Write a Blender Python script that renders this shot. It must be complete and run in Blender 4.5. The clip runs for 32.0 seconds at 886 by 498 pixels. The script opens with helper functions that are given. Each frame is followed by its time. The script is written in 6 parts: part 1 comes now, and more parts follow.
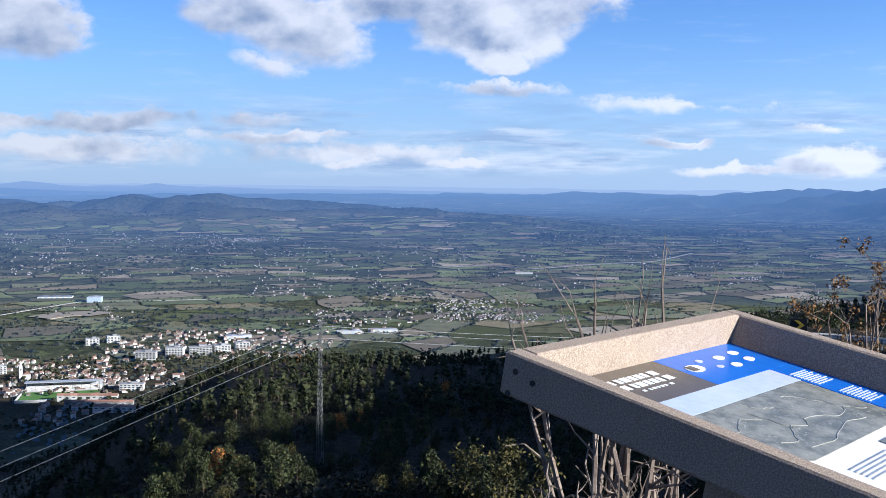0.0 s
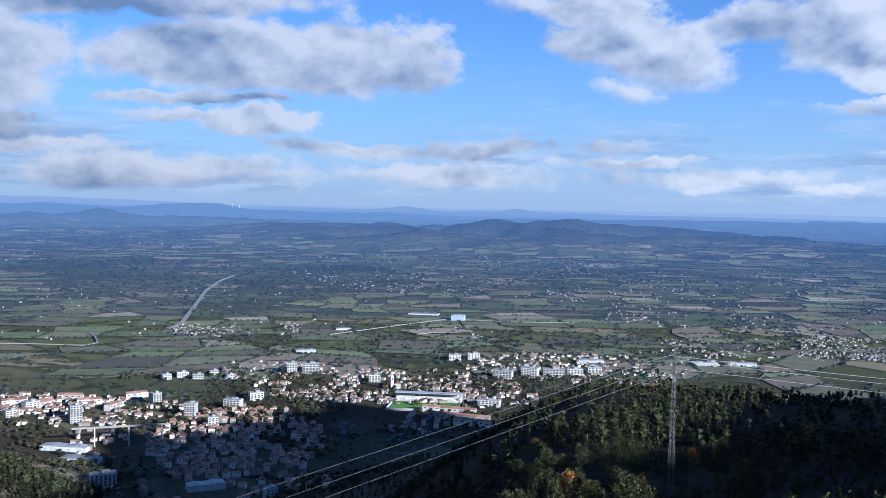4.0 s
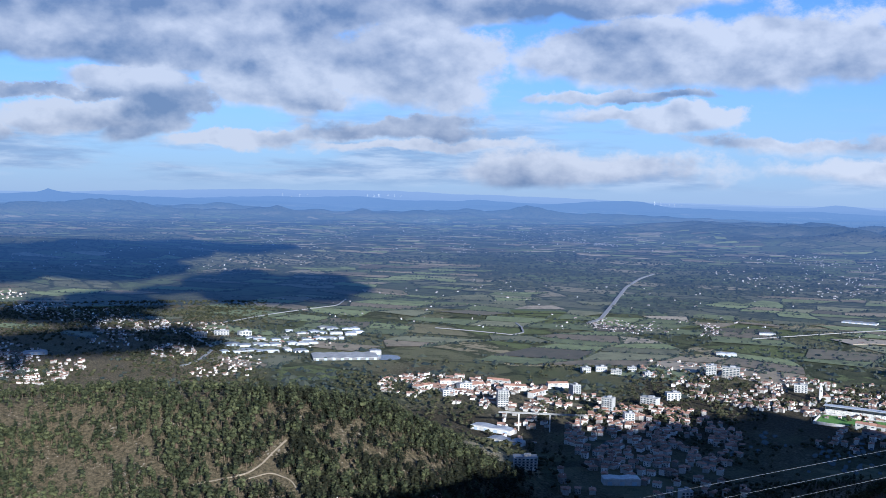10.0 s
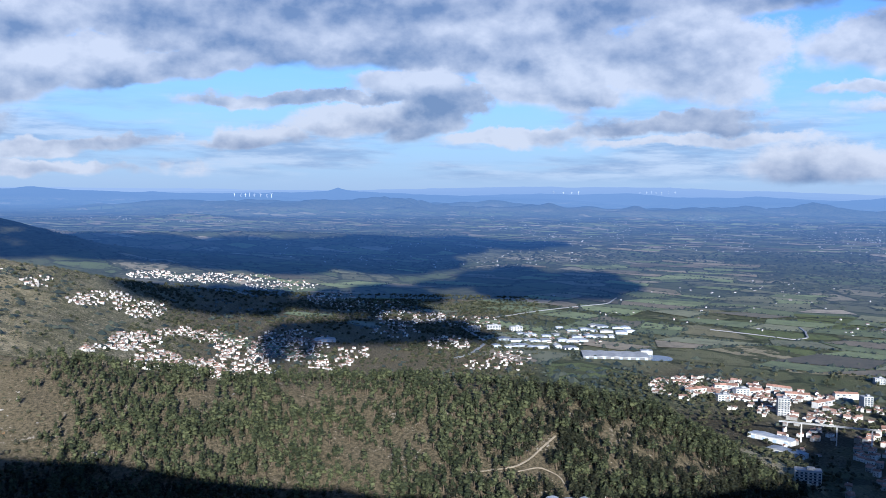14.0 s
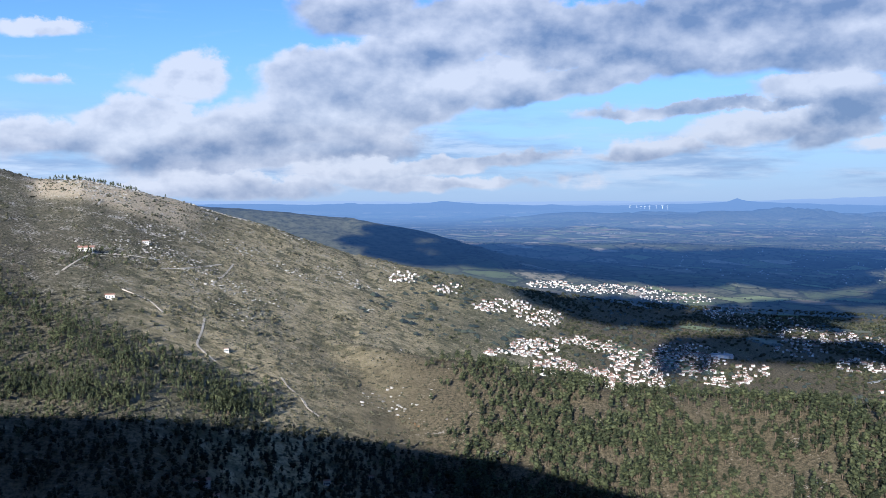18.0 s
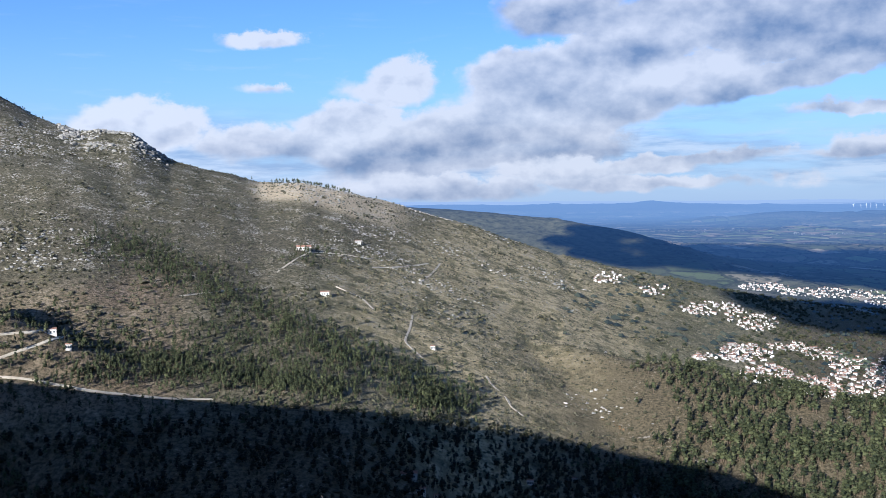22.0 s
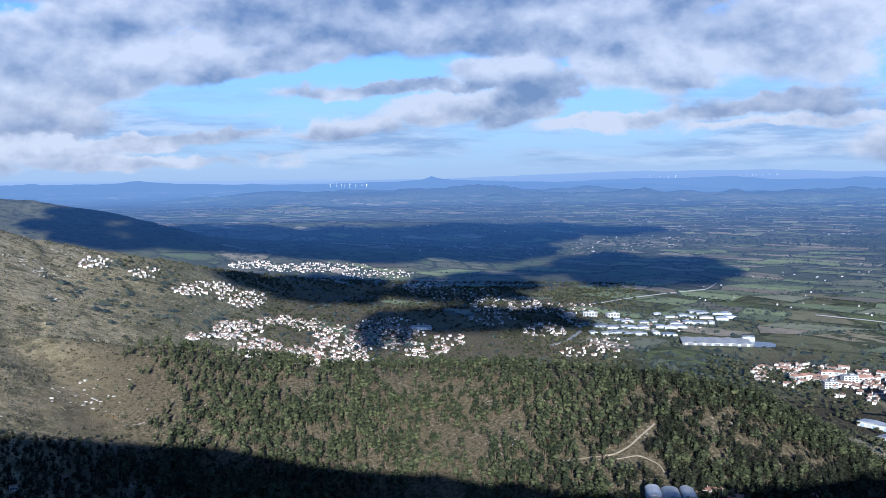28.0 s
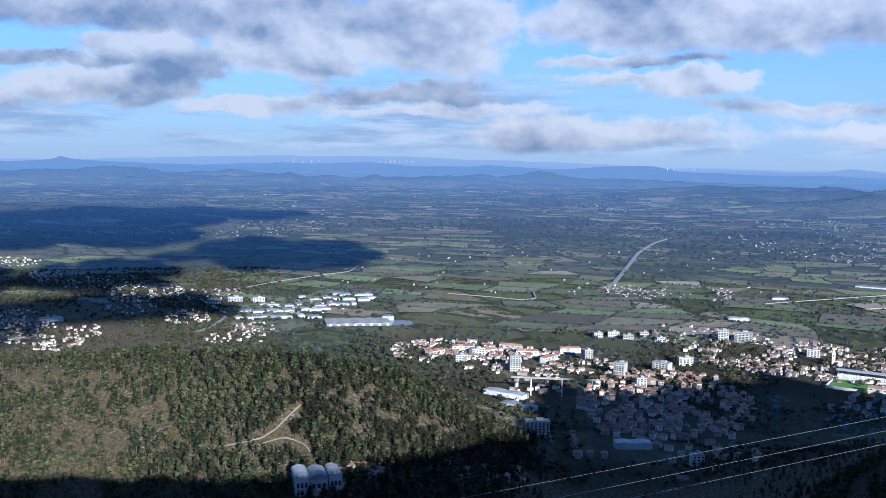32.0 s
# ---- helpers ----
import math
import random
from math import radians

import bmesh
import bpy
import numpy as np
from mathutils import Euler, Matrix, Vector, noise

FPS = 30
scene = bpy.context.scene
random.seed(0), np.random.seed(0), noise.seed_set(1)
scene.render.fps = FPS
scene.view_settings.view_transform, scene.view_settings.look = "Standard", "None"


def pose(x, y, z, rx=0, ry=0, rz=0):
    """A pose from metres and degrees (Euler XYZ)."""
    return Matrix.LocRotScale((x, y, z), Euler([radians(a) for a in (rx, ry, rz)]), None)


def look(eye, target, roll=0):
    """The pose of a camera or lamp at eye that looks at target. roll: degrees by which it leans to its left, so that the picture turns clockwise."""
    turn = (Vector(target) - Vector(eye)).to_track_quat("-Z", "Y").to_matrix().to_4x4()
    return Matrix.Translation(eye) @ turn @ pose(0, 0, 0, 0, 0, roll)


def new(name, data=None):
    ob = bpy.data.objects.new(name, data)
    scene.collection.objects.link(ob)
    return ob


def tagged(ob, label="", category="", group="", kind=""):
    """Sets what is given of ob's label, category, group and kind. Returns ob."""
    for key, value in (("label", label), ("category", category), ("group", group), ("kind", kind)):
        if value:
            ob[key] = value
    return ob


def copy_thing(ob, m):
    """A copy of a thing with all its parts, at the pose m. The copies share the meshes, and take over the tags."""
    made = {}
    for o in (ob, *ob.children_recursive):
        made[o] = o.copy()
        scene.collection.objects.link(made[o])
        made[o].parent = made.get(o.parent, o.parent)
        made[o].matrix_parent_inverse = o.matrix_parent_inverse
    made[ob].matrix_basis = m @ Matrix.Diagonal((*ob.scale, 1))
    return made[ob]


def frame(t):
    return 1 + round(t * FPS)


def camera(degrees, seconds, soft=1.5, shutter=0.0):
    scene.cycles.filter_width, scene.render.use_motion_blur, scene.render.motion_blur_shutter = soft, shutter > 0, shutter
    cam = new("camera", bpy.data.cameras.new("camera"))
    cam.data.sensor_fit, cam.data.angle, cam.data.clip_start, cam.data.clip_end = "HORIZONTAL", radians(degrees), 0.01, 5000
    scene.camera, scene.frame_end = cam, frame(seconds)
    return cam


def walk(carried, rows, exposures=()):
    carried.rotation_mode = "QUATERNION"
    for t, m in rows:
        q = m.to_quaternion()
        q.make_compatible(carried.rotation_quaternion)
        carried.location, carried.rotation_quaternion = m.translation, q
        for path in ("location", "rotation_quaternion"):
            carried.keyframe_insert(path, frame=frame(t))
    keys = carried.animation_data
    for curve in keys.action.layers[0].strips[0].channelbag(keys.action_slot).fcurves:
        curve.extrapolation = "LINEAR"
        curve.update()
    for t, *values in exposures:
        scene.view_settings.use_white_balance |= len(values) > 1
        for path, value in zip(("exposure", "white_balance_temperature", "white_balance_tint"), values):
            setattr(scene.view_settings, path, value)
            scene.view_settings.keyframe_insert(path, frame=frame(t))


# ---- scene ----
EYE_Z = 310.0
cam = camera(49.5, 32.0, soft=0.85)
PATH = [
    (0.0, pose(-0.001, -0.000, EYE_Z + 0.001, 86.05, -0.70, 0.00)),
    (0.5, pose(-0.016, 0.001, EYE_Z + 0.005, 86.11, -0.60, 2.20)),
    (1.0, pose(-0.029, 0.004, EYE_Z + 0.007, 86.20, -0.54, 4.96)),
    (1.5, pose(-0.037, 0.004, EYE_Z + 0.009, 86.33, -0.61, 7.43)),
    (2.0, pose(-0.043, 0.006, EYE_Z + 0.013, 86.51, -0.66, 9.46)),
    (2.5, pose(-0.056, 0.007, EYE_Z + 0.016, 86.77, -1.05, 12.38)),
    (3.0, pose(-0.069, 0.009, EYE_Z + 0.018, 87.00, -0.92, 14.94)),
    (3.5, pose(-0.088, 0.013, EYE_Z + 0.021, 87.15, -0.92, 18.02)),
    (5.5, pose(-0.088, 0.013, EYE_Z + 0.021, 87.70, -1.29, 28.16)),
    (6.0, pose(-0.088, 0.013, EYE_Z + 0.021, 87.72, -1.27, 30.17)),
    (6.5, pose(-0.088, 0.013, EYE_Z + 0.021, 87.64, -0.97, 31.90)),
    (7.0, pose(-0.088, 0.013, EYE_Z + 0.021, 87.50, -0.86, 33.43)),
    (7.5, pose(-0.088, 0.013, EYE_Z + 0.021, 87.25, -1.07, 35.11)),
    (8.0, pose(-0.088, 0.013, EYE_Z + 0.021, 86.98, -1.22, 36.94)),
    (8.5, pose(-0.088, 0.013, EYE_Z + 0.021, 86.78, -1.29, 39.01)),
    (9.0, pose(-0.088, 0.013, EYE_Z + 0.021, 86.65, -1.34, 41.35)),
    (9.5, pose(-0.088, 0.013, EYE_Z + 0.021, 86.59, -1.35, 43.70)),
    (10.0, pose(-0.088, 0.013, EYE_Z + 0.021, 86.74, -1.13, 45.71)),
    (10.5, pose(-0.088, 0.013, EYE_Z + 0.021, 86.91, -0.75, 47.72)),
    (11.0, pose(-0.088, 0.013, EYE_Z + 0.021, 86.96, -0.61, 49.73)),
    (11.5, pose(-0.088, 0.013, EYE_Z + 0.021, 86.90, -0.50, 51.82)),
    (12.0, pose(-0.088, 0.013, EYE_Z + 0.021, 86.78, -0.68, 54.15)),
    (12.5, pose(-0.088, 0.013, EYE_Z + 0.021, 86.68, -0.80, 56.31)),
    (13.0, pose(-0.088, 0.013, EYE_Z + 0.021, 86.56, -0.65, 58.29)),
    (13.5, pose(-0.088, 0.013, EYE_Z + 0.021, 86.41, -0.66, 60.08)),
    (15.5, pose(-0.088, 0.013, EYE_Z + 0.021, 86.29, -0.58, 69.61)),
    (16.0, pose(-0.088, 0.013, EYE_Z + 0.021, 86.30, -0.19, 73.71)),
    (16.5, pose(-0.088, 0.013, EYE_Z + 0.021, 86.33, -0.28, 76.70)),
    (17.0, pose(-0.088, 0.013, EYE_Z + 0.021, 86.49, -0.28, 79.86)),
    (17.5, pose(-0.088, 0.013, EYE_Z + 0.021, 86.77, -0.16, 82.42)),
    (18.0, pose(-0.088, 0.013, EYE_Z + 0.021, 86.89, 0.07, 84.99)),
    (18.5, pose(-0.088, 0.013, EYE_Z + 0.021, 86.91, 0.02, 86.89)),
    (19.0, pose(-0.088, 0.013, EYE_Z + 0.021, 86.95, -0.19, 89.02)),
    (19.5, pose(-0.088, 0.013, EYE_Z + 0.021, 86.95, 0.15, 91.40)),
    (20.0, pose(-0.088, 0.013, EYE_Z + 0.021, 86.91, 0.51, 95.17)),
    (20.5, pose(-0.088, 0.013, EYE_Z + 0.021, 86.92, 0.65, 97.95)),
    (21.0, pose(-0.088, 0.013, EYE_Z + 0.021, 86.99, 0.72, 99.77)),
    (21.5, pose(-0.088, 0.013, EYE_Z + 0.021, 86.99, 0.55, 98.89)),
    (22.0, pose(-0.088, 0.013, EYE_Z + 0.021, 86.96, 0.51, 97.11)),
    (22.5, pose(-0.088, 0.013, EYE_Z + 0.021, 86.77, 0.42, 94.64)),
    (23.0, pose(-0.088, 0.013, EYE_Z + 0.021, 86.45, 0.41, 92.32)),
    (23.5, pose(-0.088, 0.013, EYE_Z + 0.021, 86.16, 0.74, 90.33)),
    (24.0, pose(-0.088, 0.013, EYE_Z + 0.021, 85.89, 1.25, 87.72)),
    (24.5, pose(-0.088, 0.013, EYE_Z + 0.021, 85.59, 1.18, 84.70)),
    (25.0, pose(-0.088, 0.013, EYE_Z + 0.021, 85.34, 1.18, 81.56)),
    (25.5, pose(-0.088, 0.013, EYE_Z + 0.021, 85.62, 1.24, 79.29)),
    (27.5, pose(-0.088, 0.013, EYE_Z + 0.021, 85.77, 1.21, 69.61)),
    (28.0, pose(-0.088, 0.013, EYE_Z + 0.021, 85.56, 0.43, 67.32)),
    (28.5, pose(-0.088, 0.013, EYE_Z + 0.021, 85.40, 0.40, 65.08)),
    (29.0, pose(-0.088, 0.013, EYE_Z + 0.021, 85.30, 0.21, 62.96)),
    (29.5, pose(-0.088, 0.013, EYE_Z + 0.021, 85.16, 0.31, 60.79)),
    (30.0, pose(-0.088, 0.013, EYE_Z + 0.021, 84.99, 0.26, 58.24)),
    (30.5, pose(-0.088, 0.013, EYE_Z + 0.021, 84.83, -0.26, 53.41)),
    (31.0, pose(-0.088, 0.013, EYE_Z + 0.021, 84.74, -0.47, 51.06)),
    (31.5, pose(-0.088, 0.013, EYE_Z + 0.021, 84.73, -0.77, 48.84)),
    (32.0, pose(-0.088, 0.013, EYE_Z + 0.021, 84.69, -0.86, 46.41)),
]
walk(cam, PATH, exposures=[(0.0, 1.24, 5550, 9), (2.0, 1.21, 5400, 9), (3.0, 1.12, 5200, 9), (6.0, 1.07, 5200, 9), (8.0, 1.10, 5250, 9), (10.0, 1.15, 5280, 9),
                           (12.0, 1.21, 5300, 9), (16.0, 1.29, 5400, 9), (23.0, 1.30, 5450, 9), (25.0, 1.27, 5350, 9), (29.0, 1.24, 5200, 9), (32.0, 1.19, 5200, 9)])

# ---- sky and sun ----
SUN_AZ, SUN_EL = -112.0, 17.5


def nodes_of(tree):
    """A short way to write node trees: n(kind, inputs..., property=value) adds a node, links or sets its inputs in order."""
    tree.nodes.clear()

    def n(kind, *ins, **props):
        node = tree.nodes.new(kind)
        for key, value in props.items():
            setattr(node, key, value)
        for i, value in enumerate(ins):
            if value is None:
                continue
            if isinstance(value, bpy.types.NodeSocket):
                tree.links.new(value, node.inputs[i])
            else:
                node.inputs[i].default_value = value
        return node
    return n


def maths(n):
    def m(op, *ins):
        return n("ShaderNodeMath", *ins, operation=op).outputs[0]
    return m


def mixer(n, fac, a, b, blend="MIX"):
    node = n("ShaderNodeMix", data_type="RGBA", blend_type=blend)
    tree = node.id_data
    for i, value in ((0, fac), (6, a), (7, b)):
        if isinstance(value, bpy.types.NodeSocket):
            tree.links.new(value, node.inputs[i])
        else:
            node.inputs[i].default_value = value if i == 0 else (*value, 1)[:4]
    return node.outputs[2]


def ramp(n, fac, lo, hi):
    node = n("ShaderNodeMapRange", fac, lo, hi, 0.0, 1.0, interpolation_type="SMOOTHSTEP")
    return node.outputs[0]


# clouds: bearing, height, half width, half height, tilt (degrees), thickness, how white
CLOUDS_1 = [
    (9.5, 9.6, 4.2, 2.09, -3, 0.9, 0.62), (13.3, 9.9, 3.0, 1.01, 3, 0.7, 0.4), (-3.1, 10.0, 5.7, 2.29, 3, 1, 0.62), (2.9, 10.2, 4.4, 1.35, 1, 0.7, 0.42),
    (-2.6, 7.3, 1.8, 0.67, 0, 0.9, 0.95), (23.7, 8.1, 3.2, 1.68, -8, 0.6, 0.55), (18.9, 3.2, 9.1, 0.74, 2, 0.62, 0.35), (9.1, 2.5, 3.7, 0.27, 1, 0.6, 0.95),
    (4.8, 1.7, 10.8, 0.88, 1, 0.45, 0.6), (-0.9, 1.1, 2.1, 0.37, 1, 0.7, 0.9), (5.8, 1.1, 2.4, 0.34, 1, 0.6, 0.85), (-22.2, 1.5, 4.0, 0.88, 6, 0.8, 0.9),
    (-18.0, 1.0, 4.7, 0.34, 0, 0.6, 0.6),
]
CLOUDS_2 = [
    (-14.1, 2.5, 2.9, 0.27, 0, 0.6, 0.35), (-13.6, 4.5, 5.4, 0.44, -3, 0.4, 0.9), (-2.8, 5.6, 3.7, 0.34, -2, 0.33, 0.9), (-20.9, 3.2, 3.0, 0.27, -4, 0.35, 0.9),
    (11.4, 7.2, 1.7, 0.61, -15, 0.33, 0.7), (21.0, 1.7, 7.4, 0.88, 1, 0.5, 0.8), (53.8, 6.3, 2.4, 2.42, 4, 1, 0.92), (48.0, 7.5, 6.4, 2.86, 4, 1, 0.72),
    (42.4, 11.1, 12.8, 1.21, 3, 0.85, 0.32), (35.8, 8.1, 7.1, 1.75, -1, 0.95, 0.62), (26.8, 8.6, 5.1, 2.09, 6, 0.95, 0.66), (35.1, 5.8, 5.6, 0.37, 3, 0.7, 0.12),
    (32.1, 4.5, 3.2, 1.01, 1, 0.9, 0.95),
]
CLOUDS_3 = [
    (35.1, 4.8, 3.7, 0.47, 2, 0.6, 0.85), (49.7, 3.7, 6.4, 0.67, 6, 0.85, 0.2), (48.2, 2.8, 8.1, 0.4, 2, 0.7, 0.95), (12.5, 11.4, 5.1, 1.01, -2, 0.75, 0.5),
    (9.1, 9.4, 4.7, 1.75, -8, 0.85, 0.66), (12.4, 9.2, 2.7, 1.01, -2, 0.6, 0.3), (23.0, 3.1, 11.1, 0.47, -2, 0.55, 0.35), (10.9, 2.4, 5.7, 0.34, 0, 0.6, 0.9),
    (37.7, 1.6, 8.8, 1.14, 1, 0.42, 0.5), (17.1, 1.7, 11.1, 0.81, 1, 0.36, 0.5), (63.1, 9.7, 14.8, 2.09, 3, 1.1, 0.22), (70.9, 9.9, 8.8, 1.68, 4, 0.95, 0.2),
    (55.6, 6.6, 3.9, 1.95, 4, 1.1, 0.97),
]
CLOUDS_4 = [
    (58.2, 8.3, 8.8, 1.35, 2, 0.9, 0.6), (64.3, 6.0, 3.5, 0.81, 5, 0.9, 0.92), (68.9, 5.0, 7.7, 0.44, 1, 0.75, 0.18), (62.4, 4.3, 3.2, 1.41, 21, 0.9, 0.4),
    (67.1, 3.8, 4.7, 0.88, 2, 0.8, 0.85), (57.2, 2.9, 5.7, 0.54, 1, 0.75, 0.95), (52.6, 5.3, 1.7, 0.88, 1, 0.8, 0.12), (72.7, 2.9, 3.0, 0.61, 2, 0.6, 0.75),
    (49.2, 3.7, 6.7, 0.67, -1, 0.7, 0.22), (91.6, 4.7, 14.1, 2.09, 13, 1.05, 0.72), (95.7, 2.8, 9.8, 1.21, 3, 1.05, 0.1), (84.7, 9.1, 6.4, 2.22, 24, 1, 0.66),
    (85.3, 8.4, 2.4, 1.14, 35, 0.9, 0.1),
]
CLOUDS_5 = [
    (102.8, 4.2, 3.7, 1.68, 2, 1, 0.85), (100.2, 6.8, 3.2, 1.35, 9, 0.75, 0.95), (92.5, 6.9, 4.0, 1.68, 16, 0.9, 0.8), (78.4, 6.5, 5.7, 0.88, 11, 0.85, 0.55),
    (75.4, 7.2, 2.0, 0.67, 5, 0.8, 0.25), (72.7, 9.1, 14.1, 1.95, -4, 1.1, 0.2), (57.3, 8.5, 6.7, 1.35, -3, 1, 0.3), (90.0, 1.7, 4.4, 0.67, 3, 0.85, 0.92),
    (83.7, 2.1, 5.7, 0.61, 4, 0.85, 0.6), (84.7, 0.9, 7.7, 0.61, 0, 0.7, 0.7), (98.8, 0.6, 8.1, 0.74, 0, 0.75, 0.75), (74.3, 4.7, 3.4, 0.34, 0, 0.6, 0.6),
    (73.2, 2.6, 3.7, 0.47, 3, 0.65, 0.55),
]
CLOUDS_6 = [
    (113.8, 4.2, 4.2, 1.52, 4, 0.9, 0.95), (107.2, 3.2, 5.1, 1.28, 0, 0.8, 0.72), (107.8, 9.2, 2.9, 0.54, 2, 0.75, 0.92), (108.0, 6.5, 1.7, 0.4, 1, 0.35, 0.85),
    (90.1, 10.7, 3.7, 1.21, -1, 0.7, 0.4),
]


def sky():
    world = bpy.data.worlds.new("sky")
    scene.world = world
    world.use_nodes = True
    n = nodes_of(world.node_tree)
    m = maths(n)
    dome = n("ShaderNodeTexSky", sky_type="NISHITA", sun_disc=False, sun_elevation=radians(SUN_EL),
             sun_rotation=radians(-SUN_AZ), altitude=700.0, air_density=1.0, dust_density=0.15, ozone_density=2.0)
    way = n("ShaderNodeTexCoord").outputs["Generated"]
    xyz = n("ShaderNodeSeparateXYZ", way).outputs
    az = m("MULTIPLY", m("ARCTAN2", m("MULTIPLY", xyz[0], -1.0), xyz[1]), 57.2958)
    el = m("MULTIPLY", m("ARCSINE", xyz[2]), 57.2958)
    wide = n("ShaderNodeVectorMath", way, (1.0, 1.0, 1.5), operation="MULTIPLY").outputs[0]
    big = n("ShaderNodeTexNoise", wide, None, 9.0, 7.0, 0.52).outputs[0]
    # the same field, a little nearer to the sun, shows which flank of a billow is lit
    moved = n("ShaderNodeVectorMath", wide, (0.010, -0.004, 0.022), operation="ADD").outputs[0]
    lit = n("ShaderNodeTexNoise", moved, None, 9.0, 7.0, 0.52).outputs[0]
    fine = n("ShaderNodeTexNoise", wide, None, 38.0, 7.0, 0.68).outputs[0]
    bend = n("ShaderNodeSeparateColor", n("ShaderNodeTexNoise", wide, None, 13.0, 4.0, 0.55).outputs[1]).outputs
    azw = m("MULTIPLY_ADD", m("SUBTRACT", bend[0], 0.5), 5.0, m("MULTIPLY_ADD", m("SUBTRACT", fine, 0.5), 1.6, az))
    elw = m("MULTIPLY_ADD", m("SUBTRACT", bend[1], 0.5), 2.0, m("MULTIPLY_ADD", m("SUBTRACT", fine, 0.5), -0.9, el))
    place = n("ShaderNodeCombineXYZ", azw, elw, 0.0).outputs[0]
    best, weight, tone = -1.0, 0.0001, 0.0
    for a, e, w, h, tilt, dense, pale in CLOUDS_1 + CLOUDS_2 + CLOUDS_3 + CLOUDS_4 + CLOUDS_5 + CLOUDS_6:
        uv = n("ShaderNodeMapping", place, (a, e, 0.0), (0.0, 0.0, -radians(tilt)), (w * (1.3 if e > 7 else 1.16), h * (1.3 if e > 7 else 1.16), 1.0), vector_type="TEXTURE").outputs[0]
        dense = dense * (0.85 if a < 28 else 1.0)
        mask = m("MULTIPLY_ADD", n("ShaderNodeVectorMath", uv, operation="LENGTH").outputs["Value"], -dense, dense)
        best = m("MAXIMUM", best, mask)
        # whiter on the heaped top, greyer on the base
        share = m("MAXIMUM", m("ADD", mask, 0.12), 0.0)
        share = m("MULTIPLY", share, share)
        high = m("MULTIPLY_ADD", n("ShaderNodeSeparateXYZ", uv).outputs[1], 0.34, pale)
        weight = m("ADD", weight, share)
        tone = m("MULTIPLY_ADD", share, high, tone)
    tone = m("DIVIDE", tone, weight)
    heap = m("ADD", m("MULTIPLY_ADD", m("SUBTRACT", big, 0.5), 1.1, best), m("MULTIPLY", m("SUBTRACT", fine, 0.5), 0.42))
    cover = ramp(n, heap, 0.02, 0.30)
    # thin layered cloud low over the horizon
    flat = n("ShaderNodeVectorMath", way, (3.2, 3.2, 24.0), operation="MULTIPLY").outputs[0]
    band = n("ShaderNodeTexNoise", flat, None, 1.6, 7.0, 0.6).outputs[0]
    band2 = n("ShaderNodeTexNoise", flat, None, 4.0, 5.0, 0.6).outputs[0]
    height = m("MULTIPLY", ramp(n, el, 0.0, 1.2), m("SUBTRACT", 1.0, ramp(n, el, 2.6, 6.0)))
    spread = n("ShaderNodeTexNoise", n("ShaderNodeVectorMath", way, (1.0, 1.0, 4.0), operation="MULTIPLY").outputs[0], None, 5.0, 3.0).outputs[0]
    layer = m("MULTIPLY", ramp(n, m("MULTIPLY_ADD", m("SUBTRACT", spread, 0.5), 0.7, band), 0.40, 0.62), height)
    wisps = m("MULTIPLY", ramp(n, band2, 0.55, 0.8), m("MULTIPLY", ramp(n, el, 2.0, 5.0), m("MULTIPLY", m("SUBTRACT", 1.0, ramp(n, el, 7.0, 14.0)), 0.15)))
    blue = n("ShaderNodeVectorMath", dome.outputs[0], (0.096, 0.120, 0.168), operation="MULTIPLY").outputs[0]
    shade = m("MULTIPLY_ADD", m("SUBTRACT", big, lit), 3.7, m("MULTIPLY_ADD", tone, 0.78, 0.16))
    shade = m("MULTIPLY_ADD", m("SUBTRACT", fine, 0.5), 0.35, shade)
    # thin rims are bright
    shade = m("MULTIPLY_ADD", m("SUBTRACT", 1.0, ramp(n, heap, 0.05, 0.5)), 0.22, shade)
    shade = n("ShaderNodeClamp", shade).outputs[0]
    white = mixer(n, shade, (0.24, 0.31, 0.46), (0.90, 0.865, 0.875))
    veil = mixer(n, ramp(n, band2, 0.36, 0.66), (0.36, 0.46, 0.65), (0.80, 0.83, 0.90))
    haze = m("SUBTRACT", 1.0, ramp(n, el, -3.0, 11.0))
    colour = mixer(n, m("MULTIPLY", haze, 0.9), blue, (0.43, 0.555, 0.79))
    colour = mixer(n, m("MULTIPLY", layer, 0.7), colour, veil)
    colour = mixer(n, wisps, colour, (0.85, 0.87, 0.9))
    colour = mixer(n, m("MULTIPLY", cover, 0.9), colour, white)
    # brighter towards the sun's side
    toward = m("ADD", m("MULTIPLY", xyz[0], 0.927), m("MULTIPLY", xyz[1], -0.375))
    gain = m("MULTIPLY_ADD", m("ADD", toward, 0.55), 0.28, 1.0)
    colour = n("ShaderNodeVectorMath", colour, None, None, gain, operation="SCALE").outputs[0]
    back = n("ShaderNodeBackground", colour, 0.40)
    n("ShaderNodeOutputWorld", back.outputs[0])


sky()
sun = new("sun", bpy.data.lights.new("sun", "SUN"))
sun.data.energy, sun.data.angle, sun.data.color = 5.0, radians(0.5), (1.0, 0.90, 0.76)
sun_way = Vector((-math.sin(radians(SUN_AZ)) * math.cos(radians(SUN_EL)), math.cos(radians(SUN_AZ)) * math.cos(radians(SUN_EL)), math.sin(radians(SUN_EL))))
sun.matrix_world = look(sun_way * 900, (0, 0, 0))

# ---- materials ----


def material(name, build):
    mat = bpy.data.materials.new(name)
    mat.use_nodes = True
    n = nodes_of(mat.node_tree)
    shader = build(n, maths(n))
    n("ShaderNodeOutputMaterial", shader)
    return mat


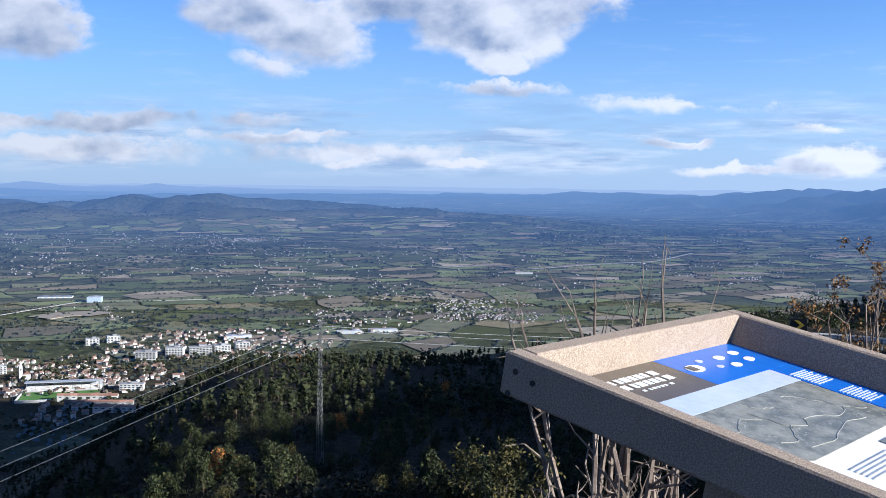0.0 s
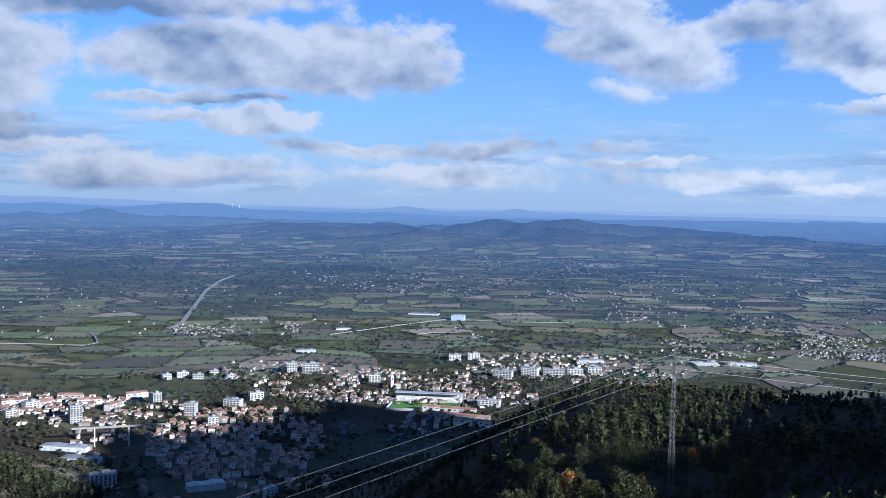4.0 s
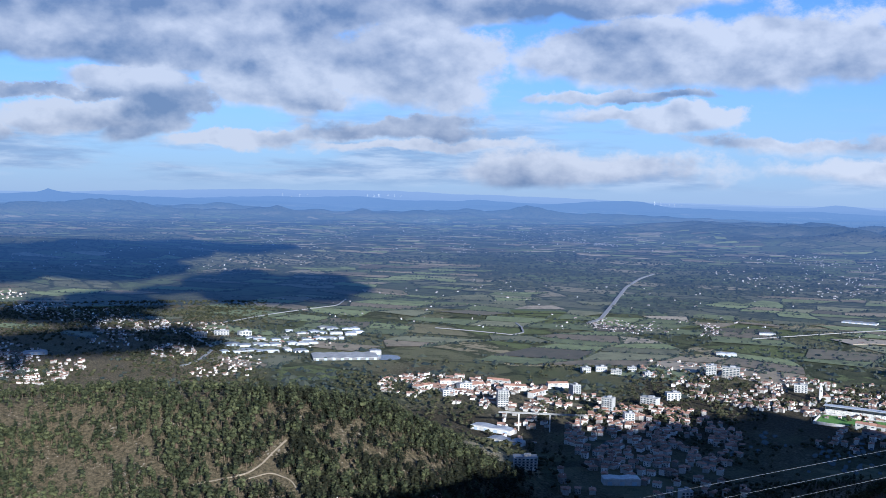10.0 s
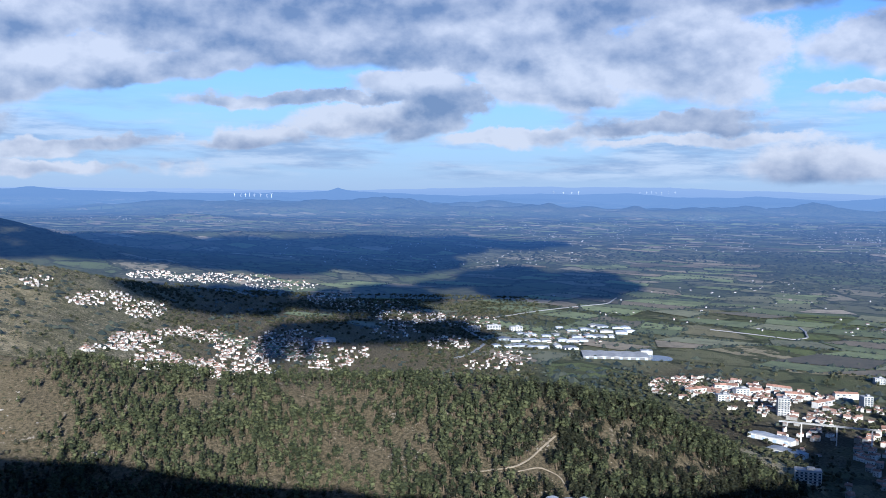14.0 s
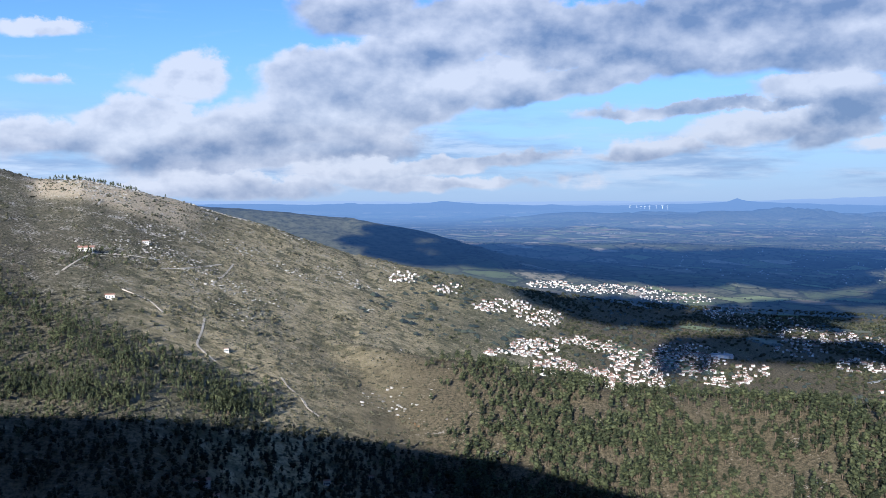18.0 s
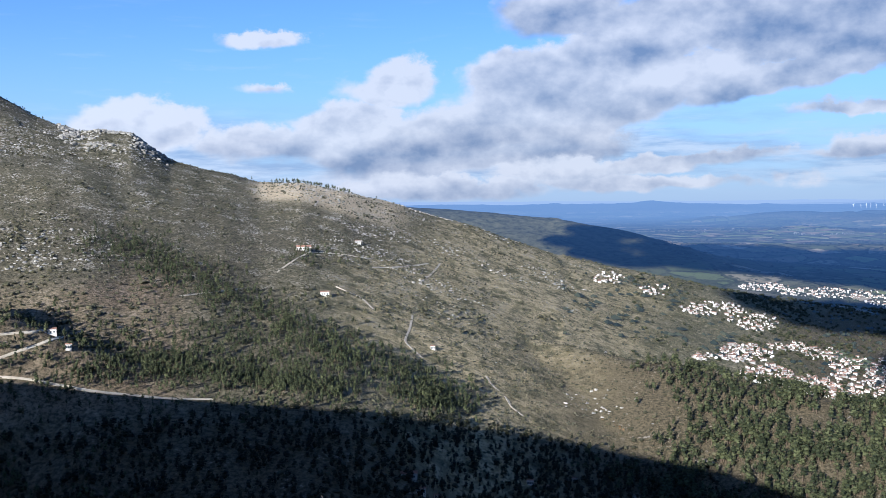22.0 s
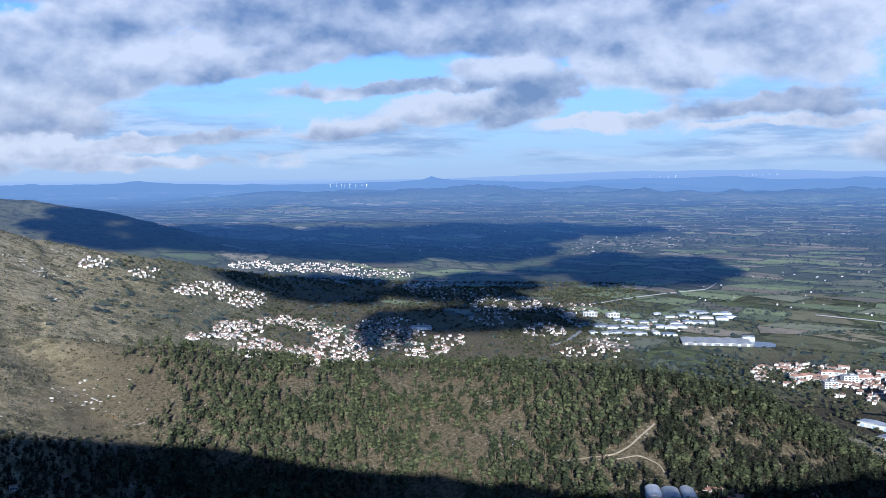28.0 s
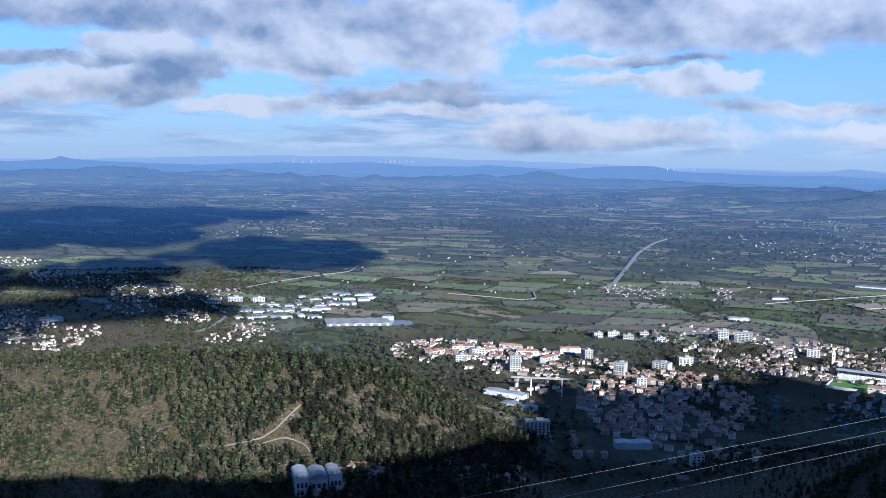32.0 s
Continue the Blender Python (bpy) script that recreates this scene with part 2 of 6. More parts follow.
def surface(n, colour, rough=0.8, metal=0.0, normal=None, spec=0.3):
    node = n("ShaderNodeBsdfPrincipled")
    tree = node.id_data
    for key, value in (("Base Color", colour), ("Roughness", rough), ("Metallic", metal), ("Normal", normal), ("Specular IOR Level", spec)):
        if value is None:
            continue
        if isinstance(value, bpy.types.NodeSocket):
            tree.links.new(value, node.inputs[key])
        else:
            node.inputs[key].default_value = (*value, 1)[:4] if key == "Base Color" else value
    return node.outputs[0]


def noise_of(n, where, scale, detail=4.0, rough=0.6):
    return n("ShaderNodeTexNoise", where, None, scale, detail, rough).outputs[0]


def relief(n, height, strength=0.5, distance=0.02):
    node = n("ShaderNodeBump")
    node.inputs["Strength"].default_value = strength
    node.inputs["Distance"].default_value = distance
    node.id_data.links.new(height, node.inputs["Height"])
    return node.outputs[0]


def plain_material(name, low, high, scale=1.0, rough=0.8, vary=0.0, metal=0.0, bumps=0.0, island=False):
    """Two tones broken by noise at two scales; vary: how far each piece differs in brightness."""
    def build(n, m):
        where = n("ShaderNodeTexCoord").outputs["Object"]
        a = noise_of(n, where, scale, 5.0)
        b = noise_of(n, where, scale * 6.3, 4.0)
        fac = ramp(n, m("MULTIPLY_ADD", b, 0.4, m("MULTIPLY", a, 0.6)), 0.32, 0.68)
        colour = mixer(n, fac, low, high)
        if vary:
            pick = n("ShaderNodeNewGeometry").outputs["Random Per Island"] if island else n("ShaderNodeObjectInfo").outputs["Random"]
            gain = m("MULTIPLY_ADD", m("SUBTRACT", pick, 0.5), 2 * vary, 1.0)
            colour = n("ShaderNodeVectorMath", colour, None, None, gain, operation="SCALE").outputs[0]
        return surface(n, colour, rough, metal, relief(n, b, 0.4, bumps) if bumps else None)
    return material(name, build)


def foliage(name, dark, light, autumn=None, island=True):
    def build(n, m):
        pick = n("ShaderNodeNewGeometry").outputs["Random Per Island"]
        where = n("ShaderNodeTexCoord").outputs["Object"]
        grain = noise_of(n, where, 0.9, 4.0)
        colour = mixer(n, ramp(n, m("MULTIPLY_ADD", grain, 0.5, m("MULTIPLY", pick, 0.5)), 0.25, 0.75), dark, light)
        clumps = noise_of(n, where, 0.035, 3.0)
        colour = mixer(n, m("MULTIPLY", ramp(n, clumps, 0.42, 0.62), 0.55), colour, dark)
        if autumn:
            turned = m("GREATER_THAN", noise_of(n, where, 0.011, 2.0), 0.72)
            colour = mixer(n, m("MULTIPLY", turned, m("GREATER_THAN", pick, 0.55)), colour, autumn)
        return surface(n, colour, 0.75, spec=0.15)
    return material(name, build)


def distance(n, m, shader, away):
    """Haze painted as blue emission over far land, fields, hedges, houses, roads; away: kilometres."""
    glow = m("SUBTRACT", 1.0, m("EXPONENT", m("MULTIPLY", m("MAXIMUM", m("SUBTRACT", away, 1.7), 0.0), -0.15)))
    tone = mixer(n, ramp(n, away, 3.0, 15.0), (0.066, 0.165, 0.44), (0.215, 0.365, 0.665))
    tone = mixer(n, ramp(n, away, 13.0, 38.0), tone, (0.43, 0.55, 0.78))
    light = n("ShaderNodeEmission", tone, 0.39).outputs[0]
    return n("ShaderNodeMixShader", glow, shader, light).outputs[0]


def ground_build(far):
    def build(n, m):
        uv = n("ShaderNodeUVMap", uv_map="plan").outputs[0]
        plants = n("ShaderNodeAttribute", attribute_name="cover")
        cover = n("ShaderNodeSeparateColor", plants.outputs["Color"]).outputs
        rough = noise_of(n, uv, 260.0, 5.0, 0.7)
        mid = noise_of(n, uv, 26.0, 6.0, 0.65)
        wide = noise_of(n, uv, 2.1, 5.0, 0.6)
        # fields and their hedges
        bent = n("ShaderNodeVectorMath", n("ShaderNodeTexNoise", uv, None, 3.0, 3.0).outputs[1], (0.10, 0.10, 0.0), operation="MULTIPLY").outputs[0]
        plots = n("ShaderNodeVectorMath", uv, bent, operation="ADD").outputs[0]
        plots = n("ShaderNodeVectorMath", plots, (5.0, 7.5, 1.0), operation="MULTIPLY").outputs[0]
        cell = n("ShaderNodeTexVoronoi", plots, None, 1.0, voronoi_dimensions="2D")
        edge = n("ShaderNodeTexVoronoi", plots, None, 1.0, voronoi_dimensions="2D", feature="DISTANCE_TO_EDGE").outputs[0]
        tint = n("ShaderNodeSeparateColor", cell.outputs["Color"]).outputs
        field = mixer(n, ramp(n, tint[0], 0.3, 0.7), (0.078, 0.083, 0.045), (0.112, 0.128, 0.058))
        field = mixer(n, ramp(n, tint[1], 0.60, 0.66), field, (0.13, 0.122, 0.074))
        field = mixer(n, ramp(n, tint[2], 0.86, 0.88), field, (0.27, 0.225, 0.15))
        field = mixer(n, m("MULTIPLY", mid, 0.5), field, (0.06, 0.075, 0.03))
        wood = mixer(n, ramp(n, m("MULTIPLY_ADD", mid, 0.7, m("MULTIPLY", rough, 0.3)), 0.38, 0.62), (0.022, 0.029, 0.017), (0.068, 0.072, 0.041))
        hedge = m("SUBTRACT", 1.0, ramp(n, m("ADD", edge, m("MULTIPLY", m("SUBTRACT", mid, 0.5), 0.12)), 0.03, 0.075))
        copse = ramp(n, m("MULTIPLY_ADD", m("SUBTRACT", mid, 0.5), 0.9, wide), 0.51, 0.58)
        copse = m("MAXIMUM", copse, m("MULTIPLY", ramp(n, noise_of(n, uv, 62.0, 3.0, 0.65), 0.60, 0.66), 0.5))
        plain = mixer(n, m("MAXIMUM", hedge, copse), field, wood)
        patch_ = noise_of(n, uv, 85.0, 5.0, 0.7)
        scrub = mixer(n, ramp(n, mid, 0.38, 0.62), (0.105, 0.10, 0.058), (0.205, 0.178, 0.11))
        scrub = mixer(n, ramp(n, rough, 0.40, 0.54), (0.06, 0.056, 0.032), scrub)
        scrub = mixer(n, ramp(n, patch_, 0.55, 0.66), scrub, (0.36, 0.295, 0.195))
        scrub = mixer(n, m("MULTIPLY", ramp(n, rough, 0.62, 0.68), ramp(n, mid, 0.45, 0.6)), scrub, (0.52, 0.46, 0.38))
        ground = n("ShaderNodeAttribute", attribute_name="soil").outputs
        soil = n("ShaderNodeSeparateColor", ground["Color"]).outputs
        heath = mixer(n, ramp(n, m("MULTIPLY_ADD", patch_, 0.4, m("MULTIPLY", rough, 0.6)), 0.40, 0.60), (0.040, 0.036, 0.024), (0.135, 0.116, 0.08))
        heath = mixer(n, soil[1], heath, mixer(n, ramp(n, rough, 0.38, 0.6), (0.05, 0.04, 0.027), (0.21, 0.14, 0.098)))
        scrub = mixer(n, m("MULTIPLY", plants.outputs["Alpha"], 0.85), scrub, heath)
        grass = mixer(n, ramp(n, patch_, 0.36, 0.62), (0.19, 0.158, 0.082), (0.42, 0.34, 0.20))
        grass = mixer(n, ramp(n, rough, 0.53, 0.60), grass, (0.075, 0.066, 0.034))
        scrub = mixer(n, m("MULTIPLY", soil[2], ramp(n, mid, 0.36, 0.52)), scrub, grass)
        scrub = mixer(n, m("MULTIPLY", soil[0], 0.9), scrub, mixer(n, ramp(n, rough, 0.35, 0.6), (0.27, 0.215, 0.135), (0.48, 0.39, 0.265)))
        stone = ramp(n, m("MULTIPLY_ADD", m("SUBTRACT", rough, 0.5), 1.3, mid), 0.60, 0.72)
        scrub = mixer(n, m("MULTIPLY", stone, cover[2]), scrub, (0.42, 0.385, 0.33))
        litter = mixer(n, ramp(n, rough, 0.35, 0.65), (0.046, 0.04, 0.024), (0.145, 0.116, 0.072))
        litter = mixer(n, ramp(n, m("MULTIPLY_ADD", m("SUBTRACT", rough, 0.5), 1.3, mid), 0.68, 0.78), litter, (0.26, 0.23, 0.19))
        # painted shade: floor of the near slope and town mixed towards near-black
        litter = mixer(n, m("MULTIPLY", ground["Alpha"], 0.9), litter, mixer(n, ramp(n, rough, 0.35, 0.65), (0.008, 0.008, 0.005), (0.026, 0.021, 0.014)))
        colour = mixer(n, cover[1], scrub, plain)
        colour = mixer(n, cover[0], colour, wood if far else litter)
        normal = relief(n, m("ADD", m("MULTIPLY", mid, 0.35), m("MULTIPLY", rough, 0.6)), 0.8, 2.0 if far else 4.0)
        shader = surface(n, colour, 0.95, 0.0, normal, 0.1)
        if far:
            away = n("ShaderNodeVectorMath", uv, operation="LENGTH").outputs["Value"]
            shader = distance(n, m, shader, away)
        return shader
    return build


MAT_GROUND = material("ground", ground_build(False))
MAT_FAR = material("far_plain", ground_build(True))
MAT_PINE = foliage("pine_needles", (0.013, 0.018, 0.009), (0.076, 0.083, 0.038))


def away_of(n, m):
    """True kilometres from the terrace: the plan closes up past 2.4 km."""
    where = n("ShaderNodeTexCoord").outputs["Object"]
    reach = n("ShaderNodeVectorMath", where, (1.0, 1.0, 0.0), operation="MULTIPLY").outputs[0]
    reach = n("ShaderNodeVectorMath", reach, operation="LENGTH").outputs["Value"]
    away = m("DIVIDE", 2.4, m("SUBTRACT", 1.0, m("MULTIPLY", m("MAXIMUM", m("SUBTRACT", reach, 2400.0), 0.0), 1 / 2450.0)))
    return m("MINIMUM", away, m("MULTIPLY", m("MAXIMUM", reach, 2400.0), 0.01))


def far_leaves(n, m):
    pick = n("ShaderNodeNewGeometry").outputs["Random Per Island"]
    colour = mixer(n, pick, (0.017, 0.023, 0.012), (0.05, 0.053, 0.028))
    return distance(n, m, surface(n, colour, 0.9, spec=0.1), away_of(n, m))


def field_build(n, m):
    pick = n("ShaderNodeNewGeometry").outputs["Random Per Island"]
    where = n("ShaderNodeTexCoord").outputs["Object"]
    a, b = noise_of(n, where, 0.03, 5.0, 0.65), noise_of(n, where, 0.25, 3.0)
    colour = mixer(n, m("GREATER_THAN", pick, 0.42), (0.178, 0.196, 0.082), (0.185, 0.178, 0.094))
    colour = mixer(n, m("GREATER_THAN", pick, 0.62), colour, (0.23, 0.185, 0.115))
    colour = mixer(n, m("GREATER_THAN", pick, 0.80), colour, (0.14, 0.118, 0.072))
    colour = mixer(n, m("GREATER_THAN", pick, 0.93), colour, (0.33, 0.275, 0.19))
    colour = mixer(n, m("MULTIPLY", ramp(n, m("MULTIPLY_ADD", b, 0.3, m("MULTIPLY", a, 0.7)), 0.42, 0.66), 0.55), colour, (0.06, 0.062, 0.03))
    gain = m("MULTIPLY_ADD", m("FRACT", m("MULTIPLY", pick, 37.0)), 0.5, 0.75)
    colour = n("ShaderNodeVectorMath", colour, None, None, gain, operation="SCALE").outputs[0]
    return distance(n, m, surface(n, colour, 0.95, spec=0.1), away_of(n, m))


MAT_FIELD = material("field", field_build)
MAT_FAR_LEAVES = material("far_hedge_leaves", far_leaves)
MAT_MIXED = foliage("mixed_wood_leaves", (0.011, 0.016, 0.007), (0.046, 0.051, 0.021), (0.17, 0.08, 0.028))
MAT_GROVE = foliage("grove_leaves", (0.016, 0.02, 0.010), (0.06, 0.058, 0.03))
# near-black leaves: shade put into the colour for woods and brush in shadow
MAT_SHADE = foliage("shade_dark_leaves", (0.007, 0.009, 0.005), (0.027, 0.028, 0.014))
MAT_SCRUB = foliage("scrub_leaves", (0.030, 0.030, 0.018), (0.095, 0.087, 0.05), (0.15, 0.09, 0.045))
MAT_BARK = plain_material("bark", (0.05, 0.036, 0.025), (0.12, 0.085, 0.06), 3.0, 0.9)
def far_wall(low, high):
    def build(n, m):
        pick = n("ShaderNodeNewGeometry").outputs["Random Per Island"]
        where = n("ShaderNodeTexCoord").outputs["Object"]
        colour = mixer(n, m("MULTIPLY_ADD", noise_of(n, where, 0.5), 0.4, m("MULTIPLY", pick, 0.6)), low, high)
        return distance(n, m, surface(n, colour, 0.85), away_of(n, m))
    return build


MAT_FAR_WALL = material("far_painted_wall", far_wall((0.26, 0.25, 0.235), (0.56, 0.54, 0.51)))
MAT_FAR_ROOF = material("far_roof_tiles", far_wall((0.11, 0.07, 0.055), (0.24, 0.16, 0.125)))
MAT_FAR_TOWER = material("far_white_steel", far_wall((0.6, 0.6, 0.6), (0.7, 0.7, 0.7)))
MAT_WALL = plain_material("painted_wall", (0.30, 0.285, 0.26), (0.54, 0.52, 0.485), 0.4, 0.85, 0.6, island=True)
MAT_ROOF = plain_material("roof_tiles", (0.14, 0.08, 0.06), (0.24, 0.15, 0.115), 0.7, 0.85, 0.4, island=True)

# ---- lie of the land ----
R_TRUE = 2400.0


def squeeze(r):
    """Distances past R_TRUE close up towards 4.85 km, so that all the country up to the horizon is in reach of the lens."""
    r = np.asarray(r, float)
    return np.where(r < R_TRUE, r, R_TRUE + (4850.0 - R_TRUE) * (1 - R_TRUE / np.maximum(r, 1.0)))


def bearing(az, r, el):
    a = radians(az)
    return (-r * math.sin(a), r * math.cos(a), EYE_Z + r * math.tan(radians(el)))


LATTICE = {}


def wave(x, y, step, seed, octaves=4):
    """Smooth fractal relief from a lattice of random heights, between -1 and 1."""
    if seed not in LATTICE:
        LATTICE[seed] = np.random.RandomState(seed).uniform(-1, 1, (257, 257))
    table = LATTICE[seed]
    out, gain, total = 0.0, 1.0, 0.0
    for k in range(octaves):
        u, v = x / step * 2 ** k + 17.3 * k, y / step * 2 ** k - 9.1 * k
        i, j = np.floor(u).astype(int), np.floor(v).astype(int)
        f, g = u - i, v - j
        f, g = f * f * (3 - 2 * f), g * g * (3 - 2 * g)
        i, j = i % 256, j % 256
        out = out + gain * ((table[i, j] * (1 - f) + table[i + 1, j] * f) * (1 - g) + (table[i, j + 1] * (1 - f) + table[i + 1, j + 1] * f) * g)
        total, gain = total + gain, gain * 0.5
    return out / total


def smooth(x, lo, hi):
    t = np.clip((x - lo) / (hi - lo), 0, 1)
    return t * t * (3 - 2 * t)


def ridge(X, Y, R, crest, front, back, power=1.1):
    """A hill with a crest along bearings (bearing, distance, height angle); front and back: how far its flanks reach."""
    az = np.degrees(np.arctan2(-X, Y))
    crest = sorted(crest)
    b = np.array([c[0] for c in crest], float)
    rc = np.interp(az, b, [c[1] for c in crest])
    zc = np.interp(az, b, [EYE_Z + c[1] * math.tan(radians(c[2])) for c in crest])
    past = np.radians(np.maximum(np.maximum(b[0] - az, az - b[-1]), 0)) * rc
    d = np.hypot(R - rc, past)
    w = np.where(R < rc, front, back)
    u = d / w
    # the flanks follow only the broad shape of the crest
    broad = sum(np.interp(az + o, b, [EYE_Z + c[1] * math.tan(radians(c[2])) for c in crest]) for o in (-5, -2.5, 0, 2.5, 5)) / 5
    zc = zc + (broad - zc) * smooth(u, 0.02, 0.3)
    u = np.where(u < 0.06, u * u / 0.12, u - 0.03)
    return zc * np.clip(1 - u, 0, 1) ** power - 30 * smooth(d / w, 0.5, 1.0) - 40 * smooth(d / w, 1.0, 2.0)


def spine(X, Y, line, width):
    """A ridge along a line of bearings (bearing, distance, height angle), alike on both sides."""
    pts = [bearing(*c) for c in line]
    best = np.full(X.shape, -100.0)
    for (x0, y0, z0), (x1, y1, z1) in zip(pts, pts[1:]):
        dx, dy = x1 - x0, y1 - y0
        t = np.clip(((X - x0) * dx + (Y - y0) * dy) / (dx * dx + dy * dy), 0, 1)
        d = np.hypot(X - x0 - t * dx, Y - y0 - t * dy)
        best = np.maximum(best, (z0 + t * (z1 - z0)) * np.clip(1 - d / width, 0, 1) - 60 * smooth(d / width, 0.6, 1.4))
    return best


MOUNTAIN = [(150, 2300, 9.5), (135, 2300, 8.3), (124.7, 2250, 6.35), (122, 2200, 5.7), (120, 2150, 4.6), (117.7, 2080, 3.75), (116.8, 2070, 3.85), (115, 2040, 3.75), (113, 2000, 2.4), (111, 1980, 1.75), (108, 1950, 0.95), (105.5, 1900, 0.95), (103, 1900, 0.3),
            (99.7, 1950, -0.6), (95, 2000, -1.95), (89.5, 2100, -3.7), (83, 2200, -4.95), (78, 2250, -6.4), (73, 2250, -7.6)]
MOUNTAIN_SPUR = [(126, 900, -4.0), (119, 850, -7.5), (113, 800, -10.8), (108, 760, -14.0), (104, 740, -17.0)]
PINE_HILL = [(92, 1250, -8.4), (84, 1150, -9.9), (74, 1050, -11.6), (64.5, 1000, -11.5), (54.5, 950, -12.0), (49, 950, -13.0), (45, 950, -14.8), (42, 950, -16.9), (38, 950, -18.4)]
EAST_SPUR = [(-4, 760, -10.2), (-12, 800, -9.0), (-20, 900, -7.3), (-26, 1000, -6.0), (-36, 1100, -3.5), (-48, 1100, 1.0)]
SECOND = [(104, 4200, -0.4), (99, 4000, -0.55), (94.6, 4000, -0.8), (90.3, 4000, -1.3), (86, 3900, -2.1), (82, 3700, -3.3), (78.6, 3600, -4.3)]
SHADED = [(84, 5000, -2.7), (80, 5000, -2.9), (72, 5200, -2.75), (66, 5200, -2.95), (60, 5000, -3.5)]
KNOLL = [(79, 8000, -2.0), (76.7, 8000, -1.75), (73, 8000, -2.0)]
LONG_RIDGE = [(36, 8500, -1.75), (28, 8000, -1.35), (20, 7700, -1.2), (13, 7500, -1.25), (7.5, 7500, -1.5), (2.8, 7300, -1.8), (-4, 7000, -2.0), (-9, 6600, -2.4), (-14, 6200, -3.1)]
FAR_EAST = [(12, 14000, -0.85), (4, 14000, -0.68), (-3, 14000, -0.8), (-8, 14000, -0.42), (-14, 13000, -0.55), (-20, 12000, -0.45), (-26, 11000, 0.1), (-34, 10000, 0.6)]
FAR_MIDDLE = [(60, 20000, -0.5), (54, 20000, -0.3), (51, 20000, -0.18), (48, 19000, -0.4), (43.5, 18000, -0.25), (40, 18000, -0.55), (37, 18000, -0.3), (34.2, 18000, -0.22), (32.5, 18000, -0.5), (29, 18000, -0.6)]
FAR_WEST = [(104, 17000, -0.5), (98, 17000, -0.5), (88.5, 17000, -0.45), (85.2, 17000, -0.25), (82, 17000, -0.5), (76, 18000, -0.55), (70, 18000, -0.5), (68.5, 18000, -0.35), (68.0, 18000, -0.18), (67.4, 18000, -0.38), (64, 18000, -0.5), (58, 18000, -0.55)]
NEAR_MIDDLE = [(58, 10500, -1.15), (53, 10500, -0.85), (49, 10500, -1.2), (44, 11000, -1.05), (41, 11000, -0.95), (38, 11000, -1.2), (33, 11000, -1.1)]
MID_WEST = [(72, 11000, -0.95), (66, 11000, -0.85), (60, 11000, -1.0)]
FAR_PALE = [(68, 30000, -0.3), (62, 30000, -0.08), (57, 30000, 0.08), (52, 30000, 0.14), (48, 30000, 0.12), (45, 30000, 0.04), (41, 30000, -0.06), (36, 30000, -0.22), (31, 30000, -0.35)]
LONE_PEAK = [(25, 26000, -0.4), (23.5, 26000, -0.2), (21, 26000, -0.45), (18.6, 26000, -0.42), (17.2, 26000, -0.33), (16.6, 26000, -0.2), (15.9, 26000, -0.34), (14, 26000, -0.45), (8, 26000, -0.5)]
BEHIND = [(-44, 1043, 9.9), (-53, 800, 12.6), (-63, 573, 10.3), (-70, 540, 11.0), (-78, 480, 12.4), (-85, 440, 13.5), (-95, 430, 15.0), (-104, 440, 14.0), (-120, 480, 10.0), (-150, 480, 7.5), (172, 440, 4.5), (158, 430, -1.0), (150, 430, -7.0)]

SHOULDER = [(-40, 470, 6.0), (-47, 700, 13.4), (-53, 640, 12.8), (-59, 540, 7.0), (-72, 430, 6.0), (-90, 430, 9.0)]


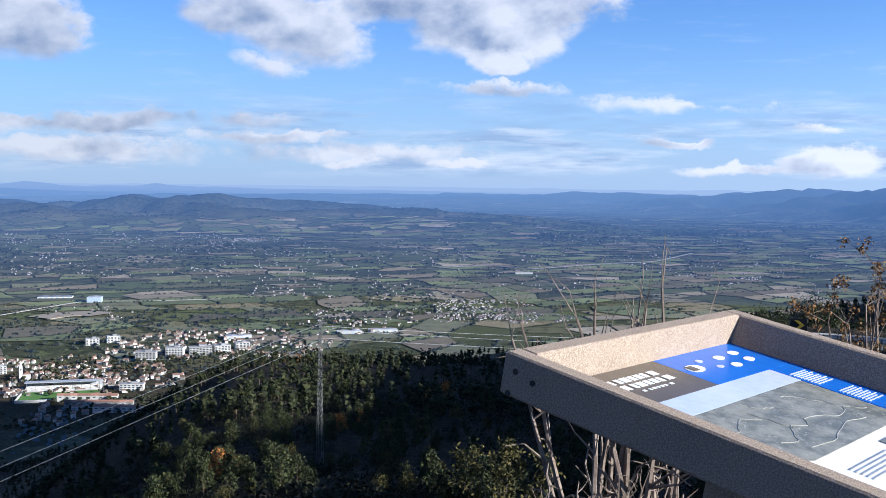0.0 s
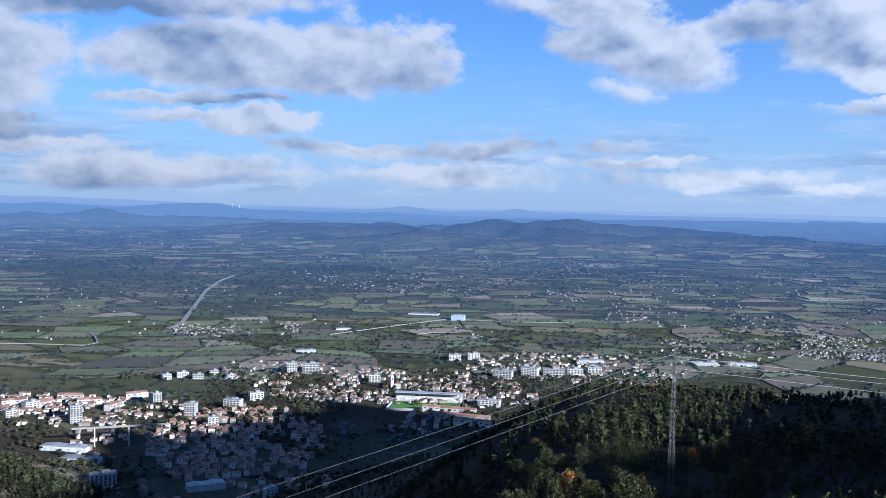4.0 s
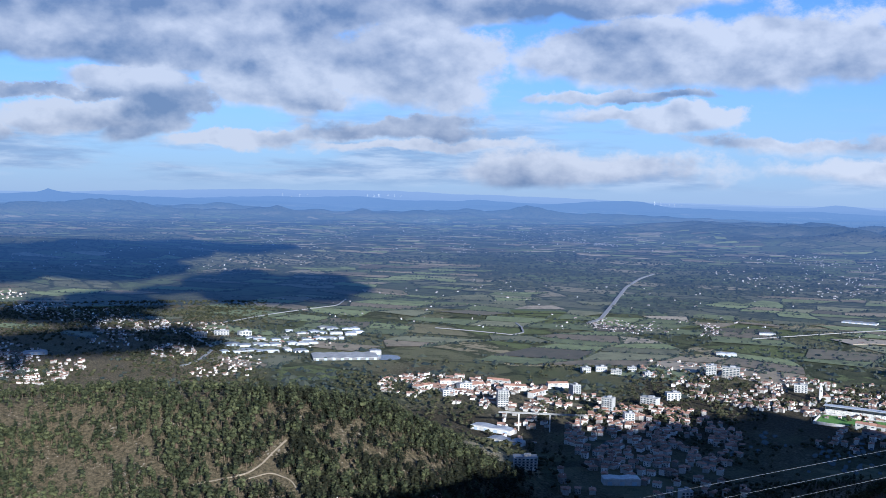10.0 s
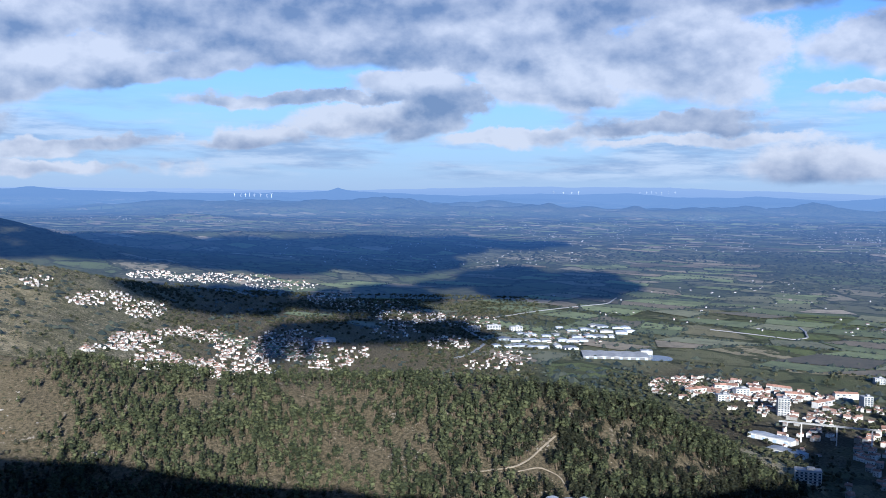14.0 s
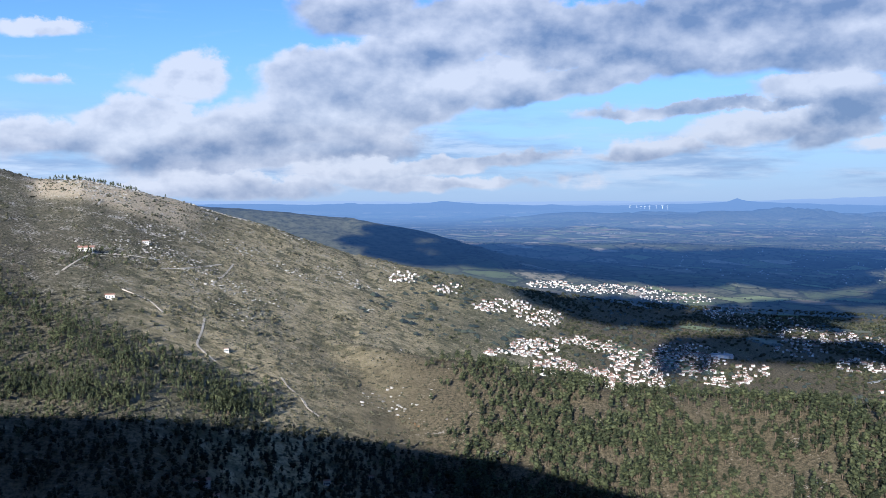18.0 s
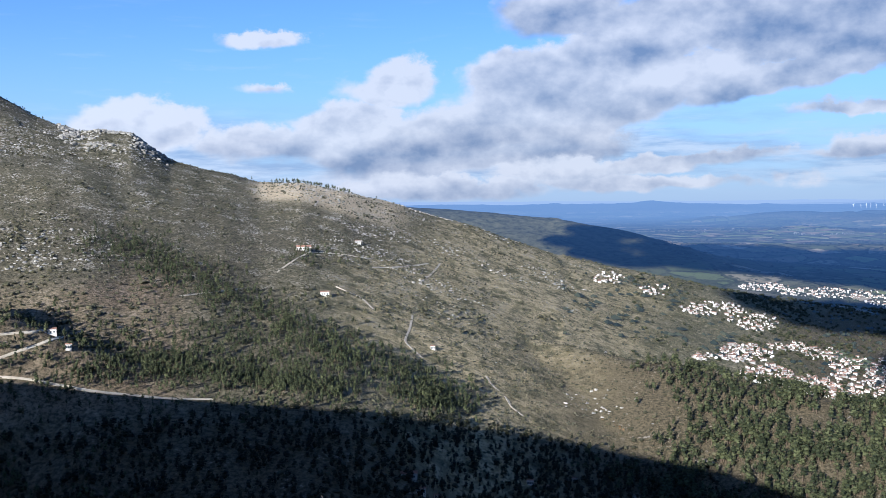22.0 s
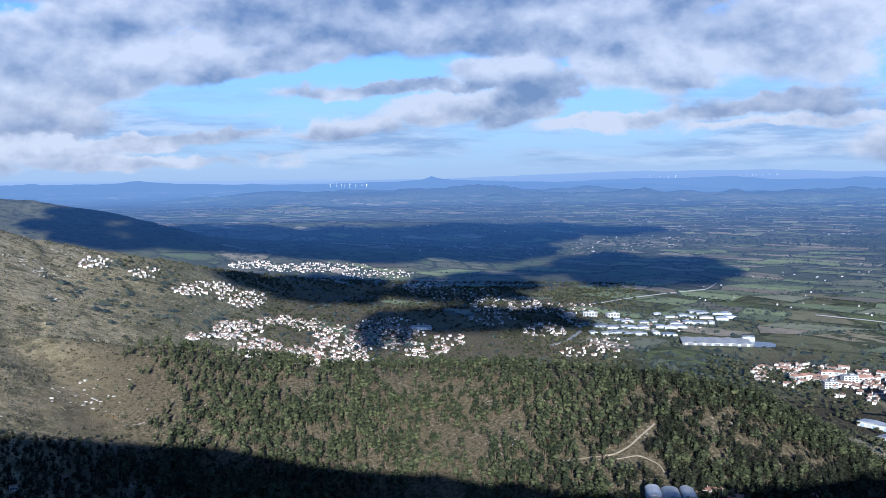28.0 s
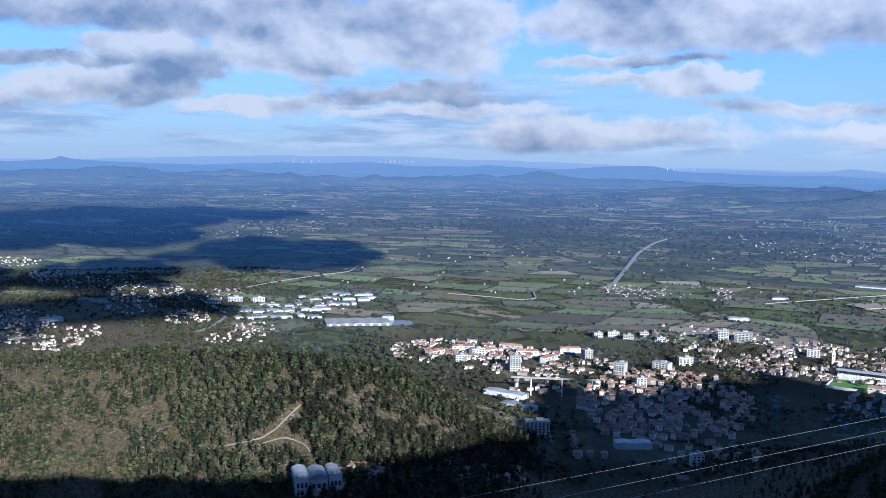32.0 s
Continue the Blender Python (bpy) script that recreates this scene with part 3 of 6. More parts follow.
def land(X, Y):
    """Height of the ground in metres at true plan places."""
    X, Y = np.asarray(X, float), np.asarray(Y, float)
    R = np.hypot(X, Y)
    az = np.degrees(np.arctan2(-X, Y))
    flat = 4 * wave(X, Y, 700, 1, 4) * smooth(R, 900, 2500) + 26 * (wave(X, Y, 3800, 2, 5) + 0.25) * smooth(R, 3500, 9000) + 130 * np.maximum(wave(X, Y, 3200, 14, 4) - 0.12, 0) * smooth(R, 6500, 9500)
    near = np.interp(R, [0, 4, 12, 25, 60, 120, 180, 330, 450, 620, 1000, 1350], [308.2, 308.0, 305.0, 300.0, 288.0, 270.0, 256.0, 235.0, 224.0, 185.0, 40.0, -40.0])
    steep = np.interp(R, [0, 4, 12, 25, 60, 120, 180, 330, 450, 700, 950], [308.2, 308.0, 304.5, 298.0, 280.0, 252.0, 222.0, 160.0, 105.0, 20.0, -40.0])
    side = np.where(az > 0, 1 - smooth(az, 10, 37), 1.0)
    rise = np.interp(R, [0, 4, 60, 110, 200, 350, 430, 520, 660, 800], [308.2, 308.2, 312.0, 318.5, 336.0, 344.0, 338.5, 328.0, 317.0, 305.0])
    back = 1 - smooth(np.abs((az - 178 + 180) % 360 - 180), 20, 46)
    own = steep + (near - steep) * side
    own = own + (rise - own) * back
    bench = 300.5 - 0.45 * np.maximum(R - 70, 0) - 1.3 * np.maximum(50 - R, 0) - 40 * smooth(az, -19.0, -14.0) - 60 * smooth(R, 100, 140) - 60 * smooth(-az, 36, 44)
    own = np.maximum(own, bench)
    z = flat
    hills = [ridge(X, Y, R, MOUNTAIN, 2050, 1300), ridge(X, Y, R, MOUNTAIN_SPUR, 420, 700), ridge(X, Y, R, PINE_HILL, 460, 330), ridge(X, Y, R, EAST_SPUR, 500, 600),
             ridge(X, Y, R, SECOND, 1300, 1300), ridge(X, Y, R, SHADED, 900, 1500), ridge(X, Y, R, KNOLL, 1600, 2000), ridge(X, Y, R, LONG_RIDGE, 2300, 3000),
             ridge(X, Y, R, FAR_EAST, 3500, 5000), ridge(X, Y, R, FAR_MIDDLE, 3500, 6000), ridge(X, Y, R, FAR_WEST, 3500, 8000), ridge(X, Y, R, MID_WEST, 2500, 3000), ridge(X, Y, R, NEAR_MIDDLE, 1500, 2500), ridge(X, Y, R, LONE_PEAK, 4000, 9000), ridge(X, Y, R, FAR_PALE, 5000, 9000), spine(X, Y, BEHIND, 360), spine(X, Y, SHOULDER, 300)]
    for h in hills + [own]:
        z = np.maximum(z, h) + np.maximum(10.0 - np.abs(z - h), 0) ** 2 / 40.0 * smooth(R, 20, 300)
    relief_ = (6 + 8 * smooth(R, 1300, 2200)) * wave(X, Y, 190, 5, 5) * smooth(R, 500, 1100) * smooth(z, 30, 120) + 55 * wave(X, Y, 1000, 6, 5) * smooth(R, 4500, 7000) * smooth(z, 15, 90)
    folds = 1 - 2 * np.abs(wave(X, Y, 1050, 13, 4))
    relief_ = relief_ + 135 * (folds - 0.55) * smooth(R, 5200, 6500) * smooth(z, 30, 130) * (1 - smooth(R, 11000, 14000))
    relief_ = relief_ + 1.6 * wave(X, Y, 30, 7, 3) * smooth(R, 60, 300) * smooth(z, 20, 60)
    return z + relief_


def to_world(x, y, z):
    """True places to places in the scene."""
    x, y, z = np.asarray(x, float), np.asarray(y, float), np.asarray(z, float)
    r = np.hypot(x, y)
    k = squeeze(r) / np.maximum(r, 1e-6)
    return np.stack([x * k, y * k, EYE_Z - (EYE_Z - z) * k], -1), k


def meet(az, el, r0=60.0, r1=50000.0):
    """Where sight lines from the terrace, by bearing and height angle in degrees, first meet the ground: true x, y, z."""
    az, el = np.radians(np.atleast_1d(np.asarray(az, float))), np.radians(np.atleast_1d(np.asarray(el, float)))
    rs = np.geomspace(r0, r1, 300)
    out = np.full(az.shape, r1)
    open_ = np.ones(az.shape, bool)
    last = np.full(az.shape, r0)
    gap0 = np.ones(az.shape)
    for r in rs:
        gap = EYE_Z + r * np.tan(el) - land(-r * np.sin(az), r * np.cos(az))
        hit = open_ & (gap <= 0)
        f = gap0 / np.maximum(gap0 - gap, 1e-6)
        out = np.where(hit, last + (r - last) * f, out)
        open_ &= ~hit
        last, gap0 = np.where(open_, r, last), np.where(open_, gap, gap0)
        if not open_.any():
            break
    x, y = -out * np.sin(az), out * np.cos(az)
    return x, y, land(x, y)


def mesh_from(name, verts, faces, mats, slots=None, smooth_faces=False):
    """A mesh from arrays: verts (n, 3), faces (m, 3 or 4)."""
    me = bpy.data.meshes.new(name)
    verts, faces = np.asarray(verts, np.float32), np.asarray(faces, np.int32)
    k = faces.shape[1]
    me.vertices.add(len(verts)), me.loops.add(faces.size), me.polygons.add(len(faces))
    me.vertices.foreach_set("co", verts.ravel())
    me.loops.foreach_set("vertex_index", faces.ravel())
    me.polygons.foreach_set("loop_start", np.arange(0, faces.size, k, dtype=np.int32))
    if slots is not None:
        me.polygons.foreach_set("material_index", np.asarray(slots, np.int32))
    me.polygons.foreach_set("use_smooth", np.full(len(faces), smooth_faces))
    for mat in mats:
        me.materials.append(mat)
    me.update(calc_edges=True)
    return me


def cover_of(x, y, z):
    """Land cover: share of forest floor, of fields, of rock."""
    r = np.hypot(x, y)
    az = np.degrees(np.arctan2(-x, y))
    field = np.where(r > 2600, 1 - smooth(z, 60, 110), 1 - smooth(z, 22, 45))
    field = np.where(r > 5500, np.maximum(field, 0.4), field)
    field = field * smooth(r, 900, 1000)
    rock = smooth(az, 84, 92) * smooth(r, 800, 1300) * (0.35 + 0.65 * smooth(z, 120, 380))
    wood = (1 - smooth(r, 1150, 1300)) * (1 - smooth(az, 84, 96)) * (1 - field)
    wood = np.maximum(wood, 1 - smooth(r, 560, 650))
    # forest floor spread over the mountain's foot too, to darken it like deep shade
    wood = np.maximum(wood, smooth(az, 84, 90) * (1 - smooth(az, 128, 135)) * (1 - smooth(r + 60 * wave(x, y, 150, 20, 3), 640, 770)))
    wood = np.where(r > 3000, 0.9 * smooth(z + 35 * wave(x, y, 900, 8, 4), 55, 105), wood)
    town = smooth(r, 860, 960) * (1 - smooth(r, 1600, 1800)) * smooth(az, 6, 14) * (1 - smooth(az, 46, 52))
    town = town * smooth(wave(x, y, 180, 9, 4), -0.5, 0.1)
    west = smooth(az, 55, 60) * smooth(r, 1150, 1300) * (1 - smooth(r, 2700, 3200)) * (1 - smooth(az, 75, 80)) * smooth(wave(x, y, 260, 37, 4), -0.45, 0.05)
    town = np.maximum(town, west)
    wood, field = np.maximum(wood, 0.9 * town), field * (1 - 0.9 * town)
    heath = np.maximum(smooth(az + 6 * wave(x, y, 400, 10, 3), 98, 110), 0.7 * smooth(z, 170, 270) * smooth(az, 92, 98)) * (0.55 + 0.45 * smooth(wave(x, y, 260, 12, 4), -0.4, 0.2))
    return np.stack([wood, field, rock, heath], -1)


def soil_of(x, y, z):
    """Bare ground: tan grass on the crest, red-brown cuttings, dry grass low on the mountain; alpha: shade painted on
    the near slope and town.
    """
    r = np.hypot(x, y)
    az = np.degrees(np.arctan2(-x, y))
    el = np.degrees(np.arctan2(z - EYE_Z, r))
    crest = np.interp(az, [c[0] for c in reversed(MOUNTAIN)], [c[2] for c in reversed(MOUNTAIN)])
    tan = smooth(az, 98.5, 100.5) * (1 - smooth(az, 107.5, 109)) * smooth(el - crest + 0.35 * wave(x, y, 160, 15, 3), -1.35, -0.8) * smooth(r, 1450, 1600)
    red = smooth(az + 3 * wave(x, y, 200, 16, 3), 110, 114) * smooth(el, -12.5, -11) * (1 - smooth(el + 1.5 * wave(x, y, 300, 17, 3), -5.5, -4))
    grass = smooth(az, 83, 87) * (1 - smooth(az + 4 * wave(x, y, 250, 18, 3), 98, 103)) * (1 - smooth(z, 210, 300)) * smooth(r, 600, 700)
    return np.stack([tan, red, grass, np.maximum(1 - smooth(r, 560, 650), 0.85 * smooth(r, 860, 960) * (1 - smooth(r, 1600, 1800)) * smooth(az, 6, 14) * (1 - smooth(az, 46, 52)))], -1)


def build_land(name, radii, mat, label):
    az = np.concatenate([np.arange(-34, 130, 0.25), np.arange(130, 326, 3.0)])
    a = np.radians(az)[None, :]
    r = radii[:, None]
    x, y = -r * np.sin(a), r * np.cos(a)
    z = land(x, y)
    co, _ = to_world(x, y, z)
    nr, na = x.shape
    i = np.arange(nr - 1)[:, None] * na + np.arange(na)[None, :]
    j = np.arange(nr - 1)[:, None] * na + (np.arange(na)[None, :] + 1) % na
    faces = np.stack([i, i + na, j + na, j], -1).reshape(-1, 4)
    verts = co.reshape(-1, 3)
    me = mesh_from(name, verts, faces, [mat], smooth_faces=True)
    uv = me.uv_layers.new(name="plan")
    plan = np.stack([x, y], -1).reshape(-1, 2) / 1000
    uv.data.foreach_set("uv", plan[faces.ravel()].astype(np.float32).ravel())
    paint = me.color_attributes.new("cover", "FLOAT_COLOR", "POINT")
    paint.data.foreach_set("color", cover_of(x, y, z).reshape(-1, 4).astype(np.float32).ravel())
    paint = me.color_attributes.new("soil", "FLOAT_COLOR", "POINT")
    paint.data.foreach_set("color", soil_of(x, y, z).reshape(-1, 4).astype(np.float32).ravel())
    return tagged(new(name, me), label, "terrain", kind="structure")


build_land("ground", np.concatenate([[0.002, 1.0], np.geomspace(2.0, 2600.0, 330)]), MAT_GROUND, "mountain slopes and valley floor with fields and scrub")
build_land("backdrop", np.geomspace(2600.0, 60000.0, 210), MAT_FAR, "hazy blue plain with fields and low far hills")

# ---- woods ----
def ico():
    p = (1 + 5 ** 0.5) / 2
    v = np.array([(-1, p, 0), (1, p, 0), (-1, -p, 0), (1, -p, 0), (0, -1, p), (0, 1, p), (0, -1, -p), (0, 1, -p), (p, 0, -1), (p, 0, 1), (-p, 0, -1), (-p, 0, 1)], float)
    v /= np.linalg.norm(v[0])
    f = "0 11 5 0 5 1 0 1 7 0 7 10 0 10 11 1 5 9 5 11 4 11 10 2 10 7 6 7 1 8 3 9 4 3 4 2 3 2 6 3 6 8 3 8 9 4 9 5 2 4 11 6 2 10 8 6 7 9 8 1"
    return v, np.array([int(c) for c in f.split()]).reshape(-1, 3)


ICO_V, ICO_F = ico()


def clump(rng, size, flat=0.8, rough=0.3):
    v = ICO_V * (1 + rng.uniform(-rough, rough, (12, 1))) * size
    return v * (1, 1, flat)


def template(rng, kind):
    """One small tree, 1 m high: verts, faces and material slots (0 leaves, 1 bark)."""
    vs, fs, ss, base = [], [], [], 0

    def add(v, f, s):
        nonlocal base
        vs.append(v), fs.append(f + base), ss.append(np.full(len(f), s))
        base += len(v)
    trunk_h = {"hedge": 0.1, "pine": 0.6, "round": 0.4, "bush": 0.2, "brush": 0.3}[kind]
    tri = np.array([(math.cos(a), math.sin(a), 0) for a in (0, 2.1, 4.2)])
    w = 0.025
    add(np.concatenate([tri * w - (0, 0, 0.15), tri * w * 0.5 + (0, 0, trunk_h)]), np.array([(0, 1, 4), (0, 4, 3), (1, 2, 5), (1, 5, 4), (2, 0, 3), (2, 3, 5)]), 1)
    if kind == "pine":
        for h, r in ((0.5, 0.14), (0.72, 0.12)):
            add(clump(rng, r, 0.9, 0.4) + (*rng.uniform(-0.05, 0.05, 2), h), ICO_F, 0)
        tuft, q = [], []
        for k in range(44):
            h = rng.uniform(0.3, 1.0)
            r = 0.26 * (1.02 - h) ** 0.6 * rng.uniform(0.5, 1.15)
            a = rng.uniform(0, 6.283)
            c = np.array([r * math.cos(a), r * math.sin(a), h])
            tuft.append(c + rng.uniform(-0.095, 0.095, (3, 3)) * (1, 1, 0.8))
            q.append((3 * k, 3 * k + 1, 3 * k + 2))
        add(np.concatenate(tuft), np.array(q), 0)
    elif kind == "brush":
        at = rng.normal(0, 1, (70, 3)) * (0.36, 0.36, 0.2) + (0, 0, 0.42)
        tri3 = at[:, None] + rng.uniform(-0.13, 0.13, (70, 3, 3))
        add(tri3.reshape(-1, 3), np.arange(210).reshape(-1, 3), 0)
    elif kind == "hedge":
        vs, fs, ss, base = [], [], [], 0
        v = np.array([(1, 0, 0), (-1, 0, 0), (0, 1, 0), (0, -1, 0), (0, 0, 1), (0, 0, -0.4)]) * rng.uniform(0.6, 1.3, (6, 1)) * (1.0, 1.0, 0.8)
        add(v, np.array([(0, 2, 4), (2, 1, 4), (1, 3, 4), (3, 0, 4), (2, 0, 5), (1, 2, 5), (3, 1, 5), (0, 3, 5)]), 0)
    elif kind == "round":
        for k in range(4):
            a = rng.uniform(0, 6.3)
            add(clump(rng, rng.uniform(0.2, 0.3), 0.8, 0.35) + (0.2 * math.cos(a), 0.2 * math.sin(a), rng.uniform(0.4, 0.75)), ICO_F, 0)
    else:
        for k in range(2):
            add(clump(rng, rng.uniform(0.4, 0.55), 0.75, 0.35) + (rng.uniform(-0.3, 0.3), rng.uniform(-0.3, 0.3), 0.35), ICO_F, 0)
    return np.concatenate(vs), np.concatenate(fs), np.concatenate(ss)


def forest(name, x, y, heights, kind, mats, label, seed, widen=1.0):
    """Many trees of one wood, joined: nobody could count them."""
    rng = np.random.RandomState(seed)
    kinds = [template(rng, kind) for _ in range(7)]
    z = land(x, y)
    at, k = to_world(x, y, z)
    pick = rng.randint(0, 7, len(x))
    turn = rng.uniform(0, 6.3, len(x))
    wide = rng.uniform(0.8, 1.25, len(x)) * widen
    verts, faces, slots, base = [], [], [], 0
    for i in range(7):
        sel = np.where(pick == i)[0]
        tv, tf, ts = kinds[i]
        c, s = np.cos(turn[sel])[:, None], np.sin(turn[sel])[:, None]
        h = (heights[sel] * k[sel])[:, None]
        v = np.stack([(tv[None, :, 0] * c - tv[None, :, 1] * s) * h * wide[sel, None], (tv[None, :, 0] * s + tv[None, :, 1] * c) * h * wide[sel, None], tv[None, :, 2] * h], -1) + at[sel][:, None, :]
        f = tf[None] + (np.arange(len(sel)) * len(tv))[:, None, None] + base
        verts.append(v.reshape(-1, 3)), faces.append(f.reshape(-1, 3)), slots.append(np.tile(ts, len(sel)))
        base += len(sel) * len(tv)
    ob = new(name, mesh_from(name, np.concatenate(verts), np.concatenate(faces), mats, np.concatenate(slots)))
    return tagged(ob, label, "trees", kind="stuff")


def scatter(seed, count, az, r, keep=None):
    """Random places in a sector, even over its area, thinned by keep(x, y, az, r)."""
    rng = np.random.RandomState(seed)
    a = np.radians(rng.uniform(*az, count))
    d = np.sqrt(rng.uniform(r[0] ** 2, r[1] ** 2, count))
    x, y = -d * np.sin(a), d * np.cos(a)
    if keep is not None:
        ok = rng.uniform(0, 1, count) < keep(x, y, np.degrees(a), d)
        x, y = x[ok], y[ok]
    return x, y, rng


def clear_of_tracks(x, y, az, r):
    """Nothing grows on the hill tracks or just below them."""
    el = np.degrees(np.arctan2(land(x, y) - EYE_Z, r))
    keep = np.ones(x.shape)
    for line in HILL_TRACKS:
        f = np.linspace(0, len(line) - 1, 24)
        for a, e in zip(np.interp(f, range(len(line)), [p[0] for p in line]), np.interp(f, range(len(line)), [p[1] for p in line])):
            keep *= ~((np.abs(az - a) < 0.22) & (el - e < 0.12) & (el - e > -0.85))
    return keep


HILL_TRACKS = [[(60.2, -16.8), (57.1, -16.35), (56.2, -15.8), (55.7, -15.3), (54.8, -14.5)], [(57.0, -16.6), (55.7, -16.3), (54.5, -16.75), (54.0, -17.5)]]


def pine_keep(x, y, az, r):
    crest = np.interp(az, [c[0] for c in reversed(PINE_HILL)], [c[1] for c in reversed(PINE_HILL)])
    gaps = 0.22 + 0.78 * smooth(wave(x, y, 48, 21, 4), -0.32, 0.12)
    return clear_of_tracks(x, y, az, r) * gaps * (r < crest + 60) * (1 - smooth(az + 8 * wave(x, y, 110, 23, 3), 77, 88)) * smooth(az, 40, 45)


x, y, rng = scatter(31, 12500, (38, 96), (640, 1250), pine_keep)
forest("pine_wood", x, y, rng.uniform(9, 16, len(x)), "pine", [MAT_PINE, MAT_BARK], "dense pine wood on the sunlit hill above the town", 1, 1.1)

# flank's shade put into the leaf colour, as the sun still reaches it
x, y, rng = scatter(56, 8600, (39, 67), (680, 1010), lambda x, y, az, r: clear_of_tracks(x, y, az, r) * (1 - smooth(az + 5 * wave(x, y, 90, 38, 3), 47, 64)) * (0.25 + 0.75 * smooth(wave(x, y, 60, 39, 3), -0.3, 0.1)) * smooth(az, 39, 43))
forest("flank_pines", x, y, rng.uniform(6, 12, len(x)), "pine", [MAT_SHADE, MAT_BARK], "pine wood with the flank's shade put into near-black leaves", 17, 1.3)


def east_keep(x, y, az, r):
    gaps = smooth(wave(x, y, 45, 22, 3), -0.4, 0.0)
    return gaps * (1 - smooth(az, 20, 30) * 0.7)


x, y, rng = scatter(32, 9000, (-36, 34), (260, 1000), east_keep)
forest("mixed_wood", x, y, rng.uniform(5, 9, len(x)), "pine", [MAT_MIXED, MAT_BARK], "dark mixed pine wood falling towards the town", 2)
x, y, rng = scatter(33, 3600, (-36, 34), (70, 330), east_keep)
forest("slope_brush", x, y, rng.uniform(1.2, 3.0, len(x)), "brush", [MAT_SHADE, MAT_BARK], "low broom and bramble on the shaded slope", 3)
x, y, rng = scatter(36, 5500, (38, 96), (640, 1250), lambda x, y, az, r: 0.6 + 0 * x)
forest("pine_wood_brush", x, y, rng.uniform(1.0, 2.6, len(x)), "bush", [MAT_SCRUB, MAT_BARK], "low scrub between the pines", 6)
x, y, rng = scatter(37, 9500, (80, 127), (560, 1350), lambda x, y, az, r: (0.08 + 0.92 * smooth(az, 96, 104)) * smooth(wave(x, y, 160, 27, 4) + 0.25 * smooth(az, 100, 110) - 0.6 * smooth(r, 850, 1150), -0.02, 0.3) * (1 - smooth(az, 87, 90) * (1 - smooth(az, 98, 102))))
forest("gully_pines", x, y, rng.uniform(5, 10, len(x)), "pine", [MAT_PINE, MAT_BARK], "young pines in the gullies of the mountain", 7)


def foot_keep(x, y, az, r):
    """Near-black pines added below the shadow line, to darken the mountain's foot."""
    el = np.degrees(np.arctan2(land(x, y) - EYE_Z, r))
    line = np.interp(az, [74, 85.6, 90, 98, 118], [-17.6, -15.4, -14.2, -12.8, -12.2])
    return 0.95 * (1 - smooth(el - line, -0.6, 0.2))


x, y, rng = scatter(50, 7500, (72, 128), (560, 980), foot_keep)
forest("shaded_pines", x, y, rng.uniform(5, 10, len(x)), "pine", [MAT_SHADE, MAT_BARK], "near-black pines added to deepen the shade at the mountain's foot", 13, 1.3)
x, y, rng = scatter(34, 17000, (80, 132), (560, 2300), lambda x, y, az, r: smooth(wave(x, y, 130, 24, 4), -0.3, 0.5) * (0.3 + 0.7 * (r < 1300)))
forest("hill_scrub", x, y, rng.uniform(2, 4.5, len(x)), "bush", [MAT_SCRUB, MAT_BARK], "broom and heather scrub on the mountain side", 4)


GULLY_HOUSES = np.stack(meet([99.3, 98.6, 97.6, 92.0, 89.4, 90.9, 77.8], [-16.4, -17.3, -17.7, -16.8, -16.6, -17.1, -17.4], 400.0)[:2])
# brush added in near-black so the slope's shadow comes out darker
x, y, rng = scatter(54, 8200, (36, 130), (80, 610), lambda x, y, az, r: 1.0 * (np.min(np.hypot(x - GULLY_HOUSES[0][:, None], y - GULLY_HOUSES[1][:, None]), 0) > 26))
forest("gully_brush", x, y, rng.uniform(2.5, 6.0, len(x)), "bush", [MAT_SHADE, MAT_BARK], "near-black brush added to deepen the shade of the slope", 15)


def valley_keep(x, y, az, r):
    z = land(x, y)
    return smooth(wave(x, y, 420, 25, 5), -0.05, 0.35) * (z < 30) * (z > -20) + 0.04


x, y, rng = scatter(35, 10000, (-34, 90), (1150, 2600), valley_keep)
forest("valley_trees", x, y, rng.uniform(4, 9, len(x)), "bush", [MAT_FAR_LEAVES, MAT_BARK], "hedges and groves between the fields of the valley", 5, 0.8)


def plain_keep(x, y, az, r):
    woods = smooth(wave(x, y, 900, 19, 5), 0.10, 0.2)
    return 0.6 * woods + 0.045


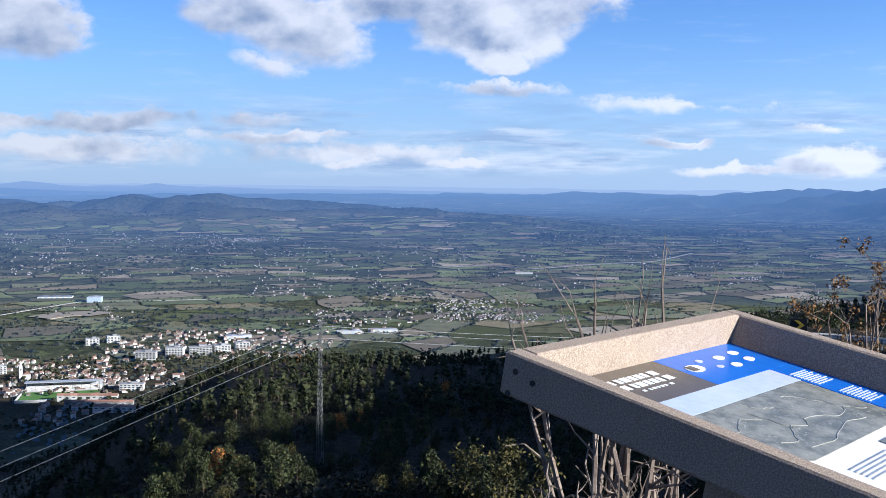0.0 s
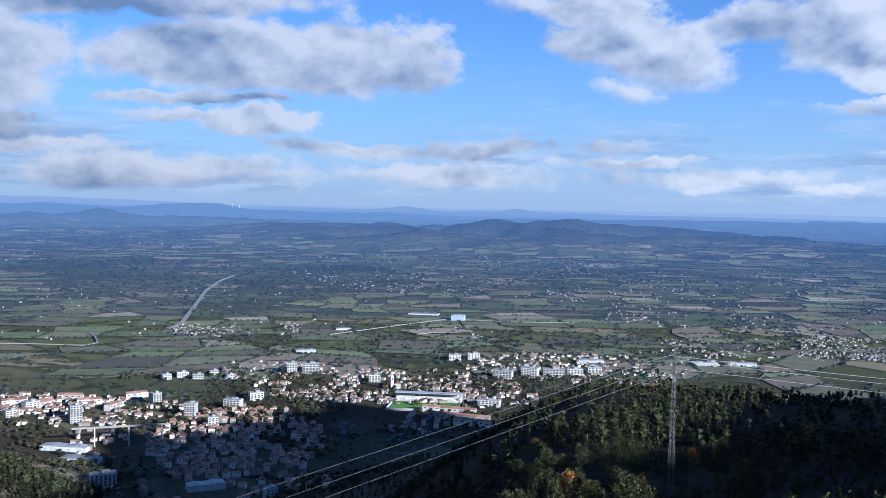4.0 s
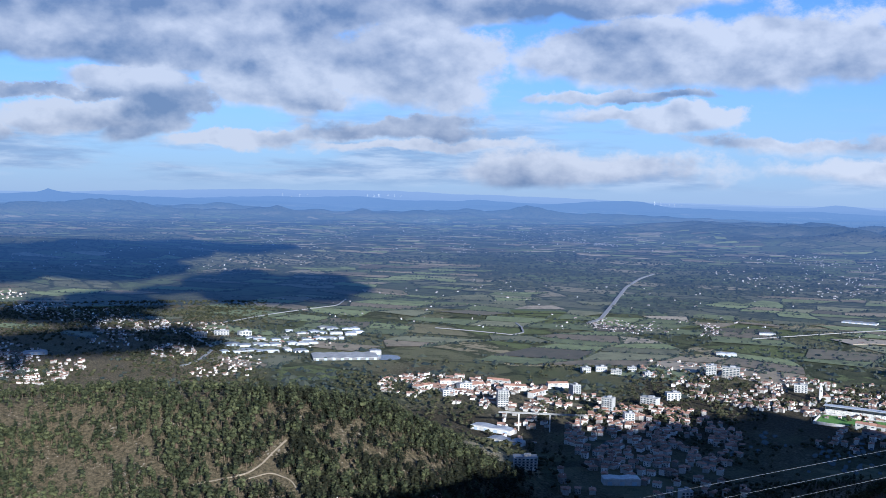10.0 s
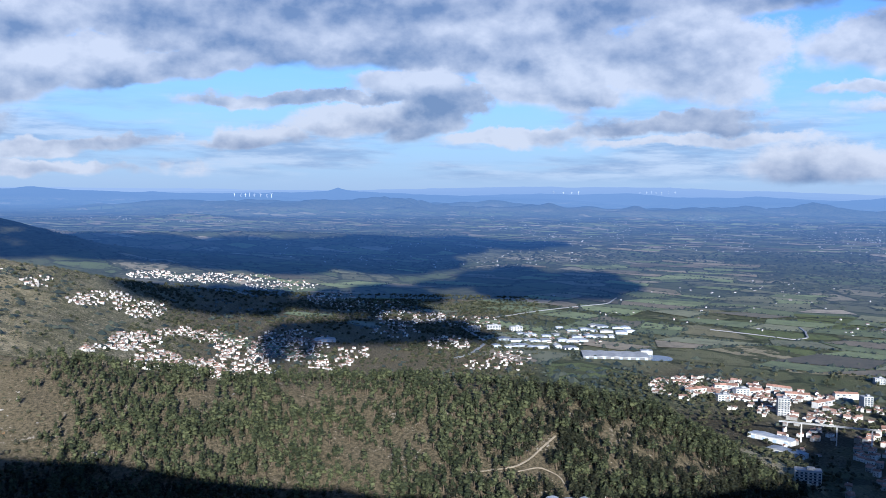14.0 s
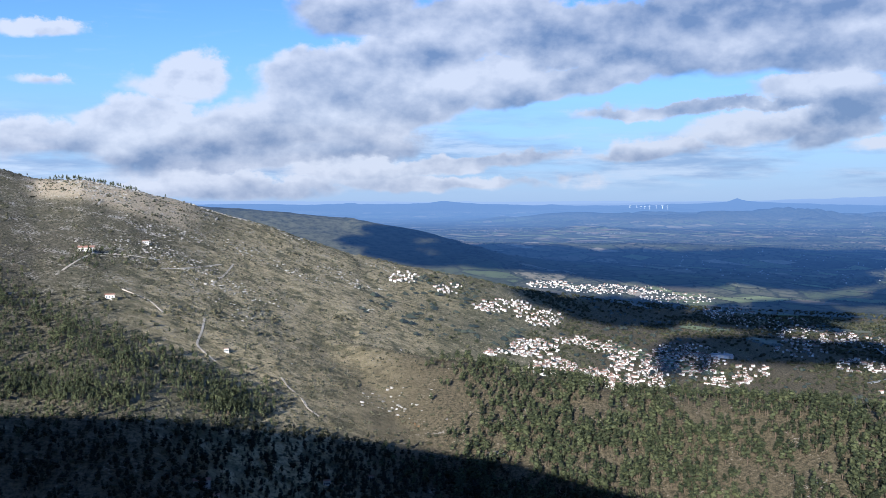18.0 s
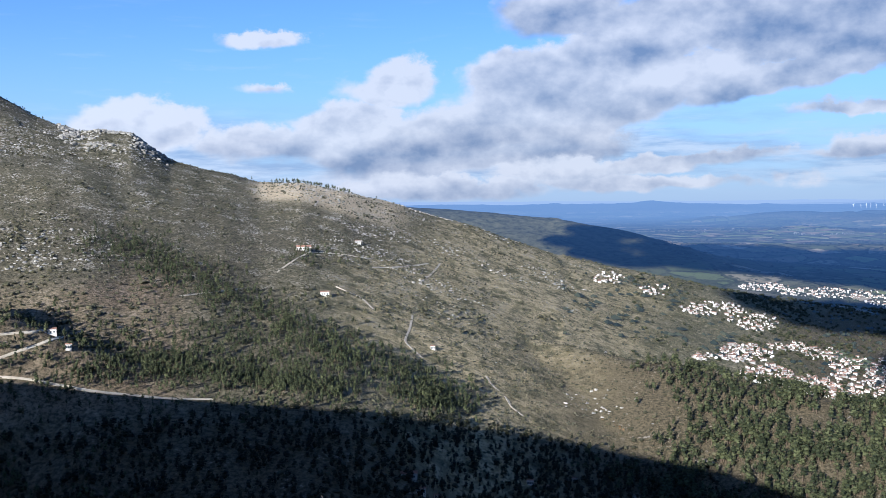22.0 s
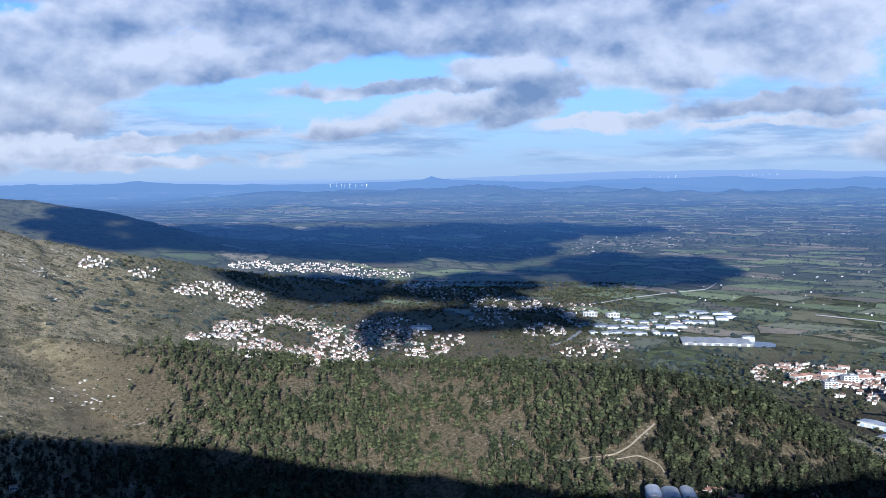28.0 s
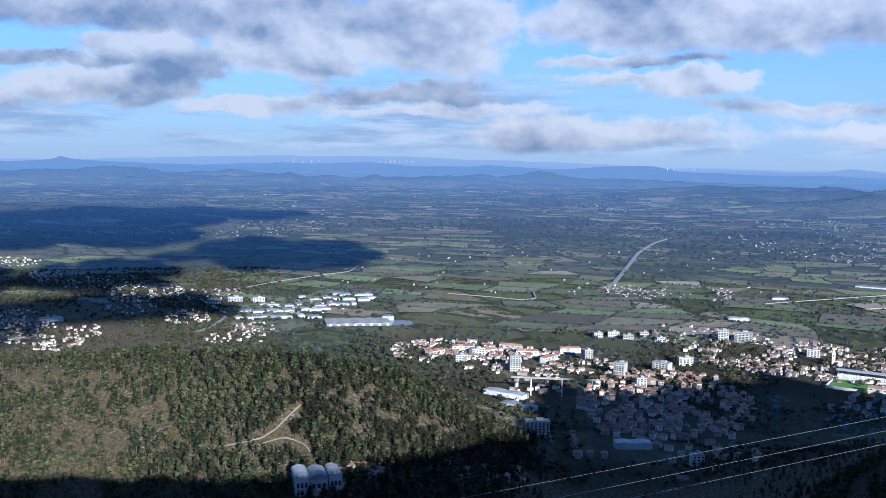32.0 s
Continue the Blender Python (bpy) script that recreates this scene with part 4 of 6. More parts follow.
def fields():
    """Pastures and ploughed plots, each a sheet of its own on the plain, with hedgerows along their edges. Gives the hedge places."""
    rng = np.random.RandomState(55)
    c, s = math.cos(0.45), math.sin(0.45)
    ni, nj, di, dj = 140, 185, 126.0, 84.0
    i, j = np.meshgrid(np.arange(ni + 1), np.arange(nj + 1), indexing="ij")
    u = (i - ni / 2) * di + rng.uniform(-0.3, 0.3, i.shape) * di
    v = j * dj + rng.uniform(-0.3, 0.3, i.shape) * dj - 2500
    px, py = u * c - v * s, u * s + v * c
    wx, wy = px + 130 * wave(px, py, 520, 34, 3), py + 130 * wave(px, py, 520, 35, 3)
    corners = [(wx[:-1, :-1], wy[:-1, :-1]), (wx[1:, :-1], wy[1:, :-1]), (wx[1:, 1:], wy[1:, 1:]), (wx[:-1, 1:], wy[:-1, 1:])]
    X = np.stack([q[0].ravel() for q in corners], -1)
    Y = np.stack([q[1].ravel() for q in corners], -1)
    mx, my = X.mean(1), Y.mean(1)
    r, az = np.hypot(mx, my), np.degrees(np.arctan2(-mx, my))
    z = land(mx, my)
    chance = 0.55 * (1 - smooth(wave(mx, my, 900, 19, 5), 0.02, 0.18)) * (0.35 + 0.65 * smooth(wave(mx, my, 1500, 36, 3), -0.35, 0.15))
    chance *= np.where((r < 1700) & (az > 0) & (az < 54), 0.0, 1.0) * np.where((az > 58) & (r < 2700), 0.25, 1.0) * np.where(r > 5000, 0.7, 1.0)
    ok = (rng.uniform(0, 1, len(r)) < chance) & (az > -34) & (az < 92) & (r > 1250) & (r < 8800) & (z < np.where(r > 4500, 75, 24))
    X, Y, mx, my = X[ok], Y[ok], mx[ok], my[ok]
    n = len(X)
    k = np.linspace(0.03, 0.97, 5)
    f, g = np.meshgrid(k, k, indexing="ij")
    w = np.stack([(1 - f) * (1 - g), f * (1 - g), f * g, (1 - f) * g], -1).reshape(25, 4)
    vx, vy = X @ w.T, Y @ w.T
    co, _ = to_world(vx, vy, land(vx, vy) + np.maximum(1.5, np.hypot(vx, vy) * 0.0007))
    a = (np.arange(4)[:, None] * 5 + np.arange(4)[None]).ravel()
    quad = np.stack([a, a + 5, a + 6, a + 1], -1)
    faces = (quad[None] + (np.arange(n) * 25)[:, None, None]).reshape(-1, 4)
    tagged(new("fields", mesh_from("fields", co.reshape(-1, 3), faces, [MAT_FIELD], smooth_faces=True)), "green pastures and brown ploughed plots on the plain", "fields", kind="stuff")
    hx, hy = [], []
    for p, q in ((0, 1), (1, 2), (2, 3)):
        some = rng.uniform(0, 1, n) < np.where(np.hypot(mx, my) < 5000, 0.6, 0.35)
        for t in np.arange(0.02, 1.0, 0.09):
            drop = rng.uniform(0, 1, n) < 0.8
            pick = some & drop
            hx.append((X[:, p] + (X[:, q] - X[:, p]) * t)[pick]), hy.append((Y[:, p] + (Y[:, q] - Y[:, p]) * t)[pick])
    hx, hy = np.concatenate(hx), np.concatenate(hy)
    return hx + rng.normal(0, 2.5, len(hx)), hy + rng.normal(0, 2.5, len(hx)), rng


x, y, rng = fields()
forest("field_hedges", x, y, rng.uniform(3, 8, len(x)), "hedge", [MAT_FAR_LEAVES], "dark hedgerows and trees along the field edges", 16, 1.15)
x, y, rng = scatter(44, 110000, (-34, 92), (1500, 9000), lambda x, y, az, r: plain_keep(x, y, az, r) * np.minimum(1.0, 3500 / r) * (land(x, y) < 140))
forest("plain_woods", x, y, rng.uniform(4, 9, len(x)), "hedge", [MAT_FAR_LEAVES], "dark woods and lone trees over the far plain", 12, 1.3)


def belt(name, line, count, spread, heights, seed, label):
    """A belt of pines along sight lines over the mountain side."""
    rng = np.random.RandomState(seed)
    line = np.array(line, float)
    f = rng.uniform(0, len(line) - 1, count)
    az = np.interp(f, range(len(line)), line[:, 0]) + rng.normal(0, spread, count)
    el = np.interp(f, range(len(line)), line[:, 1]) + rng.normal(0, spread * 0.45, count)
    x, y, z = meet(az, el, 450.0)
    ok = np.hypot(x, y) < 2300
    forest(name, x[ok], y[ok], rng.uniform(*heights, ok.sum()), "pine", [MAT_PINE, MAT_BARK], label, seed)


belt("ravine_pines", [(116.5, -2.2), (113.5, -3.6), (110, -5.6), (106, -7.8), (102, -9.6), (98, -11.6), (97, -12.4)], 1700, 1.2, (5, 10), 46, "dark pines following a ravine down the mountain")
belt("terrace_pines", [(118, -9.4), (113, -9.4), (108, -10.4), (103, -11.4)], 1100, 1.1, (4, 8), 47, "young pines on the lower mountain terraces")

x, y, rng = scatter(53, 46000, (82, 131), (760, 2250), lambda x, y, az, r: 0.15 + 0.5 * smooth(wave(x, y, 90, 33, 4), -0.25, 0.3))
forest("heather_clumps", x, y, rng.uniform(0.9, 2.4, len(x)), "hedge", [MAT_SCRUB], "dark heather and broom dotted over the mountain side", 14, 1.2)

# ---- boulders on the mountain ----
MAT_ROCK = plain_material("granite_boulder", (0.19, 0.175, 0.15), (0.34, 0.315, 0.275), 0.3, 0.9, 0.35, island=True)
MAT_TOR = plain_material("weathered_tor", (0.15, 0.14, 0.12), (0.30, 0.28, 0.245), 0.15, 0.95, 0.35, island=True)


def boulders():
    x, y, rng = scatter(38, 34000, (80, 130), (960, 2300), lambda x, y, az, r: smooth(wave(x, y, 150, 28, 4) + 0.0001 * (r - 1400), 0.12, 0.5) * smooth(az, 84, 90))
    n = len(x)
    at, k = to_world(x, y, land(x, y))
    size = rng.uniform(0.45, 1.75, n) ** 1.5
    v = ICO_V[None] * (1 + rng.uniform(-0.3, 0.3, (n, 12, 1))) * (size[:, None, None] * np.stack([rng.uniform(0.8, 1.6, n), rng.uniform(0.8, 1.4, n), rng.uniform(0.5, 0.9, n)], -1)[:, None]) + at[:, None]
    f = ICO_F[None] + (np.arange(n) * 12)[:, None, None]
    tagged(new("boulders", mesh_from("boulders", v.reshape(-1, 3), f.reshape(-1, 3), [MAT_ROCK])), "pale granite boulders strewn over the scrub", "rocks", kind="stuff")


boulders()
x, y, rng = scatter(49, 2600, (112.8, 118.8), (1780, 2120), lambda x, y, az, r: smooth(wave(x, y, 60, 31, 3), -0.15, 0.3) * smooth(r, 1780, 1980))
n = len(x)
at, k = to_world(x, y, land(x, y))
v = ICO_V[None] * (1 + rng.uniform(-0.35, 0.35, (n, 12, 1))) * rng.uniform(1.0, 4.2, (n, 1, 1)) * (1.2, 1.2, 0.9) + at[:, None]
f = ICO_F[None] + (np.arange(n) * 12)[:, None, None]
tagged(new("rocky_outcrop", mesh_from("rocky_outcrop", v.reshape(-1, 3), f.reshape(-1, 3), [MAT_TOR])), "grey granite tor on the mountain crest", "rocks", kind="stuff")
x, y, rng = scatter(39, 260, (96, 126), (1850, 2200), lambda x, y, az, r: 0.5 + 0 * x)
forest("crest_pines", x, y, rng.uniform(4, 8, len(x)), "pine", [MAT_PINE, MAT_BARK], "scattered pines along the mountain crest", 8)

x, y, rng = scatter(57, 90, (102.6, 107.2), (1850, 1960))
forest("ridge_pines", x, y, rng.uniform(5, 10, len(x)), "pine", [MAT_PINE, MAT_BARK], "dark pines standing on the tan crest", 18, 1.1)

# ---- houses ----
# bearing, height angle, half width, half height in degrees, number, houses turned by
TOWN = [
    (41, -11.9, 5.0, 0.8, 330, 35), (46, -11.4, 3.4, 0.7, 300, 30), (40.5, -13.6, 1.5, 1.2, 40, 10), (24, -10.9, 8.0, 1.0, 700, 5),
    (31, -10.0, 4.0, 0.6, 90, 0), (13, -9.6, 6.5, 0.9, 480, 10), (19, -11.4, 4.0, 0.8, 70, 15), (6, -8.7, 4.0, 0.5, 70, 0),
]
WEST_TOWN = [
    (79.6, -9.0, 1.5, 0.55, 130, 20), (81.8, -9.25, 0.9, 0.2, 24, 20), (78.4, -10.1, 1.5, 0.5, 120, 35), (76.0, -10.55, 1.6, 0.5, 150, 30), (74.3, -11.0, 1.0, 0.35, 70, 20),
    (74.6, -9.5, 0.6, 0.7, 60, 60), (75.6, -8.8, 1.0, 0.35, 60, 10), (77.2, -8.5, 1.2, 0.25, 50, 10), (72.4, -10.0, 0.8, 1.2, 130, 75), (70.8, -8.9, 1.6, 0.5, 70, 70), (68.4, -10.5, 1.5, 0.4, 60, 20),
    (68.8, -9.3, 0.8, 0.35, 40, 60), (70.3, -9.9, 1.2, 0.5, 50, 40), (67.0, -9.9, 1.0, 0.4, 30, 0), (71.0, -9.5, 2.2, 0.8, 150, 75), (73.6, -9.9, 0.8, 1.0, 60, 75),
]
WEST_VILLAGES = [
    (78.6, -5.2, 1.4, 0.22, 120, 0), (74.9, -5.45, 3.2, 0.28, 240, 0), (71.2, -5.9, 2.2, 0.3, 110, 0), (68.3, -6.7, 1.5, 0.4, 90, 0), (63.6, -7.8, 2.1, 0.55, 170, 0), (66.0, -7.2, 2.5, 0.4, 90, 0),
    (61.3, -9.3, 1.4, 0.4, 60, 0), (87.4, -4.8, 1.0, 0.35, 40, 0), (84.7, -5.5, 0.9, 0.3, 30, 0), (81.5, -6.5, 1.8, 0.4, 90, 0), (79.2, -7.2, 1.4, 0.5, 90, 0), (64.5, -8.6, 1.5, 0.4, 50, 0),
    (60.0, -8.0, 2.0, 0.4, 60, 0), (54.5, -8.8, 2.5, 0.4, 50, 0), (58.5, -10.5, 2.0, 0.4, 30, 0), (57.5, -10.0, 1.2, 0.3, 40, 0),
]
VILLAGES = [
    (33, -7.5, 4.0, 0.5, 300, 0), (-2.5, -7.3, 3.0, 0.35, 200, 0), (-5.0, -8.0, 3.0, 0.3, 140, 0), (-18, -5.2, 3.4, 0.25, 220, 0), (20, -7.6, 3.0, 0.4, 64, 0), (3, -7.9, 5.0, 0.6, 176, 0), (-3, -8.0, 3.5, 0.5, 144, 0), (-19, -5.6, 4.0, 0.4, 176, 0),
    (13, -3.4, 2.0, 0.3, 96, 0), (37, -2.55, 1.6, 0.2, 96, 0), (46.5, -1.6, 1.0, 0.12, 48, 0), (81.5, -2.0, 2.5, 0.12, 96, 0), (57.5, -2.3, 2.0, 0.2, 64, 0),
    (2, -5.6, 12.0, 1.6, 600, 0), (18, -4.2, 12.0, 1.3, 800, 0), (-10, -3.8, 14.0, 1.5, 1000, 0), (45, -2.6, 14.0, 0.9, 900, 0), (62, -3.8, 10.0, 1.0, 270, 0), (40, -6.5, 16.0, 1.5, 150, 0),
    (76, -2.15, 2.2, 0.07, 160, 0), (11.5, -3.5, 1.2, 0.12, 120, 0), (36.5, -2.75, 1.5, 0.1, 120, 0), (20, -3.3, 12.0, 0.3, 300, 0), (52, -1.9, 12, 0.25, 260, 0),
]


def house_places(groups, seed, start=60.0):
    rng = np.random.RandomState(seed)
    az, el, turn = [], [], []
    for a, e, w, h, count, way in groups:
        q, d = rng.uniform(0, 6.2832, count), np.sqrt(rng.uniform(0, 1, count))
        az.append(a + w * d * np.cos(q)), el.append(e + h * d * np.sin(q))
        turn.append(np.radians(way) + rng.randint(0, 2, count) * 1.571 + rng.normal(0, 0.2, count))
    az, el, turn = np.concatenate(az), np.concatenate(el), np.concatenate(turn)
    ok = wave(az * 100, el * 260, 90, seed, 4) > (-0.7 if seed in (42, 48) else -0.16 if start < 1000 else -0.1)
    az, el, turn = az[ok], el[ok], turn[ok]
    x, y, z = meet(az, el, start)
    return x, y, z, turn, rng


HOUSE_V = np.array([(-.5, -.5, -.4), (.5, -.5, -.4), (.5, .5, -.4), (-.5, .5, -.4), (-.5, -.5, 1), (.5, -.5, 1), (.5, .5, 1), (-.5, .5, 1), (-.5, 0, 1.36), (.5, 0, 1.36),
                    (-.55, -.57, .97), (.55, -.57, .97), (.55, .57, .97), (-.55, .57, .97), (-.55, 0, 1.42), (.55, 0, 1.42)])
HOUSE_F = np.array([(0, 1, 5), (0, 5, 4), (1, 2, 6), (1, 6, 5), (2, 3, 7), (2, 7, 6), (3, 0, 4), (3, 4, 7), (4, 8, 7), (4, 8, 7), (5, 6, 9), (10, 11, 15), (10, 15, 14), (12, 13, 14), (12, 14, 15)])
HOUSE_S = np.array([0] * 11 + [1] * 4)


def hamlet(name, groups, seed, label, small=1.0, start=850.0, mats=(MAT_WALL, MAT_ROOF)):
    x, y, z, turn, rng = house_places(groups, seed, start)
    at, k = to_world(x, y, z)
    n = len(x)
    size = np.stack([np.minimum(6.5 * np.exp(rng.normal(0.3, 0.45, n)), 26), rng.uniform(6, 10, n), rng.uniform(3.5, 8.5, n)], -1) * k[:, None] * small
    v = HOUSE_V[None] * size[:, None]
    c, s = np.cos(turn)[:, None], np.sin(turn)[:, None]
    v = np.stack([v[..., 0] * c - v[..., 1] * s, v[..., 0] * s + v[..., 1] * c, v[..., 2]], -1) + at[:, None]
    f = HOUSE_F[None] + (np.arange(n) * 16)[:, None, None]
    ob = new(name, mesh_from(name, v.reshape(-1, 3), f.reshape(-1, 3), mats, np.tile(HOUSE_S, n)))
    return tagged(ob, label, "houses", kind="stuff")


x, y, rng = scatter(40, 7500, (2, 52), (900, 1750), lambda x, y, az, r: smooth(wave(x, y, 120, 29, 4), -0.3, 0.35) * (land(x, y) < 40))
forest("town_trees", x, y, rng.uniform(4, 9, len(x)), "round", [MAT_GROVE, MAT_BARK], "dark garden and street trees between the houses", 9)
x, y, rng = scatter(45, 14000, (56, 86), (1150, 2700), lambda x, y, az, r: (1 - 0.8 * smooth(az, 77, 82)) * (0.12 + 0.8 * smooth(wave(x, y, 120, 30, 4), -0.25, 0.2)))
forest("garden_trees", x, y, rng.uniform(3, 7.5, len(x)), "bush", [MAT_GROVE, MAT_BARK], "garden trees round the western houses", 10)
hamlet("town_houses", TOWN, 41, "white-walled houses with terracotta roofs in the town", 0.62)
hamlet("west_town_houses", WEST_TOWN, 42, "sunlit white houses behind the pine hill", 0.47)
hamlet("west_village_houses", WEST_VILLAGES, 48, "white houses of the villages along the western valley", 0.46)
hamlet("village_houses", VILLAGES, 43, "scattered white farmhouses and villages on the plain", 0.43, 1100.0, (MAT_FAR_WALL, MAT_FAR_ROOF))

# ---- building blocks ----


def part(name, bm, mat, parent, label="", at=None):
    me = bpy.data.meshes.new(name)
    bm.to_mesh(me)
    bm.free()
    me.materials.append(mat)
    ob = new(name, me)
    ob.parent = parent
    if at is not None:
        ob.matrix_basis = at
    if label:
        ob["label"] = label
    return ob


def thing(name, m, label, category, group=""):
    return_ob = new(name)
    return_ob.matrix_basis = m
    return tagged(return_ob, label, category, group)


def box(bm, size, at=(0, 0, 0), turn=None, bevel=0.0):
    m = Matrix.Translation(at) @ (turn or Matrix()) @ Matrix.Diagonal((*size, 1))
    made = bmesh.ops.create_cube(bm, size=1, matrix=m)["verts"]
    if bevel:
        edges = list({e for v in made for e in v.link_edges})
        bmesh.ops.bevel(bm, geom=edges, offset=bevel, segments=2, affect="EDGES", profile=0.6)
    return bm


def boxes(*items, bevel=0.0):
    bm = bmesh.new()
    for size, at in items:
        box(bm, size, at, bevel=bevel)
    return bm


def rod(bm, a, b, r0, r1=None, sides=6):
    a, b = Vector(a), Vector(b)
    m = Matrix.Translation((a + b) / 2) @ (b - a).to_track_quat("Z", "Y").to_matrix().to_4x4()
    bmesh.ops.create_cone(bm, cap_ends=True, segments=sides, radius1=r0, radius2=r0 if r1 is None else r1, depth=(b - a).length, matrix=m)
    return bm


def prism(bm, ring, height):
    """A solid over a ring of plan points."""
    low = [bm.verts.new((x, y, 0)) for x, y in ring]
    high = [bm.verts.new((x, y, height)) for x, y in ring]
    bm.faces.new(low[::-1]), bm.faces.new(high)
    for i in range(len(ring)):
        j = (i + 1) % len(ring)
        bm.faces.new((low[i], low[j], high[j], high[i]))
    return bm


def solid(bm, loops):
    """A solid skinned over rings of points, closed at both ends."""
    rings = [[bm.verts.new(p) for p in ring] for ring in loops]
    for a, b in zip(rings, rings[1:]):
        for i in range(len(a)):
            j = (i + 1) % len(a)
            bm.faces.new((a[i], a[j], b[j], b[i]))
    bm.faces.new(rings[0][::-1]), bm.faces.new(rings[-1])
    bmesh.ops.recalc_face_normals(bm, faces=bm.faces)
    return bm


def sight(az, el, sink=0.0, turn=0.0, start=850.0):
    """The pose of a thing standing where a sight line meets the ground; turn is from facing the terrace. Gives pose and scale."""
    x, y, z = (float(c[0]) for c in meet(az, el, start))
    at, k = to_world(x, y, z)
    return Matrix.Translation(at - np.array([0, 0, sink])) @ pose(0, 0, 0, 0, 0, az + turn) @ Matrix.Scale(float(k), 4)


MAT_GRANITE = material("granite", lambda n, m: (lambda where: surface(n, mixer(n, ramp(n, noise_of(n, where, 190.0, 3.0, 0.7), 0.40, 0.66), mixer(n, noise_of(n, where, 9.0), (0.20, 0.15, 0.112), (0.28, 0.215, 0.162)), (0.42, 0.345, 0.275)), 0.85, 0.0, relief(n, noise_of(n, where, 230.0, 3.0, 0.7), 0.8, 0.004)))(n("ShaderNodeTexCoord").outputs["Object"]))
MAT_STEEL = plain_material("galvanised_steel", (0.09, 0.095, 0.10), (0.16, 0.165, 0.17), 0.8, 0.55, metal=0.5)
MAT_CABLE = plain_material("aluminium_cable", (0.58, 0.58, 0.58), (0.7, 0.7, 0.7), 2.0, 0.4, metal=0.4)
MAT_DARK = plain_material("dark_opening", (0.02, 0.022, 0.026), (0.05, 0.055, 0.06), 0.5, 0.25)
MAT_CONCRETE = plain_material("concrete", (0.36, 0.35, 0.33), (0.52, 0.50, 0.47), 0.3, 0.85, bumps=0.02)
MAT_SHED = plain_material("sheet_roof", (0.22, 0.23, 0.25), (0.36, 0.37, 0.38), 0.08, 0.5, 0.45)
MAT_CLAD = plain_material("grey_cladding", (0.15, 0.155, 0.16), (0.26, 0.26, 0.26), 0.1, 0.7, 0.5)
MAT_SLAB = plain_material("grey_flat_roof", (0.22, 0.22, 0.22), (0.33, 0.33, 0.33), 0.1, 0.9)
MAT_BLUE_SHED = plain_material("blue_grey_cladding", (0.26, 0.33, 0.40), (0.36, 0.43, 0.50), 0.1, 0.5)
MAT_TURF = plain_material("turf", (0.07, 0.16, 0.03), (0.11, 0.22, 0.05), 0.2, 0.9)
MAT_WATER = plain_material("pond_water", (0.03, 0.06, 0.11), (0.04, 0.08, 0.14), 0.05, 0.08)
MAT_ASPHALT = material("pale_road", far_wall((0.17, 0.166, 0.155), (0.30, 0.285, 0.26)))
MAT_BARE_EARTH = material("bare_earth", far_wall((0.22, 0.18, 0.12), (0.36, 0.30, 0.21)))
MAT_PALE_DIRT = plain_material("pale_dirt_track", (0.36, 0.31, 0.235), (0.52, 0.455, 0.36), 0.08, 0.95)
MAT_DIRT = plain_material("dirt_track", (0.19, 0.155, 0.11), (0.31, 0.26, 0.19), 0.08, 0.95)
MAT_WHITE = plain_material("white_render", (0.30, 0.295, 0.28), (0.47, 0.46, 0.44), 0.2, 0.8, 0.45)
MAT_HOUSE = plain_material("house_render", (0.28, 0.26, 0.235), (0.50, 0.47, 0.43), 0.3, 0.85, 0.55)
MAT_TILES = plain_material("house_tiles", (0.19, 0.10, 0.07), (0.33, 0.185, 0.13), 0.8, 0.85, 0.4)
MAT_GLASS = plain_material("window_glass", (0.02, 0.03, 0.04), (0.05, 0.07, 0.09), 0.5, 0.1)

# ---- information board on the terrace ----
MAT_PRINT_BROWN = plain_material("print_brown", (0.085, 0.072, 0.058), (0.105, 0.09, 0.075), 3.0, 0.25)
MAT_PRINT_BLUE = plain_material("print_blue", (0.015, 0.115, 0.50), (0.02, 0.14, 0.56), 3.0, 0.22)
MAT_PRINT_PALE = plain_material("print_pale_blue", (0.42, 0.49, 0.64), (0.52, 0.57, 0.69), 5.0, 0.25)
MAT_PRINT_WHITE = plain_material("print_white", (0.72, 0.74, 0.76), (0.80, 0.81, 0.82), 4.0, 0.25)
MAT_PRINT_ROAD = plain_material("print_pale_road", (0.31, 0.305, 0.27), (0.40, 0.39, 0.35), 4.0, 0.25)
MAT_PRINT_INK = plain_material("print_grey_ink", (0.25, 0.26, 0.28), (0.35, 0.36, 0.38), 4.0, 0.3)


def photo_build(n, m):
    where = n("ShaderNodeTexCoord").outputs["Object"]
    a, b = noise_of(n, where, 9.0, 6.0, 0.65), noise_of(n, where, 60.0, 4.0, 0.7)
    colour = mixer(n, ramp(n, a, 0.35, 0.65), (0.13, 0.135, 0.115), (0.27, 0.265, 0.22))
    colour = mixer(n, ramp(n, b, 0.55, 0.75), colour, (0.36, 0.35, 0.32))
    return surface(n, colour, 0.25)


MAT_PRINT_PHOTO = material("print_aerial_photo", photo_build)


